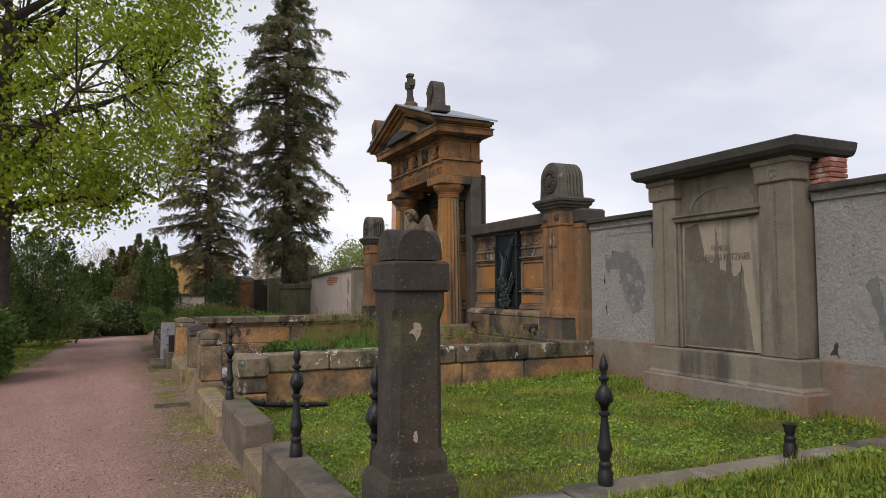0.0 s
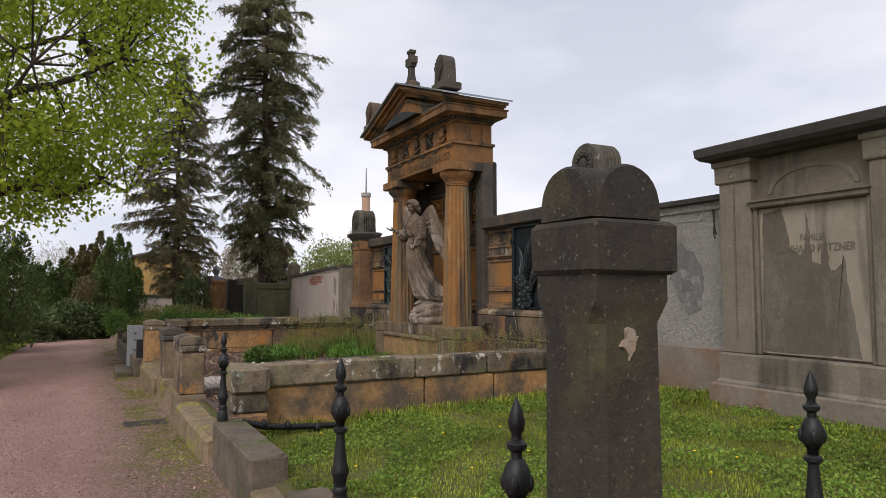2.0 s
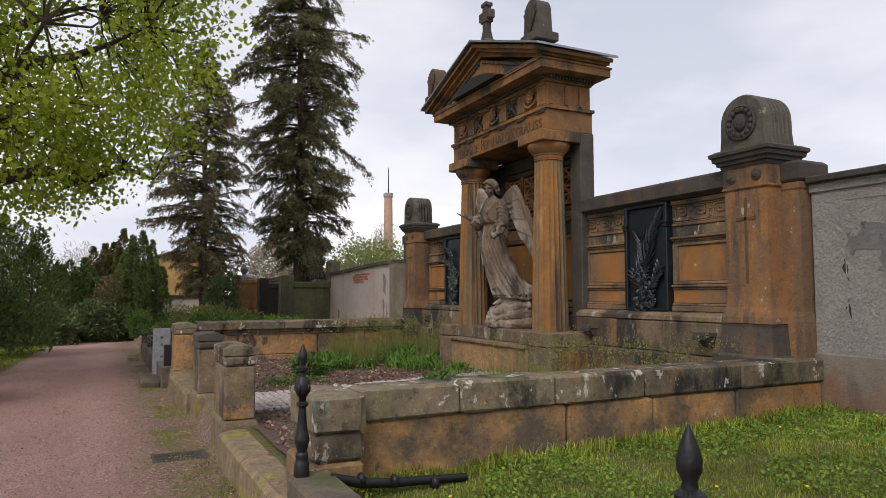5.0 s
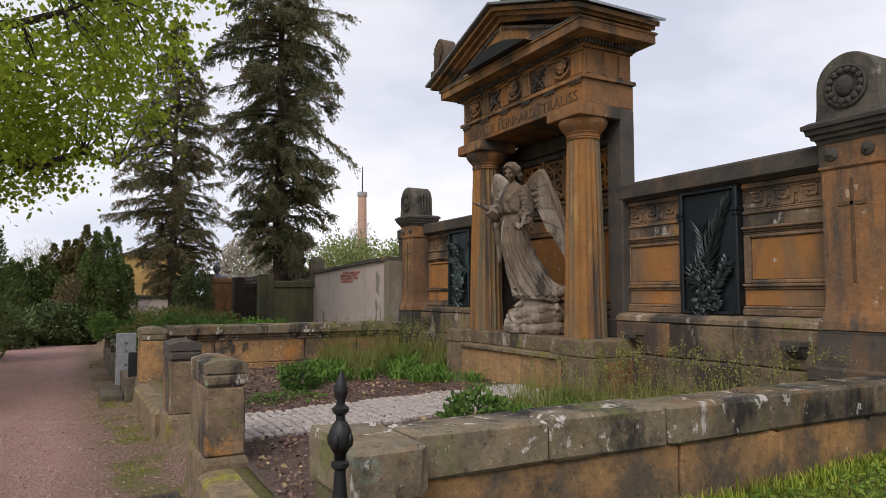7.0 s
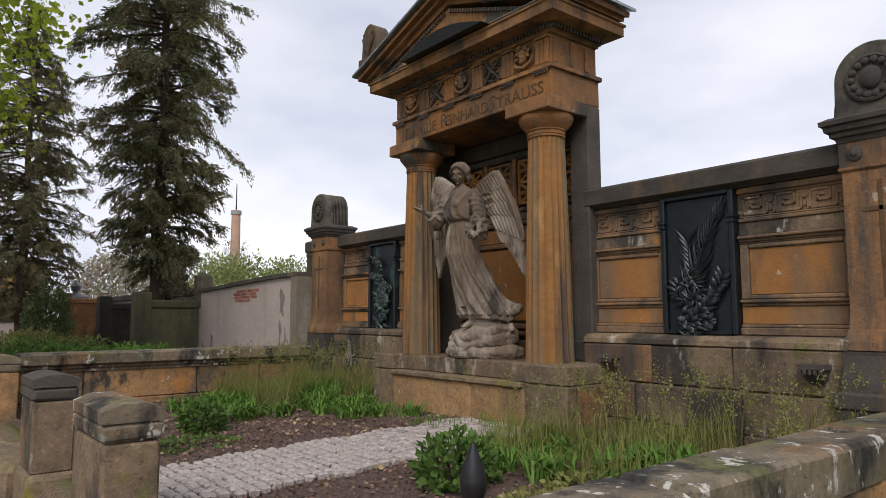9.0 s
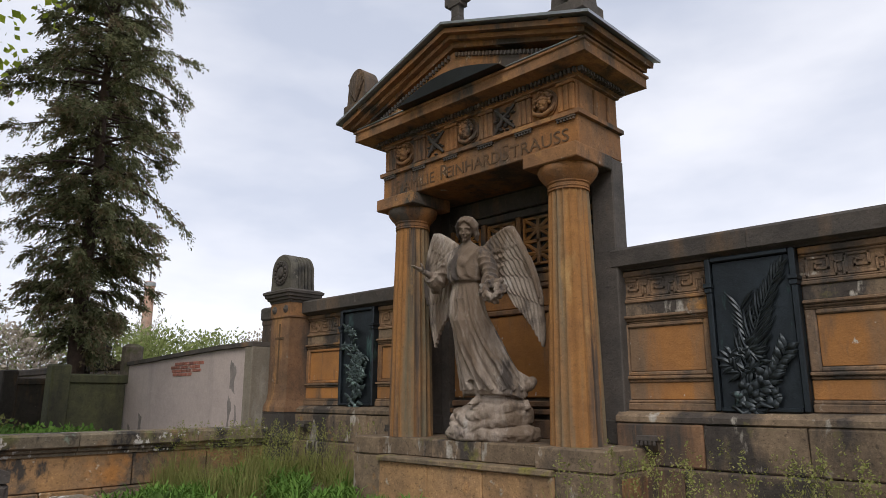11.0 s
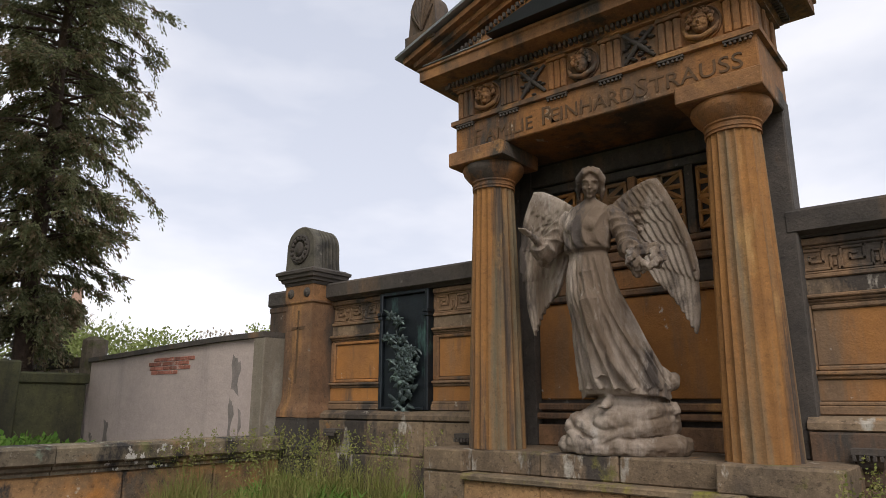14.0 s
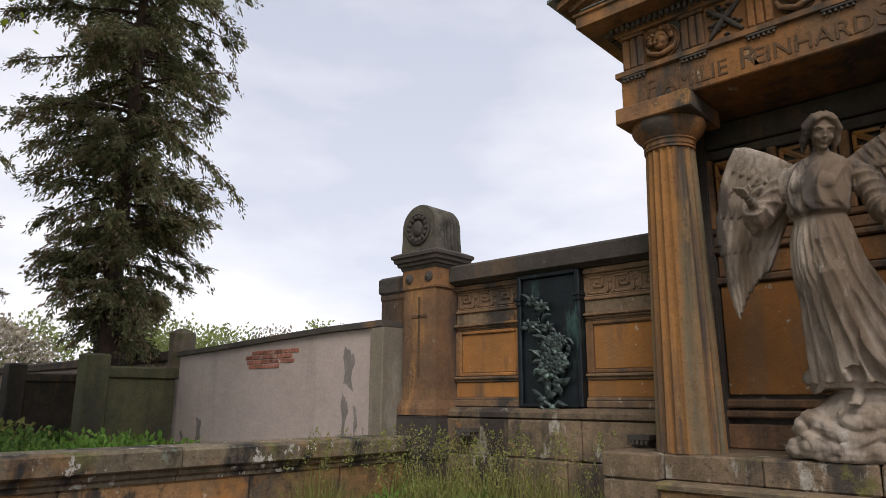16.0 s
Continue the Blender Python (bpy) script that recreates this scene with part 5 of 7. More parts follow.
# kerbs and steps of the next graves
for i, (a, b) in enumerate(cut(17.7, 27.0, [19.0, 20.6, 22.4, 24.5])):
    kerb(0.86, 1.16, a + 0.01, b - 0.01, -0.7, 0.02 - 0.022 * (a - 17.7), M_GREYSTONE, "grey kerb stone beside the gravel path", i + 12)
kerb(0.52, 0.86, 18.0, 19.4, -0.6, -0.29, M_GREYSTONE, "low stone step at the path edge", 21)

# dark pillar at the corner of the fence
pil = thing("stone_pillar", (1.22, 3.03, 0.3), "dark grey stone fence pillar with rounded cap", "pillar")
part("base", steps(bmesh.new(), 1.09, 1.35, 2.90, 3.16, ((0.045, 0.2), (0.045, 0.60), (0.03, 0.645), (0.0, 0.66))), M_PILLAR, pil)
bm = bmesh.new()
def octa(h, c, z):
    x, y = 1.22, 3.03
    return [(x - h, y - h + c, z), (x - h + c, y - h, z), (x + h - c, y - h, z), (x + h, y - h + c, z), (x + h, y + h - c, z), (x + h - c, y + h, z), (x - h + c, y + h, z), (x - h, y + h - c, z)]
loft(bm, [octa(0.138, 0.004, 0.655), octa(0.138, 0.004, 0.72), octa(0.126, 0.032, 0.77), octa(0.122, 0.032, 1.36), octa(0.128, 0.004, 1.42), octa(0.128, 0.004, 1.495)])
part("shaft", bm, M_PILLAR, pil)
part("cap", block(bmesh.new(), 1.078, 1.374, 2.885, 3.175, 1.49, 1.635, 0.012, 0.003), M_PILLAR, pil)
top = [(0.112 * math.cos(a), 0.148 * math.sin(a) ** 0.7) for a in [math.pi * i / 14 for i in range(15)]]
for turn in (False, True):
    bm = bmesh.new()
    rings = [[(u * (1 - q), v * (1 - q), along) for u, v in top] for along, q in ((-0.125, 0.05), (-0.113, 0.0), (0.113, 0.0), (0.125, 0.05))]
    loft(bm, [[(1.22 + (w if turn else u), 3.03 + (u if turn else w), (1.641 if turn else 1.64) + v) for u, v, w in ring] for ring in rings])
    bmesh.ops.recalc_face_normals(bm, faces=bm.faces[:])
    part("rounded_top", bm, M_PILLAR, pil, "", 35)
bm = bmesh.new()
ragged(bm, 0, [(-0.03, 0.0), (0.0, 0.055), (0.03, 0.02), (0.0, -0.03)], 3, 0.004, 0.008)
bmesh.ops.transform(bm, matrix=Matrix(((0, 1, 0, 1.206), (1, 0, 0, 2.906), (0, 0, 1, 1.30), (0, 0, 0, 1))), verts=bm.verts[:])
part("chip", bm, M_CHIP, pil, "pale chipped spot")
bm = bmesh.new()
ragged(bm, 0, [(-0.014, 0.0), (0.0, 0.026), (0.015, 0.0), (0.0, -0.022)], 5, 0.004, 0.005)
bmesh.ops.transform(bm, matrix=Matrix(((0, 1, 0, 1.20), (1, 0, 0, 2.902), (0, 0, 1, 0.83), (0, 0, 0, 1))), verts=bm.verts[:])
part("chip", bm, M_CHIP, pil, "pale chipped spot")

# iron fence rods
ROD = [(0.045, 0.0), (0.047, 0.02), (0.044, 0.085), (0.036, 0.10), (0.036, 0.115), (0.040, 0.13), (0.036, 0.145), (0.030, 0.15), (0.030, 0.165), (0.036, 0.175), (0.036, 0.19), (0.046, 0.215), (0.046, 0.232), (0.036, 0.26), (0.028, 0.33), (0.022, 0.40), (0.022, 0.415), (0.036, 0.428), (0.036, 0.442), (0.022, 0.452), (0.024, 0.475), (0.040, 0.50), (0.047, 0.53), (0.043, 0.565), (0.028, 0.595), (0.018, 0.605), (0.018, 0.625), (0.032, 0.637), (0.034, 0.652), (0.018, 0.665), (0.016, 0.68), (0.026, 0.70), (0.028, 0.725), (0.020, 0.755), (0.008, 0.785), (0.002, 0.80)]


def rod(x, y, z, upto=99):
    t = thing("fence_rod", (x, y, z), "black iron fence rod with bulbs and a pointed bud" if upto > 3 else "short broken black iron fence rod", "fence rod", "iron fence rods")
    pr = [(r_, z + h_) for r_, h_ in ROD[:upto]]
    part("shaft", lathe(bmesh.new(), x, y, pr if upto < 99 else pr[:22], 20), M_IRON, t, "", 40)
    if upto == 99:
        bm = lathe(bmesh.new(), x, y, pr[19:30], 20)
        for k in range(4):
            a = math.pi / 4 + k * math.pi / 2
            blob(bm, (x + 0.04 * math.cos(a), y + 0.04 * math.sin(a), z + 0.53), (0.016, 0.016, 0.03), 8, 6)
        part("bulb", bm, M_IRON, t, "", 40)
        part("bud", lathe(bmesh.new(), x, y, pr[28:], 16), M_IRON, t, "", 40)
    return t


for x, y, z in ((1.04, 7.93, 0.285), (1.11, 4.92, 0.305), (1.18, 3.40, 0.305), (2.635, 3.375, 0.315), (1.12, 0.6, 0.33), (1.12, -1.6, 0.33)):
    rod(x, y, z)
rod(4.20, 3.34, 0.33, 13)
# fallen rail on the grass
bm = bmesh.new()
tube(bm, [(1.20, 7.86, 0.28), (1.40, 7.88, 0.22), (1.62, 7.90, 0.19), (2.15, 7.92, 0.16)], [0.028, 0.034, 0.03, 0.026], 10)
for q in (1.40, 1.62, 1.9):
    blob(bm, (q, 7.88, 0.24 - 0.16 * (q - 1.4)), (0.03, 0.045, 0.045), 10, 7)
whole("fallen_rail", bm, M_IRON, "fallen black iron rail lying against the low wall", "rail", smooth=40)
# drain grate in the verge
dr = thing("drain_grate", (0.62, 11.2, -0.25), "rusty iron drain grate set in the verge", "drain")
for i in range(9):
    part("bar", block(bmesh.new(), 0.40, 0.86, 11.02 + 0.045 * i, 11.045 + 0.045 * i, -0.275, -0.238, 0.004), M_CRUST, dr)
bm = bmesh.new()
for a in (0.38, 0.86):
    block(bm, a, a + 0.03, 11.0, 11.44, -0.275, -0.236, 0.004)
part("frame", bm, M_CRUST, dr)

# ---- pale wall and old tombs beyond ----
pw = thing("wall_north_pale", (5.7, 20.0, 0.0), "pale pinkish rendered wall with dark coping and bare bricks", "wall", kind="structure")
part("render_face", loft(bmesh.new(), [[(5.52, y, -0.5), (5.85, y, -0.5), (5.85, y, z), (5.52, y, z)] for y, z in ((17.805, 2.046), (18.6, 2.038), (20.0, 1.988), (21.2, 1.938), (22.4, 1.898))]), M_PINKWALL, pw)
part("end_strip", block(bmesh.new(), 5.47, 5.86, 17.58, 17.80, -0.5, 2.05, 0.012), M_TOMB, pw)
bm = bmesh.new()
loft(bm, [[(5.46, y, z0), (5.90, y, z0), (5.90, y, z0 + 0.07), (5.46, y, z0 + 0.07)] for y, z0 in ((17.58, 2.05), (18.6, 2.04), (20.0, 1.99), (21.2, 1.94), (22.4, 1.90))])
part("coping", bm, M_CRUST, pw, "dark sagging coping")
for i in range(22):
    row, k = divmod(i, 6) if i < 18 else (3, i - 17)
    y, z = 19.22 + 0.185 * k + 0.09 * (row % 2) + 0.05 * row, 1.885 - 0.062 * row
    part("brick", block(bmesh.new(), 5.508, 5.55, y, y + 0.172, z - 0.052, z, 0.006, 0.004, i), M_BRICK, pw)
for y0, y1, z0, z1 in ((18.32, 18.12, 1.85, 1.35), (18.34, 18.22, 1.30, 0.75), (18.12, 18.04, 1.2, 0.6), (21.72, 21.58, 1.0, 0.4), (22.20, 22.12, 0.8, 0.35), (21.98, 21.92, 0.65, 0.3)):
    part("damp_stain", ragged(bmesh.new(), 5.52, [(y0, z0), (y1, z0 - 0.1), (y1 + 0.03, z1), (y0 - 0.03, z1 + 0.06)], int(y0 * 10), 0.002, 0.03), M_DAMP, pw)


def side_tomb(y, x0, x1, z, mat, label):
    t = thing("side_wall_tomb", (0.5 * (x0 + x1), y, -0.3), label, "tomb", "old side walls")
    part("slab", block(bmesh.new(), x0, x1, y, y + 0.28, -0.7, z - 0.18, 0.015, 0.004), mat, t)
    part("coping", steps(bmesh.new(), x0, x1, y, y + 0.28, ((0.0, z - 0.18), (0.04, z - 0.16), (0.04, z - 0.03), (0.0, z))), mat, t)
    part("end_block", block(bmesh.new(), x0 - 0.12, x0 + 0.22, y - 0.06, y + 0.34, -0.7, z + 0.17, 0.03, 0.006), mat, t)
    return t


side_tomb(22.45, 4.25, 5.5, 1.72, M_GREENSTONE, "algae-green sandstone side wall of an old grave")
side_tomb(27.2, 4.55, 5.9, 1.75, M_CRUST, "blackened sandstone side wall of an old grave")
side_tomb(33.0, 4.6, 5.9, 2.0, M_BROWN, "brown sandstone side wall of an old grave")
bw = thing("wall_north_old", (6.0, 26.0, 0.0), "old rendered boundary wall with dark coping", "wall", kind="structure")
part("render_face", block(bmesh.new(), 5.75, 6.05, 22.75, 40.0, -1.0, 1.85, 0.01), M_PINKWALL, bw)
part("coping", block(bmesh.new(), 5.65, 6.12, 22.75, 40.0, 1.85, 2.02, 0.03, 0.01), M_CRUST, bw)
part("scroll_block", block(bmesh.new(), 5.45, 5.80, 22.42, 22.74, 1.6, 2.35, 0.07, 0.01), M_GREYSTONE, bw)
mn = thing("dark_monument", (6.0, 25.6, 0.0), "tall black stone monument with stepped top", "monument", "old monuments")
part("body", steps(bmesh.new(), 5.55, 6.1, 25.3, 26.1, ((0.08, -0.5), (0.08, 0.6), (0.0, 0.7), (0.0, 2.3), (0.06, 2.34), (0.06, 2.46), (0.0, 2.5), (0.0, 2.95))), M_CRUST, mn)
mn = thing("dark_monument", (5.5, 35.0, 0.0), "small black polished monument with urn top", "monument", "old monuments")
part("body", steps(bmesh.new(), 5.0, 5.5, 34.6, 35.2, ((0.1, -0.9), (0.1, 0.2), (0.0, 0.3), (0.0, 1.9), (0.12, 1.98), (0.12, 2.1), (-0.1, 2.2))), M_SLATEBLUE, mn)
lathe_bm = lathe(bmesh.new(), 5.25, 34.9, [(0.12, 2.2), (0.08, 2.26), (0.16, 2.36), (0.18, 2.5), (0.1, 2.6), (0.03, 2.72)], 16)
part("urn", lathe_bm, M_SLATEBLUE, mn, "", 40)
hs = thing("headstone", (0.98, 17.95, -0.3), "black polished upright headstone by the path", "headstone", "headstones")
part("slab", block(bmesh.new(), 0.90, 1.06, 17.78, 17.92, -0.4, 0.42, 0.01), M_LEAD, hs)
hs = thing("headstone", (0.95, 19.4, -0.3), "pale grey upright headstone by the path", "headstone", "headstones")
part("slab", block(bmesh.new(), 0.78, 1.12, 19.3, 19.42, -0.4, 0.66, 0.012), M_WHITESTONE, hs)
bm = bmesh.new()
for z, w_ in ((0.45, 0.03), (0.30, 0.02), (0.05, 0.03)):
    block(bm, 0.95 - w_, 0.95 + w_, 19.296, 19.31, z, z + 0.05, 0.003)
part("writing", bm, M_LETTER_GREY, hs)
for i in range(5):
    y = 20.6 + 2.1 * i
    post(0.92, 1.18, y, y + 0.3, -0.55 - 0.03 * i, 0.25 - 0.02 * i, M_GREYSTONE, "small grey stone post of a grave by the path")
fw = thing("far_wall", (2.0, 46.0, -0.9), "far pale wall with dark coping", "wall", kind="structure")
part("face", block(bmesh.new(), 0.6, 9.0, 46.0, 46.3, -1.2, 1.15, 0.01), M_PINKWALL, fw)
part("coping", block(bmesh.new(), 0.6, 9.0, 45.9, 46.4, 1.15, 1.32, 0.02), M_CRUST, fw)
fb = thing("far_shed", (4.0, 62.0, -0.9), "far low ochre building behind the wall", "building")
part("wall", block(bmesh.new(), 3.2, 8.0, 60.0, 66.0, -1.2, 4.2, 0.02), M_YELLOWWASH, fb)
part("roof", steps(bmesh.new(), 3.2, 8.0, 60.0, 66.0, ((0.3, 4.2), (0.3, 4.35), (-2.5, 5.2))), M_CRUST, fb)
ch = thing("factory_chimney", (57.0, 150.0, 0.0), "far tall round brick factory chimney with a mast", "chimney")
part("shaft", lathe(bmesh.new(), 57.0, 150.0, [(1.25, -1.0), (0.95, 23.6), (1.1, 23.7), (1.1, 24.6), (0.95, 24.7)], 24), M_CHIMNEY, ch)
part("collar", lathe(bmesh.new(), 57.0, 150.0, [(1.14, 23.75), (1.14, 24.5)], 24), M_WHITESTONE, ch)
part("mast", tube(bmesh.new(), [(57.0, 150.0, 24.6), (57.0, 150.0, 30.6)], [0.16, 0.09], 6), M_IRON, ch)


# ---- angel statue ----
def spine(keys, z):
    """Values between the rows of keys, whose first column is a height."""
    cols = list(zip(*keys))
    return [float(np.interp(z, cols[0], c)) for c in cols[1:]]


def statue():
    bm = bmesh.new()
    rr = random.Random(5)
    # skirt: height, centre x, centre y, half depth, half width; it trails back and to one side
    skirt = ((1.34, 5.66, 12.93, 0.30, 0.37), (1.42, 5.62, 12.93, 0.28, 0.35), (1.55, 5.55, 12.935, 0.25, 0.315), (1.72, 5.47, 12.955, 0.215, 0.275), (1.90, 5.42, 12.985, 0.195, 0.245),
             (2.10, 5.375, 13.03, 0.180, 0.218), (2.30, 5.355, 13.05, 0.150, 0.195), (2.42, 5.35, 13.05, 0.122, 0.172), (2.48, 5.345, 13.05, 0.110, 0.160))
    rings = []
    for i in range(45):
        z = 1.34 + 1.14 * i / 44
        cx, cy, hx, hy = spine(skirt, z)
        low = (1 - i / 44) ** 5
        rings.append([(cx + hx * math.cos(t), cy + hy * math.sin(t), z + low * (0.12 * math.exp(-((t - 3.1) / 0.5) ** 2) - 0.045 + 0.03 * math.sin(5 * t))) for t in [2 * math.pi * k / 80 for k in range(80)]])
    loft(bm, rings)
    # bodice gathered over the belt
    bodice = ((2.46, 5.345, 13.05, 0.112, 0.162), (2.485, 5.335, 13.05, 0.150, 0.188), (2.53, 5.325, 13.045, 0.165, 0.202), (2.63, 5.32, 13.035, 0.165, 0.206), (2.74, 5.325, 13.03, 0.145, 0.208),
              (2.81, 5.33, 13.025, 0.120, 0.200), (2.85, 5.325, 13.02, 0.095, 0.165), (2.885, 5.315, 13.0, 0.068, 0.095), (2.905, 5.305, 12.985, 0.052, 0.055))
    loft(bm, [[(cx + hx * math.cos(t), cy + hy * math.sin(t), z) for t in [2 * math.pi * k / 72 for k in range(72)]] for z, cx, cy, hx, hy in bodice])
    tube(bm, [(5.31, 12.99, 2.86), (5.285, 12.98, 2.93), (5.255, 12.965, 3.0)], [0.056, 0.047, 0.047], 16)
    for k in (-1, 1):
        blob(bm, (5.205, 13.035 + 0.075 * k, 2.665), (0.055, 0.068, 0.075), 14, 10)
    # leg pressed through the cloth, bare foot
    tube(bm, [(5.27, 13.02, 2.28), (5.215, 12.985, 2.05), (5.235, 12.97, 1.86), (5.31, 12.965, 1.62), (5.36, 12.965, 1.46)], [0.085, 0.098, 0.088, 0.082, 0.072], 16)
    tube(bm, [(5.42, 12.967, 1.50), (5.44, 12.966, 1.38), (5.455, 12.966, 1.28)], [0.048, 0.036, 0.038], 12)
    tube(bm, [(5.475, 12.966, 1.25), (5.415, 12.968, 1.262), (5.36, 12.970, 1.238), (5.325, 12.972, 1.226)], [0.036, 0.040, 0.034, 0.022], 12)
    for k in range(5):
        blob(bm, (5.312 + 0.004 * abs(k - 1), 12.942 + 0.0155 * k, 1.222), (0.022, 0.009, 0.012), 7, 5)
    # folds that fall from the hip and sweep to the trailing side
    for k in range(11):
        t = -1.9 + 0.36 * k
        pts = []
        for q in (0.0, 0.25, 0.5, 0.75, 1.0):
            z = 2.40 - (2.40 - 1.36) * q
            cx, cy, hx, hy = spine(skirt, z)
            a = t - 0.42 * q * q
            pts.append((cx - hx * math.cos(a), cy + hy * math.sin(a), z))
        tube(bm, pts, [0.006, 0.014, 0.020, 0.026, 0.030], 8)
    # hem rolled up by the wind
    tube(bm, [(5.40, 12.86, 1.45), (5.47, 12.80, 1.385), (5.58, 12.73, 1.375), (5.70, 12.65, 1.385), (5.82, 12.60, 1.42), (5.90, 12.61, 1.46)], [0.030, 0.048, 0.062, 0.072, 0.072, 0.050], 14)
    tube(bm, [(5.55, 12.74, 1.62), (5.64, 12.68, 1.52), (5.74, 12.64, 1.46), (5.84, 12.62, 1.44)], [0.05, 0.065, 0.070, 0.050], 12)
    tube(bm, [(5.40, 13.08, 1.44), (5.46, 13.17, 1.385), (5.58, 13.27, 1.375), (5.72, 13.33, 1.39), (5.80, 13.32, 1.45)], [0.028, 0.036, 0.042, 0.045, 0.03], 10)
    tube(bm, [(5.38, 12.90, 1.455), (5.36, 12.965, 1.475), (5.39, 13.03, 1.455)], [0.028, 0.030, 0.028], 8)
    # arm held out, wide sleeve, open hand
    tube(bm, [(5.33, 13.17, 2.795), (5.325, 13.27, 2.72), (5.32, 13.36, 2.60), (5.30, 13.425, 2.52)], [0.082, 0.088, 0.092, 0.095], 16)
    tube(bm, [(5.33, 13.43, 2.50), (5.25, 13.43, 2.535), (5.185, 13.42, 2.575)], [0.098, 0.094, 0.082], 16)
    for k in range(5):
        tube(bm, [(5.24 + 0.03 * k, 13.43, 2.50), (5.26 + 0.03 * k, 13.455 + 0.008 * k, 2.44 - 0.006 * k), (5.27 + 0.03 * k, 13.46, 2.40)], [0.04, 0.032, 0.012], 8)
    tube(bm, [(5.20, 13.42, 2.572), (5.12, 13.418, 2.600), (5.065, 13.42, 2.615)], [0.042, 0.032, 0.027], 12)
    blob(bm, (5.03, 13.425, 2.628), (0.042, 0.034, 0.026), 12, 8)
    for k in range(4):
        tube(bm, [(5.005, 13.405 + 0.016 * k, 2.632), (4.965, 13.402 + 0.020 * k, 2.640 + 0.004 * k), (4.935, 13.400 + 0.023 * k, 2.655 + 0.006 * k)], [0.013, 0.012, 0.008], 8)
    tube(bm, [(5.045, 13.40, 2.64), (5.02, 13.385, 2.67), (5.00, 13.385, 2.69)], [0.014, 0.012, 0.008], 8)
    # arm that carries the wreath
    tube(bm, [(5.345, 12.87, 2.79), (5.355, 12.775, 2.70), (5.35, 12.71, 2.58), (5.32, 12.675, 2.47)], [0.082, 0.088, 0.090, 0.090], 16)
    tube(bm, [(5.33, 12.68, 2.46), (5.25, 12.64, 2.43), (5.19, 12.605, 2.415)], [0.092, 0.082, 0.070], 16)
    for k in range(6):
        tube(bm, [(5.22 + 0.025 * k, 12.655, 2.43), (5.235 + 0.025 * k, 12.635, 2.32 - 0.008 * k), (5.26 + 0.02 * k, 12.63, 2.20 + 0.010 * abs(k - 3))], [0.042, 0.036, 0.012], 8)
    tube(bm, [(5.20, 12.61, 2.412), (5.14, 12.575, 2.392), (5.105, 12.55, 2.375)], [0.038, 0.030, 0.030], 12)
    for k in range(4):
        tube(bm, [(5.10, 12.555 - 0.014 * k, 2.385), (5.06, 12.54 - 0.014 * k, 2.375), (5.045, 12.53 - 0.012 * k, 2.345)], [0.014, 0.013, 0.010], 8)
    # wreath of roses
    nrm = Vector((-0.86, -0.05, 0.50)).normalized()
    e1 = Vector((0, 1, 0)) - nrm * nrm.y
    e1.normalize()
    e2 = nrm.cross(e1)
    ring = [Vector((5.065, 12.44, 2.305)) + 0.098 * (math.cos(a) * e1 + math.sin(a) * e2) for a in [2 * math.pi * k / 20 for k in range(21)]]
    tube(bm, [tuple(p) for p in ring], [0.026] * 21, 8)
    for p in ring[:-1]:
        for k in range(4):
            c = p + Vector((rr.uniform(-1, 1), rr.uniform(-1, 1), rr.uniform(-1, 1))) * 0.040
            blob(bm, tuple(c), (0.025, 0.025, 0.023), 8, 6)
            for j in range(4):
                a = 1.57 * j + rr.random()
                blob(bm, (c.x - 0.012, c.y + 0.018 * math.cos(a), c.z + 0.018 * math.sin(a)), (0.010, 0.012, 0.012), 6, 5)
    # head, bowed and turned
    old = set(bm.verts)
    blob(bm, (0.02, 0, 0.03), (0.100, 0.080, 0.096), 24, 16)
    blob(bm, (-0.028, 0, -0.015), (0.070, 0.062, 0.100), 24, 16)
    blob(bm, (-0.040, 0, -0.080), (0.044, 0.040, 0.038), 16, 10)
    tube(bm, [(-0.094, 0, 0.024), (-0.106, 0, -0.004), (-0.116, 0, -0.026), (-0.096, 0, -0.036)], [0.009, 0.010, 0.0135, 0.011], 8)
    blob(bm, (-0.094, 0, -0.056), (0.012, 0.022, 0.007), 10, 6)
    blob(bm, (-0.092, 0, -0.068), (0.012, 0.018, 0.007), 10, 6)
    blob(bm, (-0.080, 0, -0.098), (0.019, 0.021, 0.017), 10, 7)
    for k in (-1, 1):
        tube(bm, [(-0.094, 0.012 * k, 0.026), (-0.090, 0.036 * k, 0.034), (-0.070, 0.056 * k, 0.020)], [0.010, 0.011, 0.009], 8)
        blob(bm, (-0.076, 0.030 * k, 0.006), (0.014, 0.017, 0.009), 10, 6)
        blob(bm, (-0.066, 0.036 * k, -0.034), (0.030, 0.024, 0.026), 12, 8)
        for j in range(9):
            q = j / 8
            tube(bm, [(-0.070 + 0.10 * q, 0.006 * k, 0.106 + 0.025 * math.sin(2.6 * q)), (-0.072 + 0.09 * q, 0.052 * k, 0.085 + 0.024 * q), (-0.030 + 0.075 * q, (0.088 + 0.006 * (j % 2)) * k, 0.020 + 0.030 * q), (0.020 + 0.06 * q, (0.088 - 0.012 * q) * k, -0.055), (0.075 + 0.03 * q, 0.045 * k, -0.075 + 0.02 * q)], [0.015, 0.022, 0.025, 0.024, 0.013], 8)
        for j in range(4):
            tube(bm, [(-0.012 + 0.02 * j, 0.084 * k, 0.0), (0.005 + 0.022 * j, 0.098 * k, -0.055), (0.02 + 0.022 * j, 0.085 * k, -0.105 - 0.012 * j)], [0.018, 0.021, 0.009], 8)
    blob(bm, (0.105, 0, 0.0), (0.052, 0.060, 0.055), 14, 10)
    fresh = [v for v in bm.verts if v not in old]
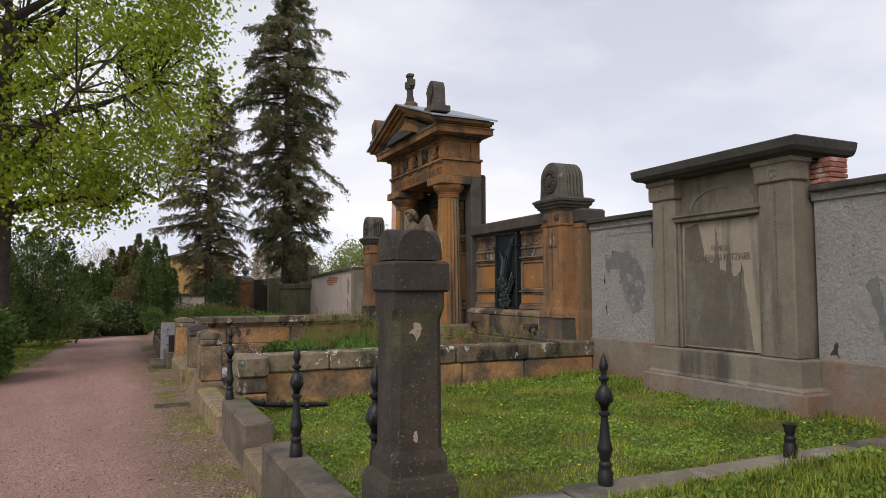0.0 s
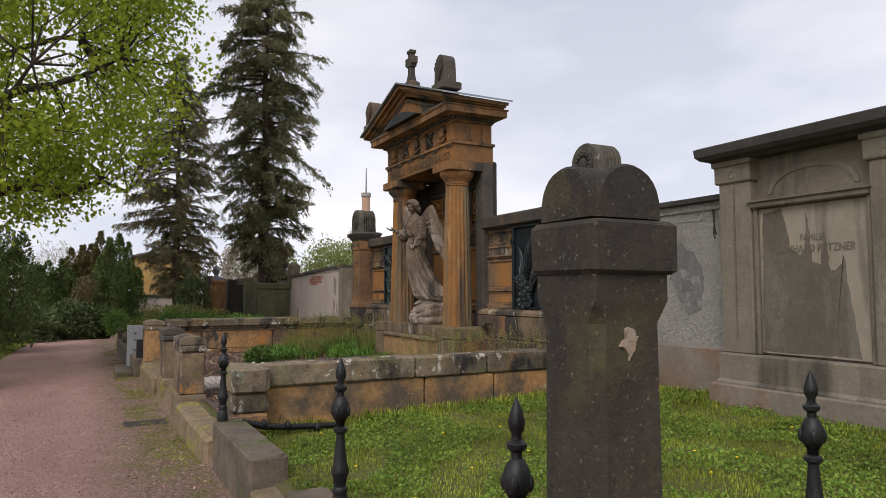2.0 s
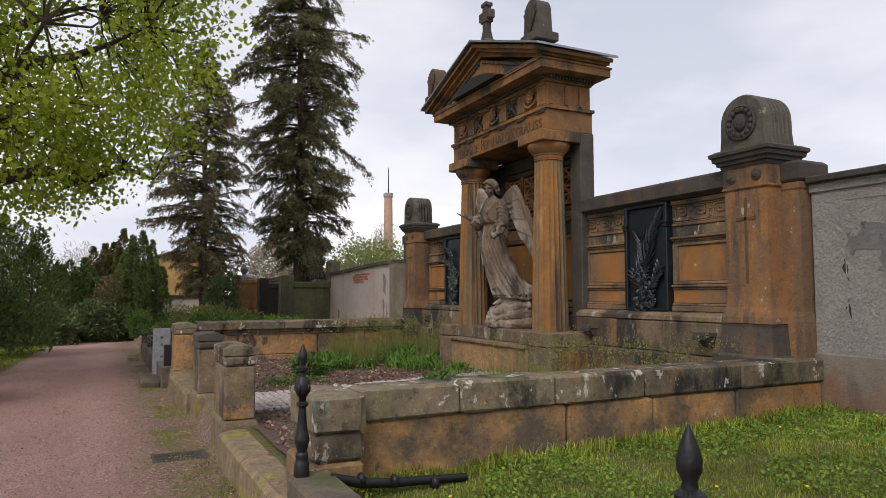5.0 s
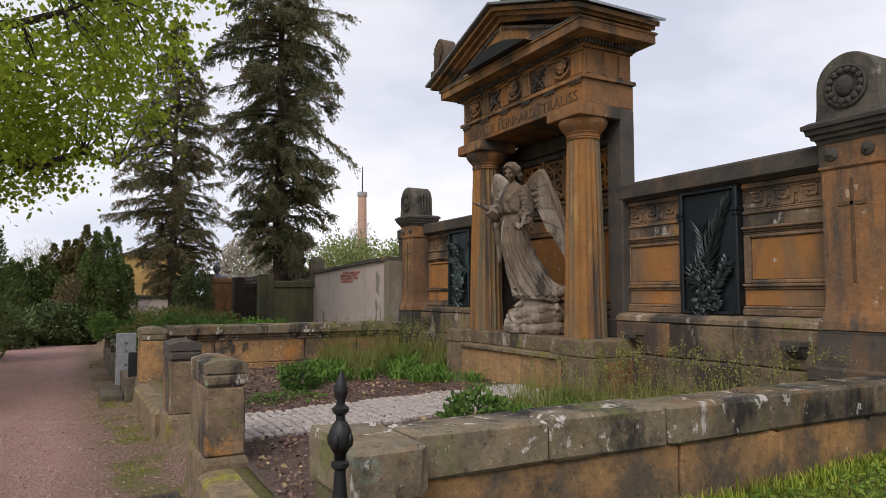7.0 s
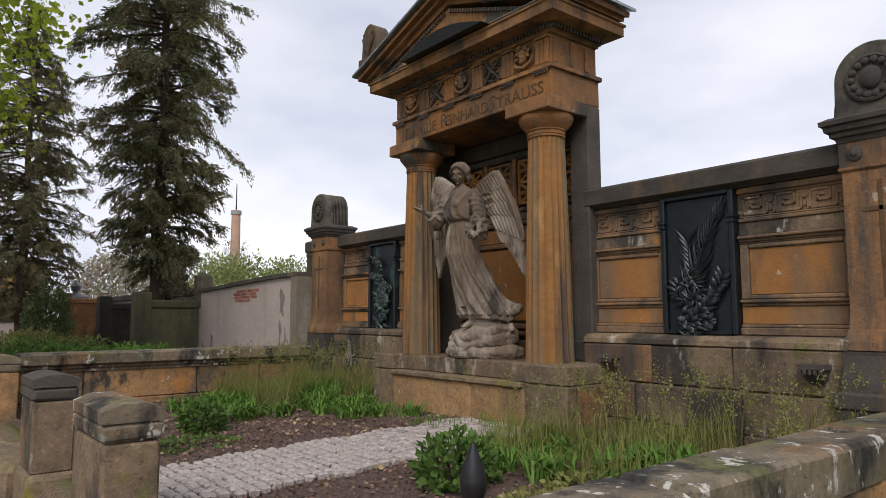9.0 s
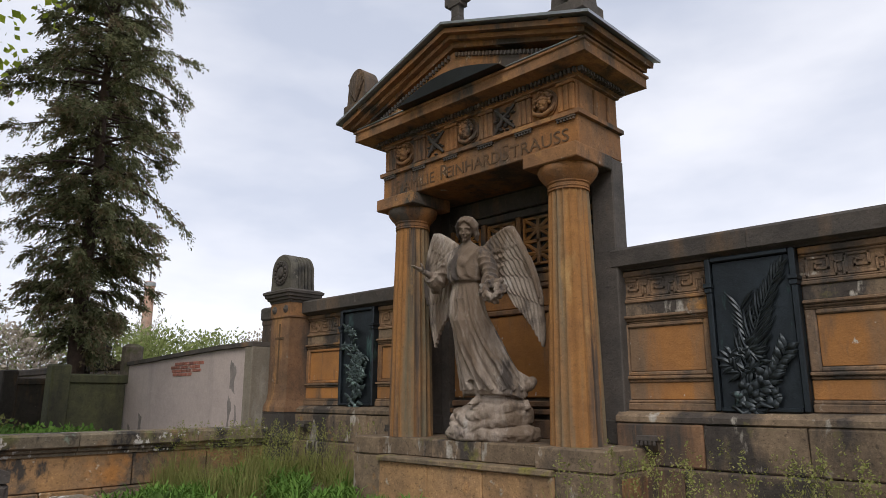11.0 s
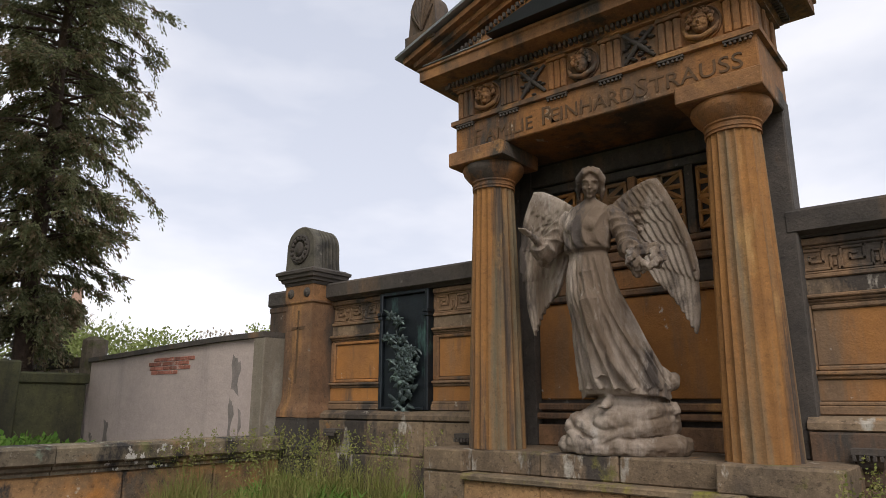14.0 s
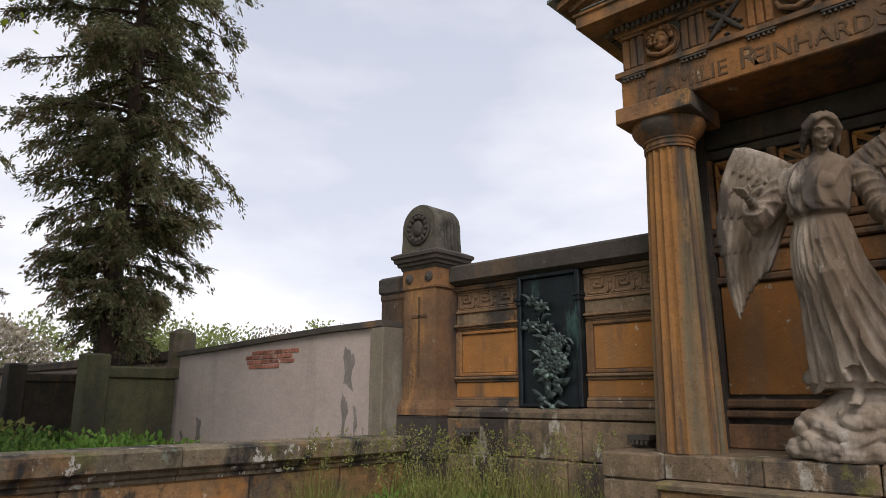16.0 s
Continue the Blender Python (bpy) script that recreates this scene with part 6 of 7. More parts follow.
    bmesh.ops.transform(bm, matrix=pose(5.262, 12.958, 3.035, 5, -20, 24) @ Matrix.Diagonal((1.06, 1.06, 1.04, 1)), verts=fresh)
    # rock like rolling cloud: a low tier and a mound
    for cx, cy, cz, sx, sy, sz in ((5.66, 12.95, 1.10, 0.28, 0.36, 0.21), (5.58, 13.22, 1.07, 0.17, 0.15, 0.13), (5.70, 12.68, 1.11, 0.20, 0.16, 0.15), (5.47, 12.97, 1.11, 0.145, 0.16, 0.105), (5.66, 12.95, 0.92, 0.28, 0.44, 0.10), (5.52, 13.33, 1.05, 0.10, 0.075, 0.09), (5.70, 12.90, 1.25, 0.26, 0.30, 0.12)):
        blob(bm, (cx, cy, cz), (sx, sy, sz), 24, 14)
    for pts, rad in ((((5.50, 13.42, 0.93), (5.42, 13.28, 0.93), (5.40, 13.10, 0.90), (5.44, 12.92, 0.92), (5.50, 12.74, 0.91), (5.66, 12.55, 0.92), (5.82, 12.49, 0.93)), (0.065, 0.080, 0.070, 0.085, 0.075, 0.085, 0.07)),
                     (((5.50, 13.32, 1.13), (5.42, 13.18, 1.06), (5.40, 13.02, 1.01), (5.45, 12.84, 1.03), (5.56, 12.66, 1.08)), (0.06, 0.065, 0.060, 0.065, 0.07)),
                     (((5.44, 13.10, 1.17), (5.40, 12.98, 1.12), (5.45, 12.80, 1.14), (5.56, 12.62, 1.19), (5.72, 12.54, 1.21)), (0.035, 0.05, 0.055, 0.06, 0.06)),
                     (((5.42, 13.30, 1.02), (5.37, 13.22, 0.95), (5.39, 13.10, 0.92), (5.38, 12.98, 0.99), (5.42, 12.86, 1.05)), (0.045, 0.05, 0.045, 0.05, 0.04))):
        tube(bm, pts, rad, 12)

    # wings: rows of overlapping feathers between an inner and an outer edge
    def wing(side, root, top, outer, tip, inner):
        root, top, outer, tip, inner = (Vector(p) for p in (root, top, outer, tip, inner))

        def bend(a, b, c, t):
            return a * ((1 - t) * (1 - 2 * t)) + b * (4 * t * (1 - t)) + c * (t * (2 * t - 1))

        def at(u, v):
            """u from the inner to the outer edge, v from the crest down to the tips."""
            far = bend(top + (outer - top) * 0.06, outer, tip, v)
            near = bend(root, 0.5 * (root + inner) + Vector((0, 0.02 * side, 0.02)), inner, v)
            crest = Vector((0, 0, 1)) * 0.05 * math.sin(math.pi * (0.10 + 0.75 * u)) * (1 - v) ** 2
            return near + (far - near) * u + crest

        for row, (v0, v1, n, lift) in enumerate(((0.30, 1.0, 8, 0.0), (0.24, 0.66, 8, 0.022), (0.14, 0.44, 8, 0.040), (0.04, 0.28, 8, 0.054), (-0.02, 0.15, 9, 0.066))):
            for i in range(n):
                u = (i + 0.5 * (row % 2)) / (n - 0.5)
                end = v1 - (0.20 * (1 - u) ** 1.5 if row == 0 else 0.05 * (1 - u))
                wd = 0.5 * (at(1, 0.5 * (v0 + end)) - at(0, 0.5 * (v0 + end))).length / n * (1.12 if row < 2 else 1.18)
                ribs = []
                for q, w in ((0.0, 0.75), (0.25, 0.95), (0.5, 1.0), (0.75, 1.0), (0.90, 0.80), (0.97, 0.50), (1.0, 0.15)):
                    c = at(min(u, 1.0), v0 + (end - v0) * q)
                    c.x -= lift + 0.010 * math.sin(math.pi * q)
                    h = wd * w
                    ribs.append([(c.x + 0.010, c.y + side * h, c.z), (c.x - 0.008, c.y + side * 0.3 * h, c.z), (c.x - 0.020, c.y - side * 0.75 * h, c.z), (c.x - 0.012, c.y - side * h, c.z), (c.x + 0.030, c.y - side * h, c.z), (c.x + 0.034, c.y + side * h, c.z)])
                loft(bm, ribs)
        edge = [at(q, 0.0) for q in [k / 10 for k in range(11)]] + [at(1.0, v) for v in (0.08, 0.18, 0.30, 0.44, 0.60)]
        tube(bm, [(p.x - 0.045, p.y, p.z) for p in edge], [0.040] * 8 + [0.042, 0.044, 0.042, 0.040, 0.036, 0.032, 0.026, 0.014], 12)
        for j in range(60):
            u, v = rr.uniform(0.1, 0.95), rr.uniform(0.0, 0.13)
            p = at(u, v)
            blob(bm, (p.x - 0.070, p.y, p.z - 0.01), (0.016, 0.022, 0.034), 7, 5)
    wing(1, (5.50, 13.16, 2.80), (5.455, 13.55, 3.10), (5.50, 13.775, 2.52), (5.55, 13.72, 1.82), (5.55, 13.55, 1.98))
    wing(-1, (5.47, 12.85, 2.80), (5.455, 12.49, 3.00), (5.59, 12.27, 2.38), (5.72, 12.33, 1.76), (5.62, 12.50, 2.02))
    bmesh.ops.recalc_face_normals(bm, faces=bm.faces[:])
    me = bpy.data.meshes.new("angel_shell")
    bm.to_mesh(me)
    bm.free()
    tmp = bpy.data.objects.new("angel_shell", me)
    scene.collection.objects.link(tmp)
    rm = tmp.modifiers.new("fuse", "REMESH")
    rm.mode, rm.voxel_size, rm.use_smooth_shade = "VOXEL", 0.0075, True
    sm = tmp.modifiers.new("soften", "SMOOTH")
    sm.factor, sm.iterations = 0.5, 1
    dg = bpy.context.evaluated_depsgraph_get()
    out = bpy.data.meshes.new_from_object(tmp.evaluated_get(dg))
    bpy.data.objects.remove(tmp)
    out.name = "angel_statue"
    out.materials.clear()
    out.materials.append(M_ANGEL)
    out.shade_smooth()
    nv = len(out.vertices)
    co, no = np.empty(nv * 3, np.float32), np.empty(nv * 3, np.float32)
    out.vertices.foreach_get("co", co)
    out.vertices.foreach_get("normal", no)
    co, no = co.reshape(-1, 3).astype(float), no.reshape(-1, 3)
    x, y, z = co[:, 0].copy(), co[:, 1].copy(), co[:, 2].copy()
    # cloth folds on the skirt: fine ridges that sweep from the hip to the trailing hem
    ks = np.array(skirt)
    cx, cy, hx, hy = (np.interp(z, ks[:, 0], ks[:, c]) for c in (1, 2, 3, 4))
    near = ((x - cx) / (hx + 0.09)) ** 2 + ((y - cy) / (hy + 0.07)) ** 2 < 1
    robe = np.clip((2.44 - z) / 0.08, 0, 1) * np.clip((z - 1.36) / 0.05, 0, 1) * near * (x < cx + 0.12)
    th = np.arctan2(y - cy, cx - x)
    fall = np.maximum(2.46 - z, 0)
    wave = 0.25 * np.sin(7 * z + 3 * th) + 0.15 * np.sin(13 * z - 5 * th)
    rid = 0.55 * (1 - np.abs(np.sin(4.2 * th + 1.9 * fall ** 1.4 + wave))) + 0.45 * (1 - np.abs(np.sin(9.5 * th + 3.1 * fall ** 1.4 + 1.1 + 1.6 * wave)))
    calm = 1 - 0.75 * np.exp(-(((th - 0.05) / 0.38) ** 2 + ((z - 1.98) / 0.22) ** 2))
    co += no * ((rid - 0.45) * (0.030 + 0.040 * np.clip(fall, 0, 1)) * robe * calm)[:, None]
    # gathers of the bodice and sleeves
    top = np.clip((z - 2.49) / 0.03, 0, 1) * np.clip((2.84 - z) / 0.06, 0, 1) * (x < 5.42) * (np.abs(y - 13.035) < 0.23)
    rid = 1 - np.abs(np.sin(30 * (y - 13.035) * (1 + 0.5 * (2.84 - z)) + 2.0 * np.sin(9 * z)))
    co += no * ((rid - 0.5) * 0.022 * top)[:, None]
    slv = (((np.abs(y - 13.40) < 0.14) & (z > 2.40) & (z < 2.80)) | ((np.abs(y - 12.70) < 0.11) & (z > 2.16) & (z < 2.76))) * (x < 5.46) * (x > 5.17)
    rid = 1 - np.abs(np.sin(42 * (z + 0.6 * x) + 9 * y))
    co += no * ((rid - 0.5) * 0.018 * slv)[:, None]
    # hewn unevenness of the rock
    rock = np.clip((1.30 - z) / 0.06, 0, 1) * ((np.abs(y - 12.966) > 0.065) | (z < 1.17))
    nz = np.array([noise.noise((a * 8, b * 8, c * 8)) + 0.5 * noise.noise((a * 21, b * 21, c * 21)) if r_ > 0 else 0.0 for (a, b, c), r_ in zip(co, rock)])
    co += no * (0.024 * nz * rock)[:, None]
    co[:, 2] = np.maximum(co[:, 2], 0.851)
    out.vertices.foreach_set("co", co.astype(np.float32).ravel())
    out.update()
    return tagged(new("angel_statue", out), "weathered grey stone angel with a rose wreath on a rock", "statue")


statue()


# ---- plants ----
rng = np.random.default_rng(7)


def unit(v):
    return v / np.maximum(np.linalg.norm(v, axis=1, keepdims=True), 1e-9)


def leaf_mesh(name, c, along, size, width, mat, bend=0.0):
    """One pointed leaf of two triangles pairs at each place c, lying along its direction."""
    n = len(c)
    side = unit(np.cross(along, unit(rng.normal(size=(n, 3)))))
    s = size[:, None]
    w = (size * width)[:, None]
    tip = c + along * s
    mid = c + along * s * 0.5
    mid[:, 2] += bend * size
    v = np.stack([c, mid + side * w, tip, mid - side * w], 1).reshape(-1, 3)
    me = bpy.data.meshes.new(name)
    me.vertices.add(4 * n)
    me.vertices.foreach_set("co", v.astype(np.float32).ravel())
    me.loops.add(4 * n)
    me.loops.foreach_set("vertex_index", np.arange(4 * n, dtype=np.int32))
    me.polygons.add(n)
    me.polygons.foreach_set("loop_start", np.arange(0, 4 * n, 4, dtype=np.int32))
    me.update(calc_edges=True)
    me.validate()
    me.materials.append(mat)
    return me


def blade_mesh(name, base, height, lean, width, mat):
    """Grass blades: a bent two-piece strip at each base."""
    n = len(base)
    a = rng.uniform(0, 2 * np.pi, n)
    d = np.stack([np.cos(a), np.sin(a), np.zeros(n)], 1)
    sd = np.stack([-np.sin(a), np.cos(a), np.zeros(n)], 1) * (width if np.ndim(width) == 0 else width[:, None])
    h = height[:, None]
    ln = lean[:, None] * h
    up = np.array([0, 0, 1.0])
    m = base + up * h * 0.55 + d * ln * 0.35
    t = base + up * h * np.sqrt(np.maximum(1 - np.minimum(lean, 0.95) ** 2, 0.1))[:, None] + d * ln
    v = np.stack([base - sd, base + sd, m + sd * 0.8, m - sd * 0.8, t], 1).reshape(-1, 3)
    idx = np.arange(n, dtype=np.int32)[:, None] * 5
    loops = (idx + np.array([0, 1, 2, 3, 3, 2, 4], dtype=np.int32)).ravel()
    me = bpy.data.meshes.new(name)
    me.vertices.add(5 * n)
    me.vertices.foreach_set("co", v.astype(np.float32).ravel())
    me.loops.add(7 * n)
    me.loops.foreach_set("vertex_index", loops.astype(np.int32))
    me.polygons.add(2 * n)
    starts = (np.arange(n, dtype=np.int32)[:, None] * 7 + np.array([0, 4], dtype=np.int32)).ravel()
    me.polygons.foreach_set("loop_start", starts)
    me.update(calc_edges=True)
    me.validate()
    me.materials.append(mat)
    return me


gz = np.vectorize(ground_z)


def patchy(x, y, scale, lo):
    f = np.array([noise.noise((a * scale, b * scale, 9.1)) for a, b in zip(x, y)])
    return f > lo


def grass(name, x0, x1, y0, y1, n, hmin, hmax, width, mat, label, lo=-9.0, scale=1.0, lift=0.0):
    x, y = rng.uniform(x0, x1, n), rng.uniform(y0, y1, n)
    if lo > -5:
        k = patchy(x, y, scale, lo)
        x, y = x[k], y[k]
    n = len(x)
    base = np.stack([x, y, gz(x, y) + lift - 0.005], 1)
    clump = np.array([0.75 + 0.5 * noise.noise((a * 3.1, b * 3.1, 2.0)) for a, b in zip(x, y)])
    h = rng.uniform(hmin, hmax, n) * clump
    return tagged(new(name, blade_mesh(name, base, h, rng.uniform(0.1, 0.8, n), width, mat)), label, "grass", kind="stuff")


grass("lawn_grass", 1.22, 6.22, 3.47, 8.19, 95000, 0.022, 0.058, 0.0030, M_GRASS, "short spring lawn grass inside the low walls")
grass("lawn_grass", 1.35, 6.22, 0.2, 3.19, 42000, 0.06, 0.14, 0.004, M_GRASS, "longer spring grass in front of the pale kerb")
grass("turf_grass", -7.0, -2.35, 8.0, 42.0, 26000, 0.05, 0.12, 0.010, M_GRASS, "turf beside the gravel path")
grass("verge_grass", 0.45, 0.93, 2.0, 30.0, 9000, 0.02, 0.07, 0.004, M_DRYGRASS, "sparse mossy grass at the path edge", 0.12, 1.3)
grass("verge_grass", 0.55, 0.94, 2.0, 20.0, 9000, 0.012, 0.035, 0.005, M_GRASS, "low mossy green growth along the kerb foot", 0.0, 0.9)
grass("kerb_foot_grass", 0.80, 0.95, 3.0, 5.6, 1100, 0.05, 0.15, 0.006, M_GRASS, "green weeds at the foot of the kerb", -0.1, 1.6)
grass("kerb_foot_grass", 0.80, 0.95, 1.5, 3.0, 700, 0.05, 0.13, 0.006, M_LILY, "green weeds at the foot of the kerb", -0.1, 1.6)
grass("wall_foot_grass", 1.3, 6.2, 7.98, 8.2, 1600, 0.08, 0.18, 0.005, M_GRASS, "longer grass at the foot of the low wall")
grass("wall_foot_grass", 5.5, 6.22, 3.5, 8.2, 2600, 0.08, 0.17, 0.005, M_GRASS, "longer grass at the foot of the plaster wall", 0.0, 1.7)
grass("tall_grass", 4.0, 5.80, 8.6, 11.3, 6000, 0.25, 0.68, 0.0035, M_DRYGRASS, "tall seeding grass before the monument", -0.1, 1.2)
grass("tall_grass", 4.5, 5.2, 11.3, 14.8, 1800, 0.10, 0.28, 0.004, M_LILY, "tall green grass before the temple step", -0.05, 1.4)
grass("tall_grass", 3.9, 5.75, 14.8, 17.3, 7500, 0.25, 0.72, 0.0035, M_DRYGRASS, "tall seeding grass before the monument", -0.1, 1.2)

# loose seed heads above the tall grass
for x0, x1, y0, y1, n, h in ((4.0, 5.8, 8.7, 11.3, 150, 0.62), (3.9, 5.75, 14.8, 17.3, 190, 0.66)):
    heads, ways = [], []
    for i in range(n):
        x, y = rng.uniform(x0, x1), rng.uniform(y0, y1)
        z = ground_z(x, y) + h * rng.uniform(0.6, 1.1)
        k = 26
        q = rng.random((k, 1))
        heads.append(np.array([x, y, z]) + rng.normal(size=(k, 3)) * np.array([0.035, 0.035, 0.0]) * (1.1 - q) + np.array([0, 0, 0.16]) * q)
        ways.append(unit(rng.normal(size=(k, 3)) + np.array([0, 0, 0.6])))
    c = np.concatenate(heads)
    tagged(new("grass_seed_heads", leaf_mesh("grass_seed_heads", c, np.concatenate(ways), rng.uniform(0.012, 0.03, len(c)), 0.28, M_DRYGRASS)), "loose yellowish grass seed heads before the monument", "grass", kind="stuff")

# clover and broad weeds in the lawns
for x0, x1, y0, y1, n, sz in ((1.25, 6.2, 3.5, 8.15, 42000, 0.022), (1.4, 6.2, 0.6, 3.15, 16000, 0.03)):
    x, y = rng.uniform(x0, x1, n), rng.uniform(y0, y1, n)
    k = patchy(x, y, 1.6, -0.12)
    x, y = x[k], y[k]
    n = len(x)
    c = np.stack([x, y, gz(x, y) + rng.uniform(0.02, 0.05, n)], 1)
    d = unit(np.stack([rng.normal(size=n), rng.normal(size=n), rng.normal(0.2, 0.4, n)], 1))
    tagged(new("lawn_weeds", leaf_mesh("lawn_weeds", c, d, rng.uniform(0.6, 1.5, n) * sz, 0.42, M_CLOVER)), "clover and broad-leaved weeds in the lawn", "weeds", kind="stuff")
# strap-leaved clumps in the bed
cl = []
for x0, x1, y0, y1, n, h in ((3.0, 4.6, 14.6, 16.4, 40, 0.28), (3.9, 5.1, 9.3, 11.4, 30, 0.26), (4.2, 5.0, 13.4, 14.8, 12, 0.24), (4.4, 5.6, 14.9, 17.1, 22, 0.34)):
    for i in range(n):
        cl.append((rng.uniform(x0, x1), rng.uniform(y0, y1), h))
pts = np.concatenate([np.stack([rng.normal(cx, 0.06, 42), rng.normal(cy, 0.06, 42), np.full(42, ground_z(cx, cy) + 0.03)], 1) for cx, cy, h in cl])
hh = np.concatenate([rng.uniform(0.55, 1.1, 42) * h for cx, cy, h in cl])
tagged(new("strap_leaf_plants", blade_mesh("strap_leaf_plants", pts, hh, rng.uniform(0.45, 1.15, len(pts)), 0.013, M_LILY)), "dense green strap-leaved perennials in the bed", "plants", kind="stuff")
# dandelions on the lawn
dn = 44
dx, dy = rng.uniform(1.3, 6.1, dn), np.concatenate([rng.uniform(3.5, 8.1, 32), rng.uniform(1.2, 3.1, 12)])
dz = gz(dx, dy) + rng.uniform(0.05, 0.09, dn)
bm = bmesh.new()
for a, b, c in zip(dx, dy, dz):
    blob(bm, (float(a), float(b), float(c)), (0.012, 0.012, 0.006), 7, 4)
tagged(new("dandelions", bake("dandelions", bm, M_YELLOW)), "yellow dandelion heads in the lawn", "flowers", kind="stuff")
# mulch chips and loose grit
n = 14000
x, y = rng.uniform(1.35, 5.6, n), rng.uniform(8.6, 17.25, n)
c = np.stack([x, y, gz(x, y) + 0.045], 1)
d = unit(np.stack([rng.normal(size=n), rng.normal(size=n), rng.normal(0, 0.35, n)], 1))
tagged(new("mulch_chips", leaf_mesh("mulch_chips", c, d, rng.uniform(0.015, 0.05, n), 0.3, M_MULCH)), "loose reddish brown bark mulch", "mulch", kind="stuff")
n = 42000
x, y = rng.uniform(-2.4, 0.94, n), 1.5 + 22 * rng.random(n) ** 1.4
c = np.stack([x, y, gz(x, y) + 0.006], 1)
d = unit(np.stack([rng.normal(size=n), rng.normal(size=n), rng.normal(0, 0.3, n)], 1))
tagged(new("loose_grit", leaf_mesh("loose_grit", c, d, rng.uniform(0.005, 0.021, n) * (1 + (rng.random(n) > 0.98)), 0.45, M_GRIT)), "loose gravel bits on the path", "gravel", kind="stuff")
n = 900
x, y = 0.95 - 0.8 * rng.random(n) ** 1.6, rng.uniform(2.0, 22.0, n)
c = np.stack([x, y, gz(x, y) + 0.012], 1)
d = unit(np.stack([rng.normal(size=n), rng.normal(size=n), rng.normal(0, 0.1, n)], 1))
tagged(new("verge_litter", leaf_mesh("verge_litter", c, d, rng.uniform(0.015, 0.10, n), 0.07, M_DEADLEAF)), "dry leaves and twigs along the path edge", "litter", kind="stuff")
# dead leaves and twigs on soil and verge
n = 1500
x, y = rng.uniform(1.4, 5.4, n), rng.uniform(8.8, 17.2, n)
c = np.stack([x, y, gz(x, y) + 0.05], 1)
d = unit(np.stack([rng.normal(size=n), rng.normal(size=n), rng.normal(0, 0.15, n)], 1))
tagged(new("dead_leaves", leaf_mesh("dead_leaves", c, d, rng.uniform(0.03, 0.07, n), 0.35, M_DEADLEAF)), "dry fallen leaves on the mulch", "leaves", kind="stuff")


def bush_points(cx, cy, z0, rx, ry, rz, n, seed, shell=0.55):
    g = np.random.default_rng(seed)
    v = unit(g.normal(size=(n, 3)))
    q = np.array([1 + 0.35 * noise.noise((a * 1.9 + seed, b * 1.9, c_ * 1.9)) + 0.18 * noise.noise((a * 5 + seed, b * 5, c_ * 5)) for a, b, c_ in v])
    rad = q * (shell + (1 - shell) * g.random(n) ** 0.6)
    p = v * rad[:, None] * np.array([rx, ry, rz]) + np.array([cx, cy, z0 + rz * 0.9])
    p[:, 2] = np.maximum(p[:, 2], z0 + 0.02)
    out = unit(v + 0.8 * g.normal(size=(n, 3)) + np.array([0, 0, 0.25]))
    return p, out


def shrub(name, cx, cy, z0, rx, ry, rz, n, size, mat, label, category="shrub", seed=1, width=0.3, group=""):
    s = thing(name, (cx, cy, z0), label, category, group)
    bm = bmesh.new()
    rr = random.Random(seed)
    for k in range(7):
        a = 6.28 * k / 7
        tube(bm, [(cx, cy, z0 - 0.05), (cx + 0.3 * rx * math.cos(a), cy + 0.3 * ry * math.sin(a), z0 + 0.8 * rz), (cx + 0.7 * rx * math.cos(a), cy + 0.7 * ry * math.sin(a), z0 + 1.5 * rz)], [0.04 * min(1, rz), 0.025 * min(1, rz), 0.008], 5)
    part("trunk", bm, M_BARK, s)
    p, o = bush_points(cx, cy, z0, rx, ry, rz, n, seed)
    ob = new("crown", leaf_mesh("crown", p, o, np.random.default_rng(seed).uniform(0.6, 1.2, n) * size, width, mat))
    adopt(ob, s)
    return s


shrub("peony_bush", 2.75, 14.3, 0.07, 0.24, 0.24, 0.18, 700, 0.08, M_BUSH, "dark green leafy perennial in the bed", "plant", 3)
shrub("peony_bush", 3.35, 10.75, 0.09, 0.30, 0.26, 0.20, 900, 0.08, M_BUSH, "bright green leafy perennial beside the cobbles", "plant", 4)
shrub("low_perennial", 2.4, 13.6, 0.07, 0.5, 0.3, 0.06, 500, 0.05, M_BUSH, "low creeping perennial on the mulch", "plant", 5)
shrub("low_perennial", 3.9, 9.9, 0.09, 0.45, 0.35, 0.09, 900, 0.05, M_DRYGRASS, "low yellowish perennial in the bed", "plant", 16)
shrub("low_perennial", 3.1, 9.7, 0.09, 0.4, 0.4, 0.1, 900, 0.05, M_DRYGRASS, "low yellowish perennial beside the cobbles", "plant", 6)
# plants of the graves further on
for i, (x, y, rx, ry, rz, n, mt) in enumerate(((2.3, 20.5, 1.3, 1.2, 0.55, 6000, M_BUSH), (3.6, 19.8, 1.1, 1.1, 0.50, 5000, M_LILY), (2.4, 23.5, 1.4, 1.5, 0.65, 6000, M_DRYGRASS), (4.2, 23.6, 0.9, 1.0, 0.5, 3500, M_BUSH), (1.9, 27.0, 1.0, 1.6, 0.52, 5000, M_BUSH), (4.7, 20.9, 0.7, 0.6, 0.38, 2600, M_BUSH))):
    shrub("rose_bush" if i % 2 == 0 else "leafy_shrub", x, y, ground_z(x, y) - 0.02, rx, ry, rz, n, 0.085, mt, "dense green shrub on a grave by the path" if mt is not M_DRYGRASS else "yellow-green twiggy shrub on a grave by the path", "shrub", 30 + i, group="grave shrubs")
shrub("dwarf_conifer", 3.3, 27.8, -0.55, 0.62, 0.62, 1.45, 7000, 0.10, M_IVY, "dense dark blue-green dwarf conifer on a grave", "conifer", 41, 0.25)
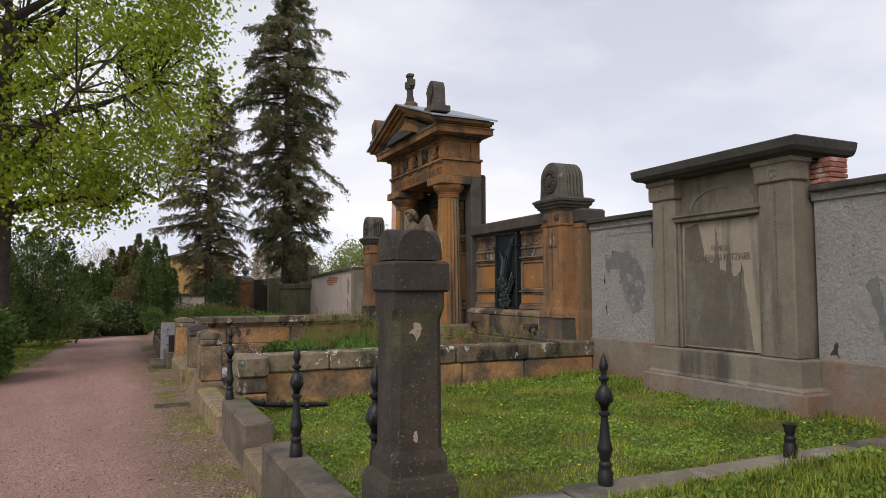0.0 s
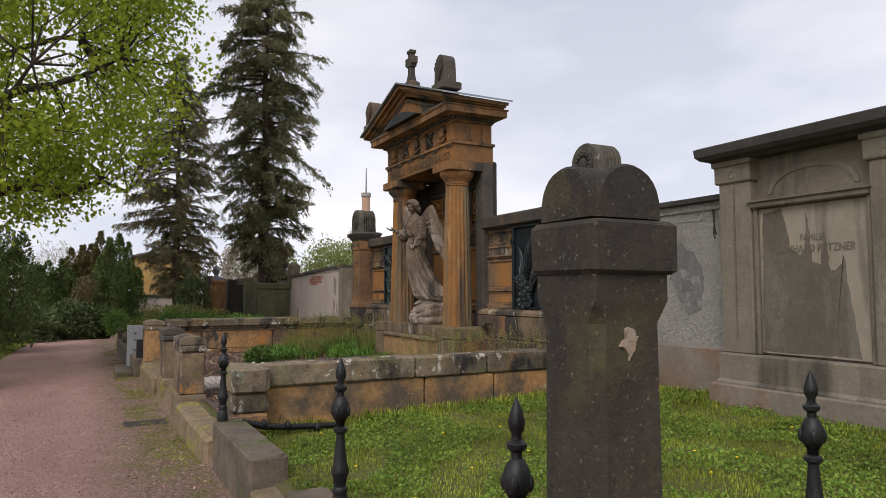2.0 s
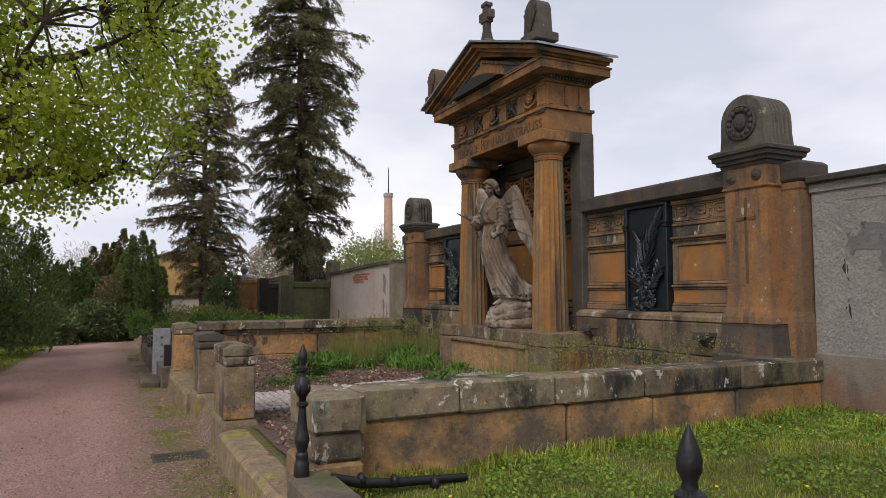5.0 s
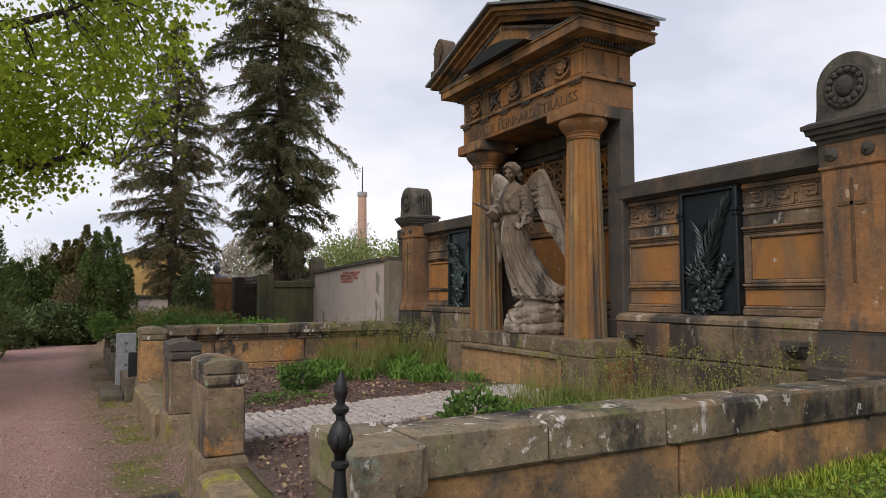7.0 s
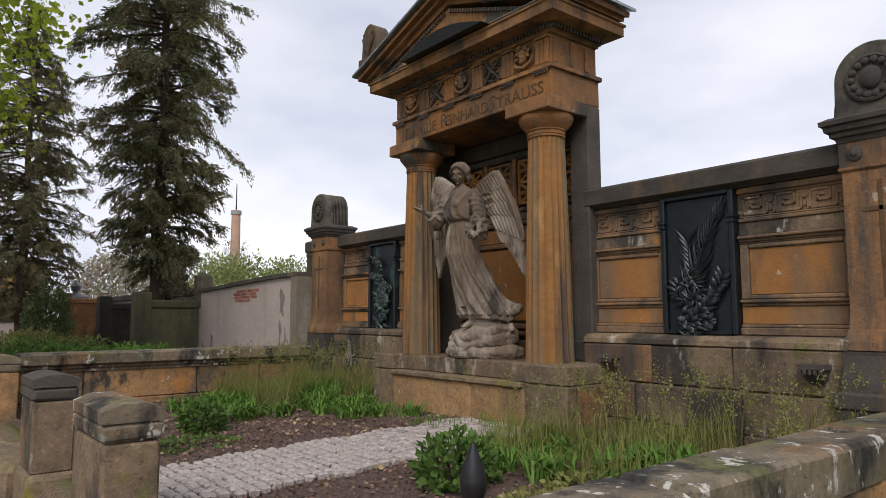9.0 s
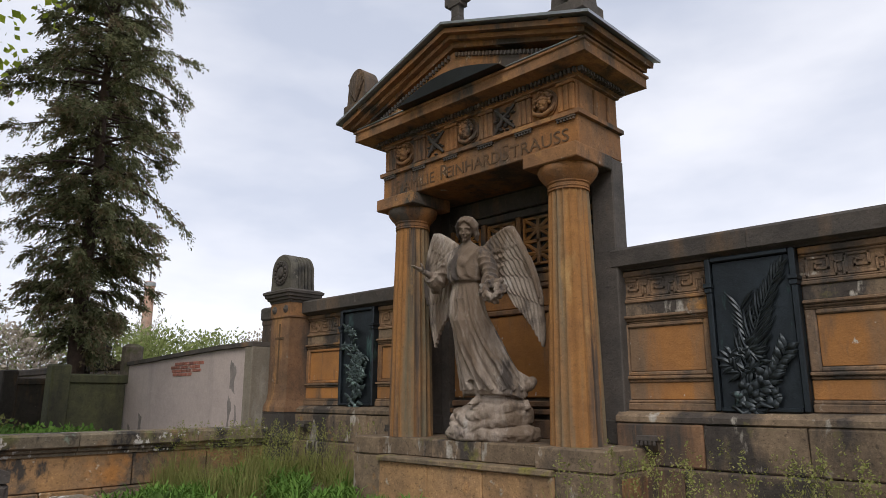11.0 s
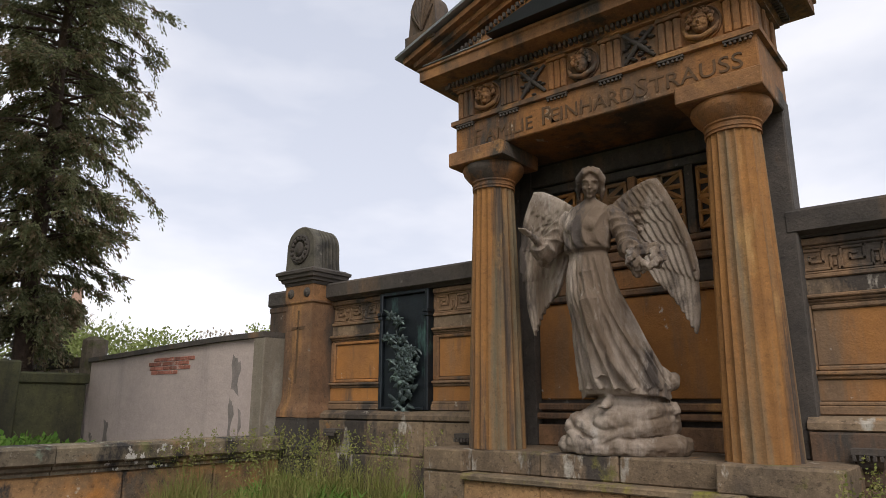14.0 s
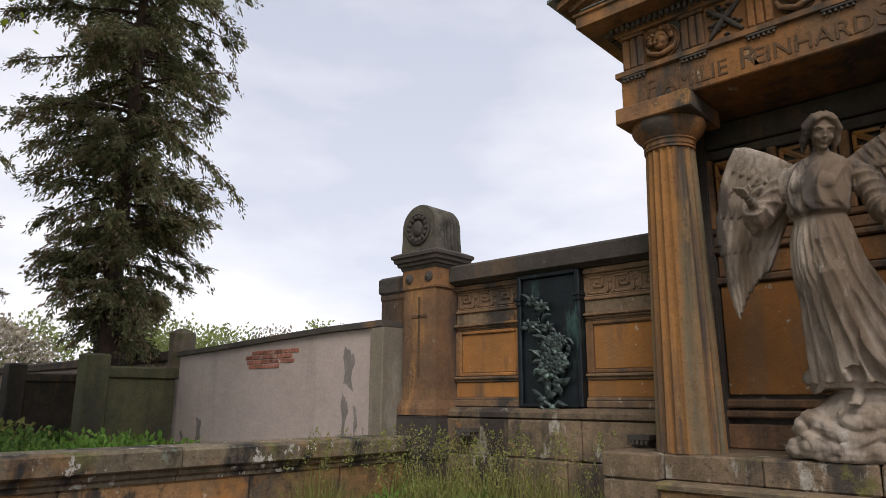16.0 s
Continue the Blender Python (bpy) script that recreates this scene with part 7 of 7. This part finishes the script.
# the wood edge on the far side of the path
for i, (x, y, rx, ry, rz, n, sz, mt, lb) in enumerate((
        (-3.25, 16.8, 1.15, 1.5, 0.92, 9000, 0.13, M_BUSH, "low leafy green shrub by the path"),
        (-3.6, 38.0, 2.2, 1.2, 0.95, 9000, 0.16, M_IVY, "dark low evergreen hedge at the bend of the path"),
        (-0.6, 40.3, 1.9, 1.0, 0.98, 9000, 0.16, M_IVY, "dark low evergreen hedge at the bend of the path"),
        (0.1, 40.9, 1.0, 0.9, 1.65, 7000, 0.12, M_RUSSET, "rounded russet-leaved shrub behind the hedge"),
        (-1.7, 43.5, 1.2, 0.9, 1.25, 4000, 0.12, M_SPRING, "light green spring shrub behind the hedge"),
        (1.1, 37.5, 0.5, 0.7, 0.6, 2600, 0.10, M_BUSH, "rounded green shrub at the bend of the path"))):
    shrub("evergreen_shrub" if mt is M_IVY else "leafy_shrub", x, y, ground_z(x, y), rx, ry, rz, n, sz, mt, lb, "shrub", 60 + i, 0.28, "path side shrubs")


def yew(cx, cy, z0, r, height, spires, n, size, mat, label, seed):
    """A yew: many upright plumes of needles rising from one short trunk."""
    g = np.random.default_rng(seed)
    t = thing("yew_tree", (cx, cy, z0), label, "yew", "yews at the wood edge")
    bm = bmesh.new()
    cs, ds = [], []
    for k in range(spires):
        a, q = 2.4 * k + seed, math.sqrt((k + 0.3) / spires)
        px, py = cx + r * q * math.cos(a), cy + r * q * math.sin(a)
        top = height * (1.05 - 0.30 * q) * float(g.uniform(0.78, 1.05))
        tube(bm, [(cx, cy, z0 - 0.05), (0.6 * cx + 0.4 * px, 0.6 * cy + 0.4 * py, z0 + 0.18 * top), (px, py, z0 + 0.5 * top), (px, py, z0 + 0.9 * top)], [0.07, 0.05, 0.03, 0.008], 5)
        m = n // spires
        h = g.random(m) ** 0.8
        wide = 0.42 * r * np.sin(np.pi * np.clip(0.16 + 0.84 * h, 0, 1)) ** 0.8 * g.random(m) ** 0.4 * (1 + 0.3 * np.sin(9 * h + k))
        b = g.random(m) * 6.283
        p = np.stack([px + wide * np.cos(b), py + wide * np.sin(b), z0 + 0.12 + top * h], 1)
        cs.append(p)
        ds.append(unit(np.stack([np.cos(b), np.sin(b), np.full(m, 1.1)], 1) + 0.6 * g.normal(size=(m, 3))))
    part("trunk", bm, M_BARK, t)
    c = np.concatenate(cs)
    adopt(new("crown", leaf_mesh("crown", c, np.concatenate(ds), g.uniform(0.6, 1.2, len(c)) * size, 0.2, mat)), t)
    return t


yew(-4.0, 30.5, -0.66, 2.2, 4.9, 16, 26000, 0.16, M_YEW, "dense dark green yew beside the turf", 1)
yew(-5.4, 23.0, -0.50, 2.0, 4.2, 13, 20000, 0.15, M_YEW, "dense dark green yew beside the turf", 2)
yew(0.2, 44.0, -0.88, 1.15, 6.0, 11, 20000, 0.2, M_BROWNYEW, "tall brownish yew with upright plumes behind the hedge", 3)
yew(-0.9, 46.5, -0.88, 0.9, 4.6, 8, 9000, 0.2, M_BROWNYEW, "tall brownish yew with upright plumes behind the hedge", 4)
yew(1.25, 41.0, -0.88, 1.1, 5.2, 14, 24000, 0.17, M_YEW, "tall green yew with upright plumes by the far wall", 5)
yew(-2.0, 43.5, -0.88, 1.4, 4.4, 11, 14000, 0.2, M_YEW, "dense dark green yew behind the hedge", 8)
yew(-7.5, 42.0, -0.88, 2.4, 4.4, 12, 9000, 0.22, M_YEW, "dense dark green yew beside the turf", 6)
# far spring scrub above the wall
for i in range(16):
    x, y = 8.6 + 1.9 * i + rng.uniform(-0.8, 0.8), 43 + rng.uniform(-4, 4) - 0.3 * i
    shrub("spring_thicket", float(x), float(y), -0.8, 2.2, 2.0, float(rng.uniform(2.5, 3.1)), 6000, 0.19, M_FARGREEN if i % 5 else M_FARTWIG, "far light green spring thicket behind the wall", "shrub", 90 + i, 0.3, "far thickets")
for i, (x, y, h) in enumerate(((31.0, 85.0, 11.0), (37.5, 88.0, 8.0), (-14.0, 75.0, 7.0), (-9.0, 80.0, 7.5), (-3.0, 85.0, 7.0))):
    shrub("bare_tree", x, y, -0.9, 1.7 if i < 2 else 3.5, 1.7, h * 0.53, 3000, 0.55, M_FARTWIG, "far bare twiggy tree in early spring", "tree", 130 + i, 0.06, "far bare trees")


# ---- conifers ----
def conifer(name, cx, cy, z0, height, radius, first, seed, mat, label, dens=1.0, dry=0.25, trunk=0.17):
    g = np.random.default_rng(seed)
    rr = random.Random(seed)
    t = thing(name, (cx, cy, z0), label, "conifer", "conifers")
    bm = bmesh.new()
    n = 14
    tube(bm, [(cx + 0.04 * math.sin(i * 1.3), cy + 0.03 * math.cos(i), z0 - 0.1 + (height + 0.1) * i / n) for i in range(n + 1)], [trunk * (1 - 0.93 * i / n) + (0.05 if i == 0 else 0) for i in range(n + 1)], 12)
    part("trunk", bm, M_CONBARK, t, "reddish brown trunk", 60)
    limbs = bmesh.new()
    cs, ds, ss, cs2, ds2, ss2 = [], [], [], [], [], []
    z = z0 + first
    while z < z0 + height - 0.1:
        s = (z - z0) / height
        full = radius * float(np.interp(s, (0.14, 0.2, 0.33, 0.46, 0.6, 0.67, 0.79, 1.0), (0.34, 0.50, 0.80, 0.98, 1.0, 0.90, 0.62, 0.05)))
        a = rr.uniform(0, 6.28)
        ln = max(0.15, full * rr.uniform(0.5, 1.0) * (0.95 + 0.55 * noise.noise((math.cos(a) * 1.3, math.sin(a) * 1.3, z * 0.8 + seed))))
        out = np.array([math.cos(a), math.sin(a), 0.0])
        side = np.array([-math.sin(a), math.cos(a), 0.0])
        rise, droop = rr.uniform(-0.15, 0.42), rr.uniform(0.05, 0.5)
        pts = []
        for k in range(6):
            q = k / 5
            pts.append((cx + ln * q * out[0], cy + ln * q * out[1], z + ln * (rise * q - droop * q * q)))
        tube(limbs, pts, [0.032 * (1 - 0.85 * k / 5) * (0.4 + ln / 2) for k in range(6)], 4)
        tw = int(9 * ln * dens) + 3
        q = 0.15 + 0.85 * g.random(tw) ** 0.7
        base = np.array([np.interp(q, np.linspace(0, 1, 6), [p[j] for p in pts]) for j in range(3)]).T
        td = unit(out * g.uniform(0.4, 1.0, (tw, 1)) + side * g.choice([-1.0, 1.0], (tw, 1)) * g.uniform(0.1, 0.9, (tw, 1)) + np.array([0, 0, -1.0]) * g.uniform(-0.35, 0.9, (tw, 1)))
        tl = g.uniform(0.22, 0.60, tw) * (1 - 0.35 * q) * min(1.0, 0.35 + ln / 1.6)
        kk = 36
        u = g.random((tw, kk, 1))
        c = base[:, None] + td[:, None] * tl[:, None, None] * u + np.array([0, 0, -0.45]) * tl[:, None, None] * u ** 2 + 0.03 * g.normal(size=(tw, kk, 3))
        d = td[:, None] * 0.8 + side * g.normal(0, 0.55, (tw, kk, 1)) + np.array([0, 0, -0.55]) + 0.25 * g.normal(size=(tw, kk, 3))
        c, d = c.reshape(-1, 3), unit(d.reshape(-1, 3))
        dead = np.repeat(g.random(tw) < dry * (1.7 - 1.5 * s) * (0.4 + 1.2 * (q > 0.55)), kk)
        sz = g.uniform(0.045, 0.115, len(c))
        cs.append(c[~dead]), ds.append(d[~dead]), ss.append(sz[~dead])
        cs2.append(c[dead]), ds2.append(d[dead]), ss2.append(sz[dead])
        z += rr.uniform(0.012, 0.055)
    tagged(part("branchwork", limbs, M_CONBARK, t), kind="stuff")
    for nm, a, b, c, mt in (("sprays", cs, ds, ss, mat), ("dry_sprays", cs2, ds2, ss2, M_BROWNSPRAY)):
        a = np.concatenate(a)
        if len(a):
            ob = new(nm, leaf_mesh(nm, a, np.concatenate(b), np.concatenate(c), 0.17, mt))
            adopt(ob, t)
            tagged(ob, "grey-green drooping sprays" if nm == "sprays" else "brownish dry sprays")
    return t


conifer("old_conifer", 5.0, 24.0, -0.2, 14.2, 2.0, 2.4, 21, M_SPRUCE, "tall slender grey-green conifer with drooping sprays", 1.35, 0.2, 0.20)
conifer("old_conifer", 3.3, 33.0, -0.7, 12.8, 2.2, 2.0, 22, M_DUNSPRAY, "tall brownish green conifer standing behind the graves", 1.1, 0.25, 0.2)


# ---- the broad tree by the path ----
def broad_tree(cx, cy, z0, seed):
    rr = random.Random(seed)
    g = np.random.default_rng(seed)
    t = thing("broad_tree", (cx, cy, z0), "spreading deciduous tree with fresh light green leaves", "tree")
    wood = bmesh.new()
    tube(wood, [(cx, cy, z0 - 0.1), (cx + 0.03, cy, z0 + 0.6), (cx - 0.03, cy + 0.05, z0 + 2.2), (cx + 0.02, cy, z0 + 4.2), (cx, cy, z0 + 7.0), (cx, cy, z0 + 10.5)], [0.40, 0.29, 0.25, 0.21, 0.14, 0.05], 14)
    part("trunk", wood, M_BARK, t, "dark brown trunk", 60)
    wood = bmesh.new()
    cc, rad = np.array([cx + 0.02, cy, z0 + 9.85]), np.array([4.88, 5.1, 6.1])
    clumps = []
    while len(clumps) < 700:
        v = Vector((rr.uniform(-1, 1), rr.uniform(-1, 1), rr.uniform(-1, 1)))
        n3 = (abs(v.x) ** 3.4 + abs(v.y) ** 3.4 + abs(v.z) ** 3.4) ** (1 / 3.4)
        edge = 1.0 + 0.16 * noise.noise(v * 2.3)
        if n3 > edge or n3 < 0.30 or (n3 < 0.62 and rr.random() < 0.55):
            continue
        if noise.noise(v * 3.1 + Vector((5, 2, 8))) < -0.30:
            continue
        clumps.append(tuple(cc + rad * np.array(v)))
    # limbs reach from the trunk to clumps by way of shared boughs
    boughs = []
    for k in range(16):
        a = 2.4 * k + 0.35
        h = 4.0 + 5.6 * k / 15
        tilt = 0.22 + 0.6 * (k / 15)
        ln = (4.2 - 1.6 * k / 15) * rr.uniform(0.85, 1.1)
        pts = []
        for i in range(6):
            q = i / 5
            pts.append((cx + ln * q * math.cos(a) + rr.gauss(0, 0.10) * q, cy + ln * q * math.sin(a) + rr.gauss(0, 0.10) * q, z0 + h + ln * tilt * q + rr.gauss(0, 0.14) * q))
        tube(wood, pts, [(0.19 - 0.07 * k / 15) * (1 - 0.84 * i / 5) for i in range(6)], 8)
        boughs += pts[2:]
    bv_ = np.array(boughs)
    for p in clumps:
        i = int(np.argmin(((bv_ - np.array(p)) ** 2).sum(1)))
        o = boughs[i]
        m = tuple(0.5 * (o[j] + p[j]) + rr.gauss(0, 0.12) for j in range(3))
        tube(wood, [o, m, p], [0.030, 0.019, 0.007], 4)
    tagged(part("branchwork", wood, M_BARK, t, "bare dark limbs", 60), kind="stuff")
    e = np.array(clumps)
    reps = 132
    c = np.repeat(e, reps, 0) + g.normal(0, 1, (len(e) * reps, 3)) * np.array([0.38, 0.38, 0.30])
    d = unit(g.normal(size=(len(c), 3)) + np.array([0, 0, -0.35]))
    ob = new("crown", leaf_mesh("crown", c, d, g.uniform(0.07, 0.155, len(c)), 0.40, M_SPRING))
    adopt(ob, t)
    tagged(ob, "fresh light green leaves")
    return t


broad_tree(-2.95, 20.0, -0.45, 31)

# ---- cobbled strip to the temple ----
cob = thing("cobble_strip", (3.2, 12.3, 0.06), "pale granite setts laid in curved rows to the temple", "paving", kind="structure")
sett = bmesh.new()
block(sett, -0.043, 0.043, -0.043, 0.043, -0.03, 0.03, 0.012, 0.003, 1)
sett_mesh = bake("sett", sett, M_COBBLE)
rr = random.Random(3)
rest = bmesh.new()
count = 0
for i in range(40):
    for j in range(13):
        x = 1.40 + 0.096 * i
        y = 11.55 + 0.096 * j + 0.10 * math.sin(math.pi * ((i % 8) / 8.0))
        z = ground_z(x, y) + 0.045 + rr.uniform(-0.006, 0.006)
        m = pose(x + rr.uniform(-0.006, 0.006), y + rr.uniform(-0.006, 0.006), z, rr.uniform(-4, 4), rr.uniform(-4, 4), rr.uniform(-14, 14)) @ Matrix.Diagonal((rr.uniform(0.85, 1.05), rr.uniform(0.85, 1.05), 1, 1))
        if x < 3.6 and count < 300:
            o = new("sett", sett_mesh)
            adopt(o, cob)
            o.matrix_basis = m
            count += 1
        else:
            vs = [rest.verts.new(m @ v.co) for v in sett_mesh.vertices]
            for p in sett_mesh.polygons:
                rest.faces.new([vs[q] for q in p.vertices])
tagged(part("setts_beyond", rest, M_COBBLE, cob), "pale granite setts", kind="stuff")
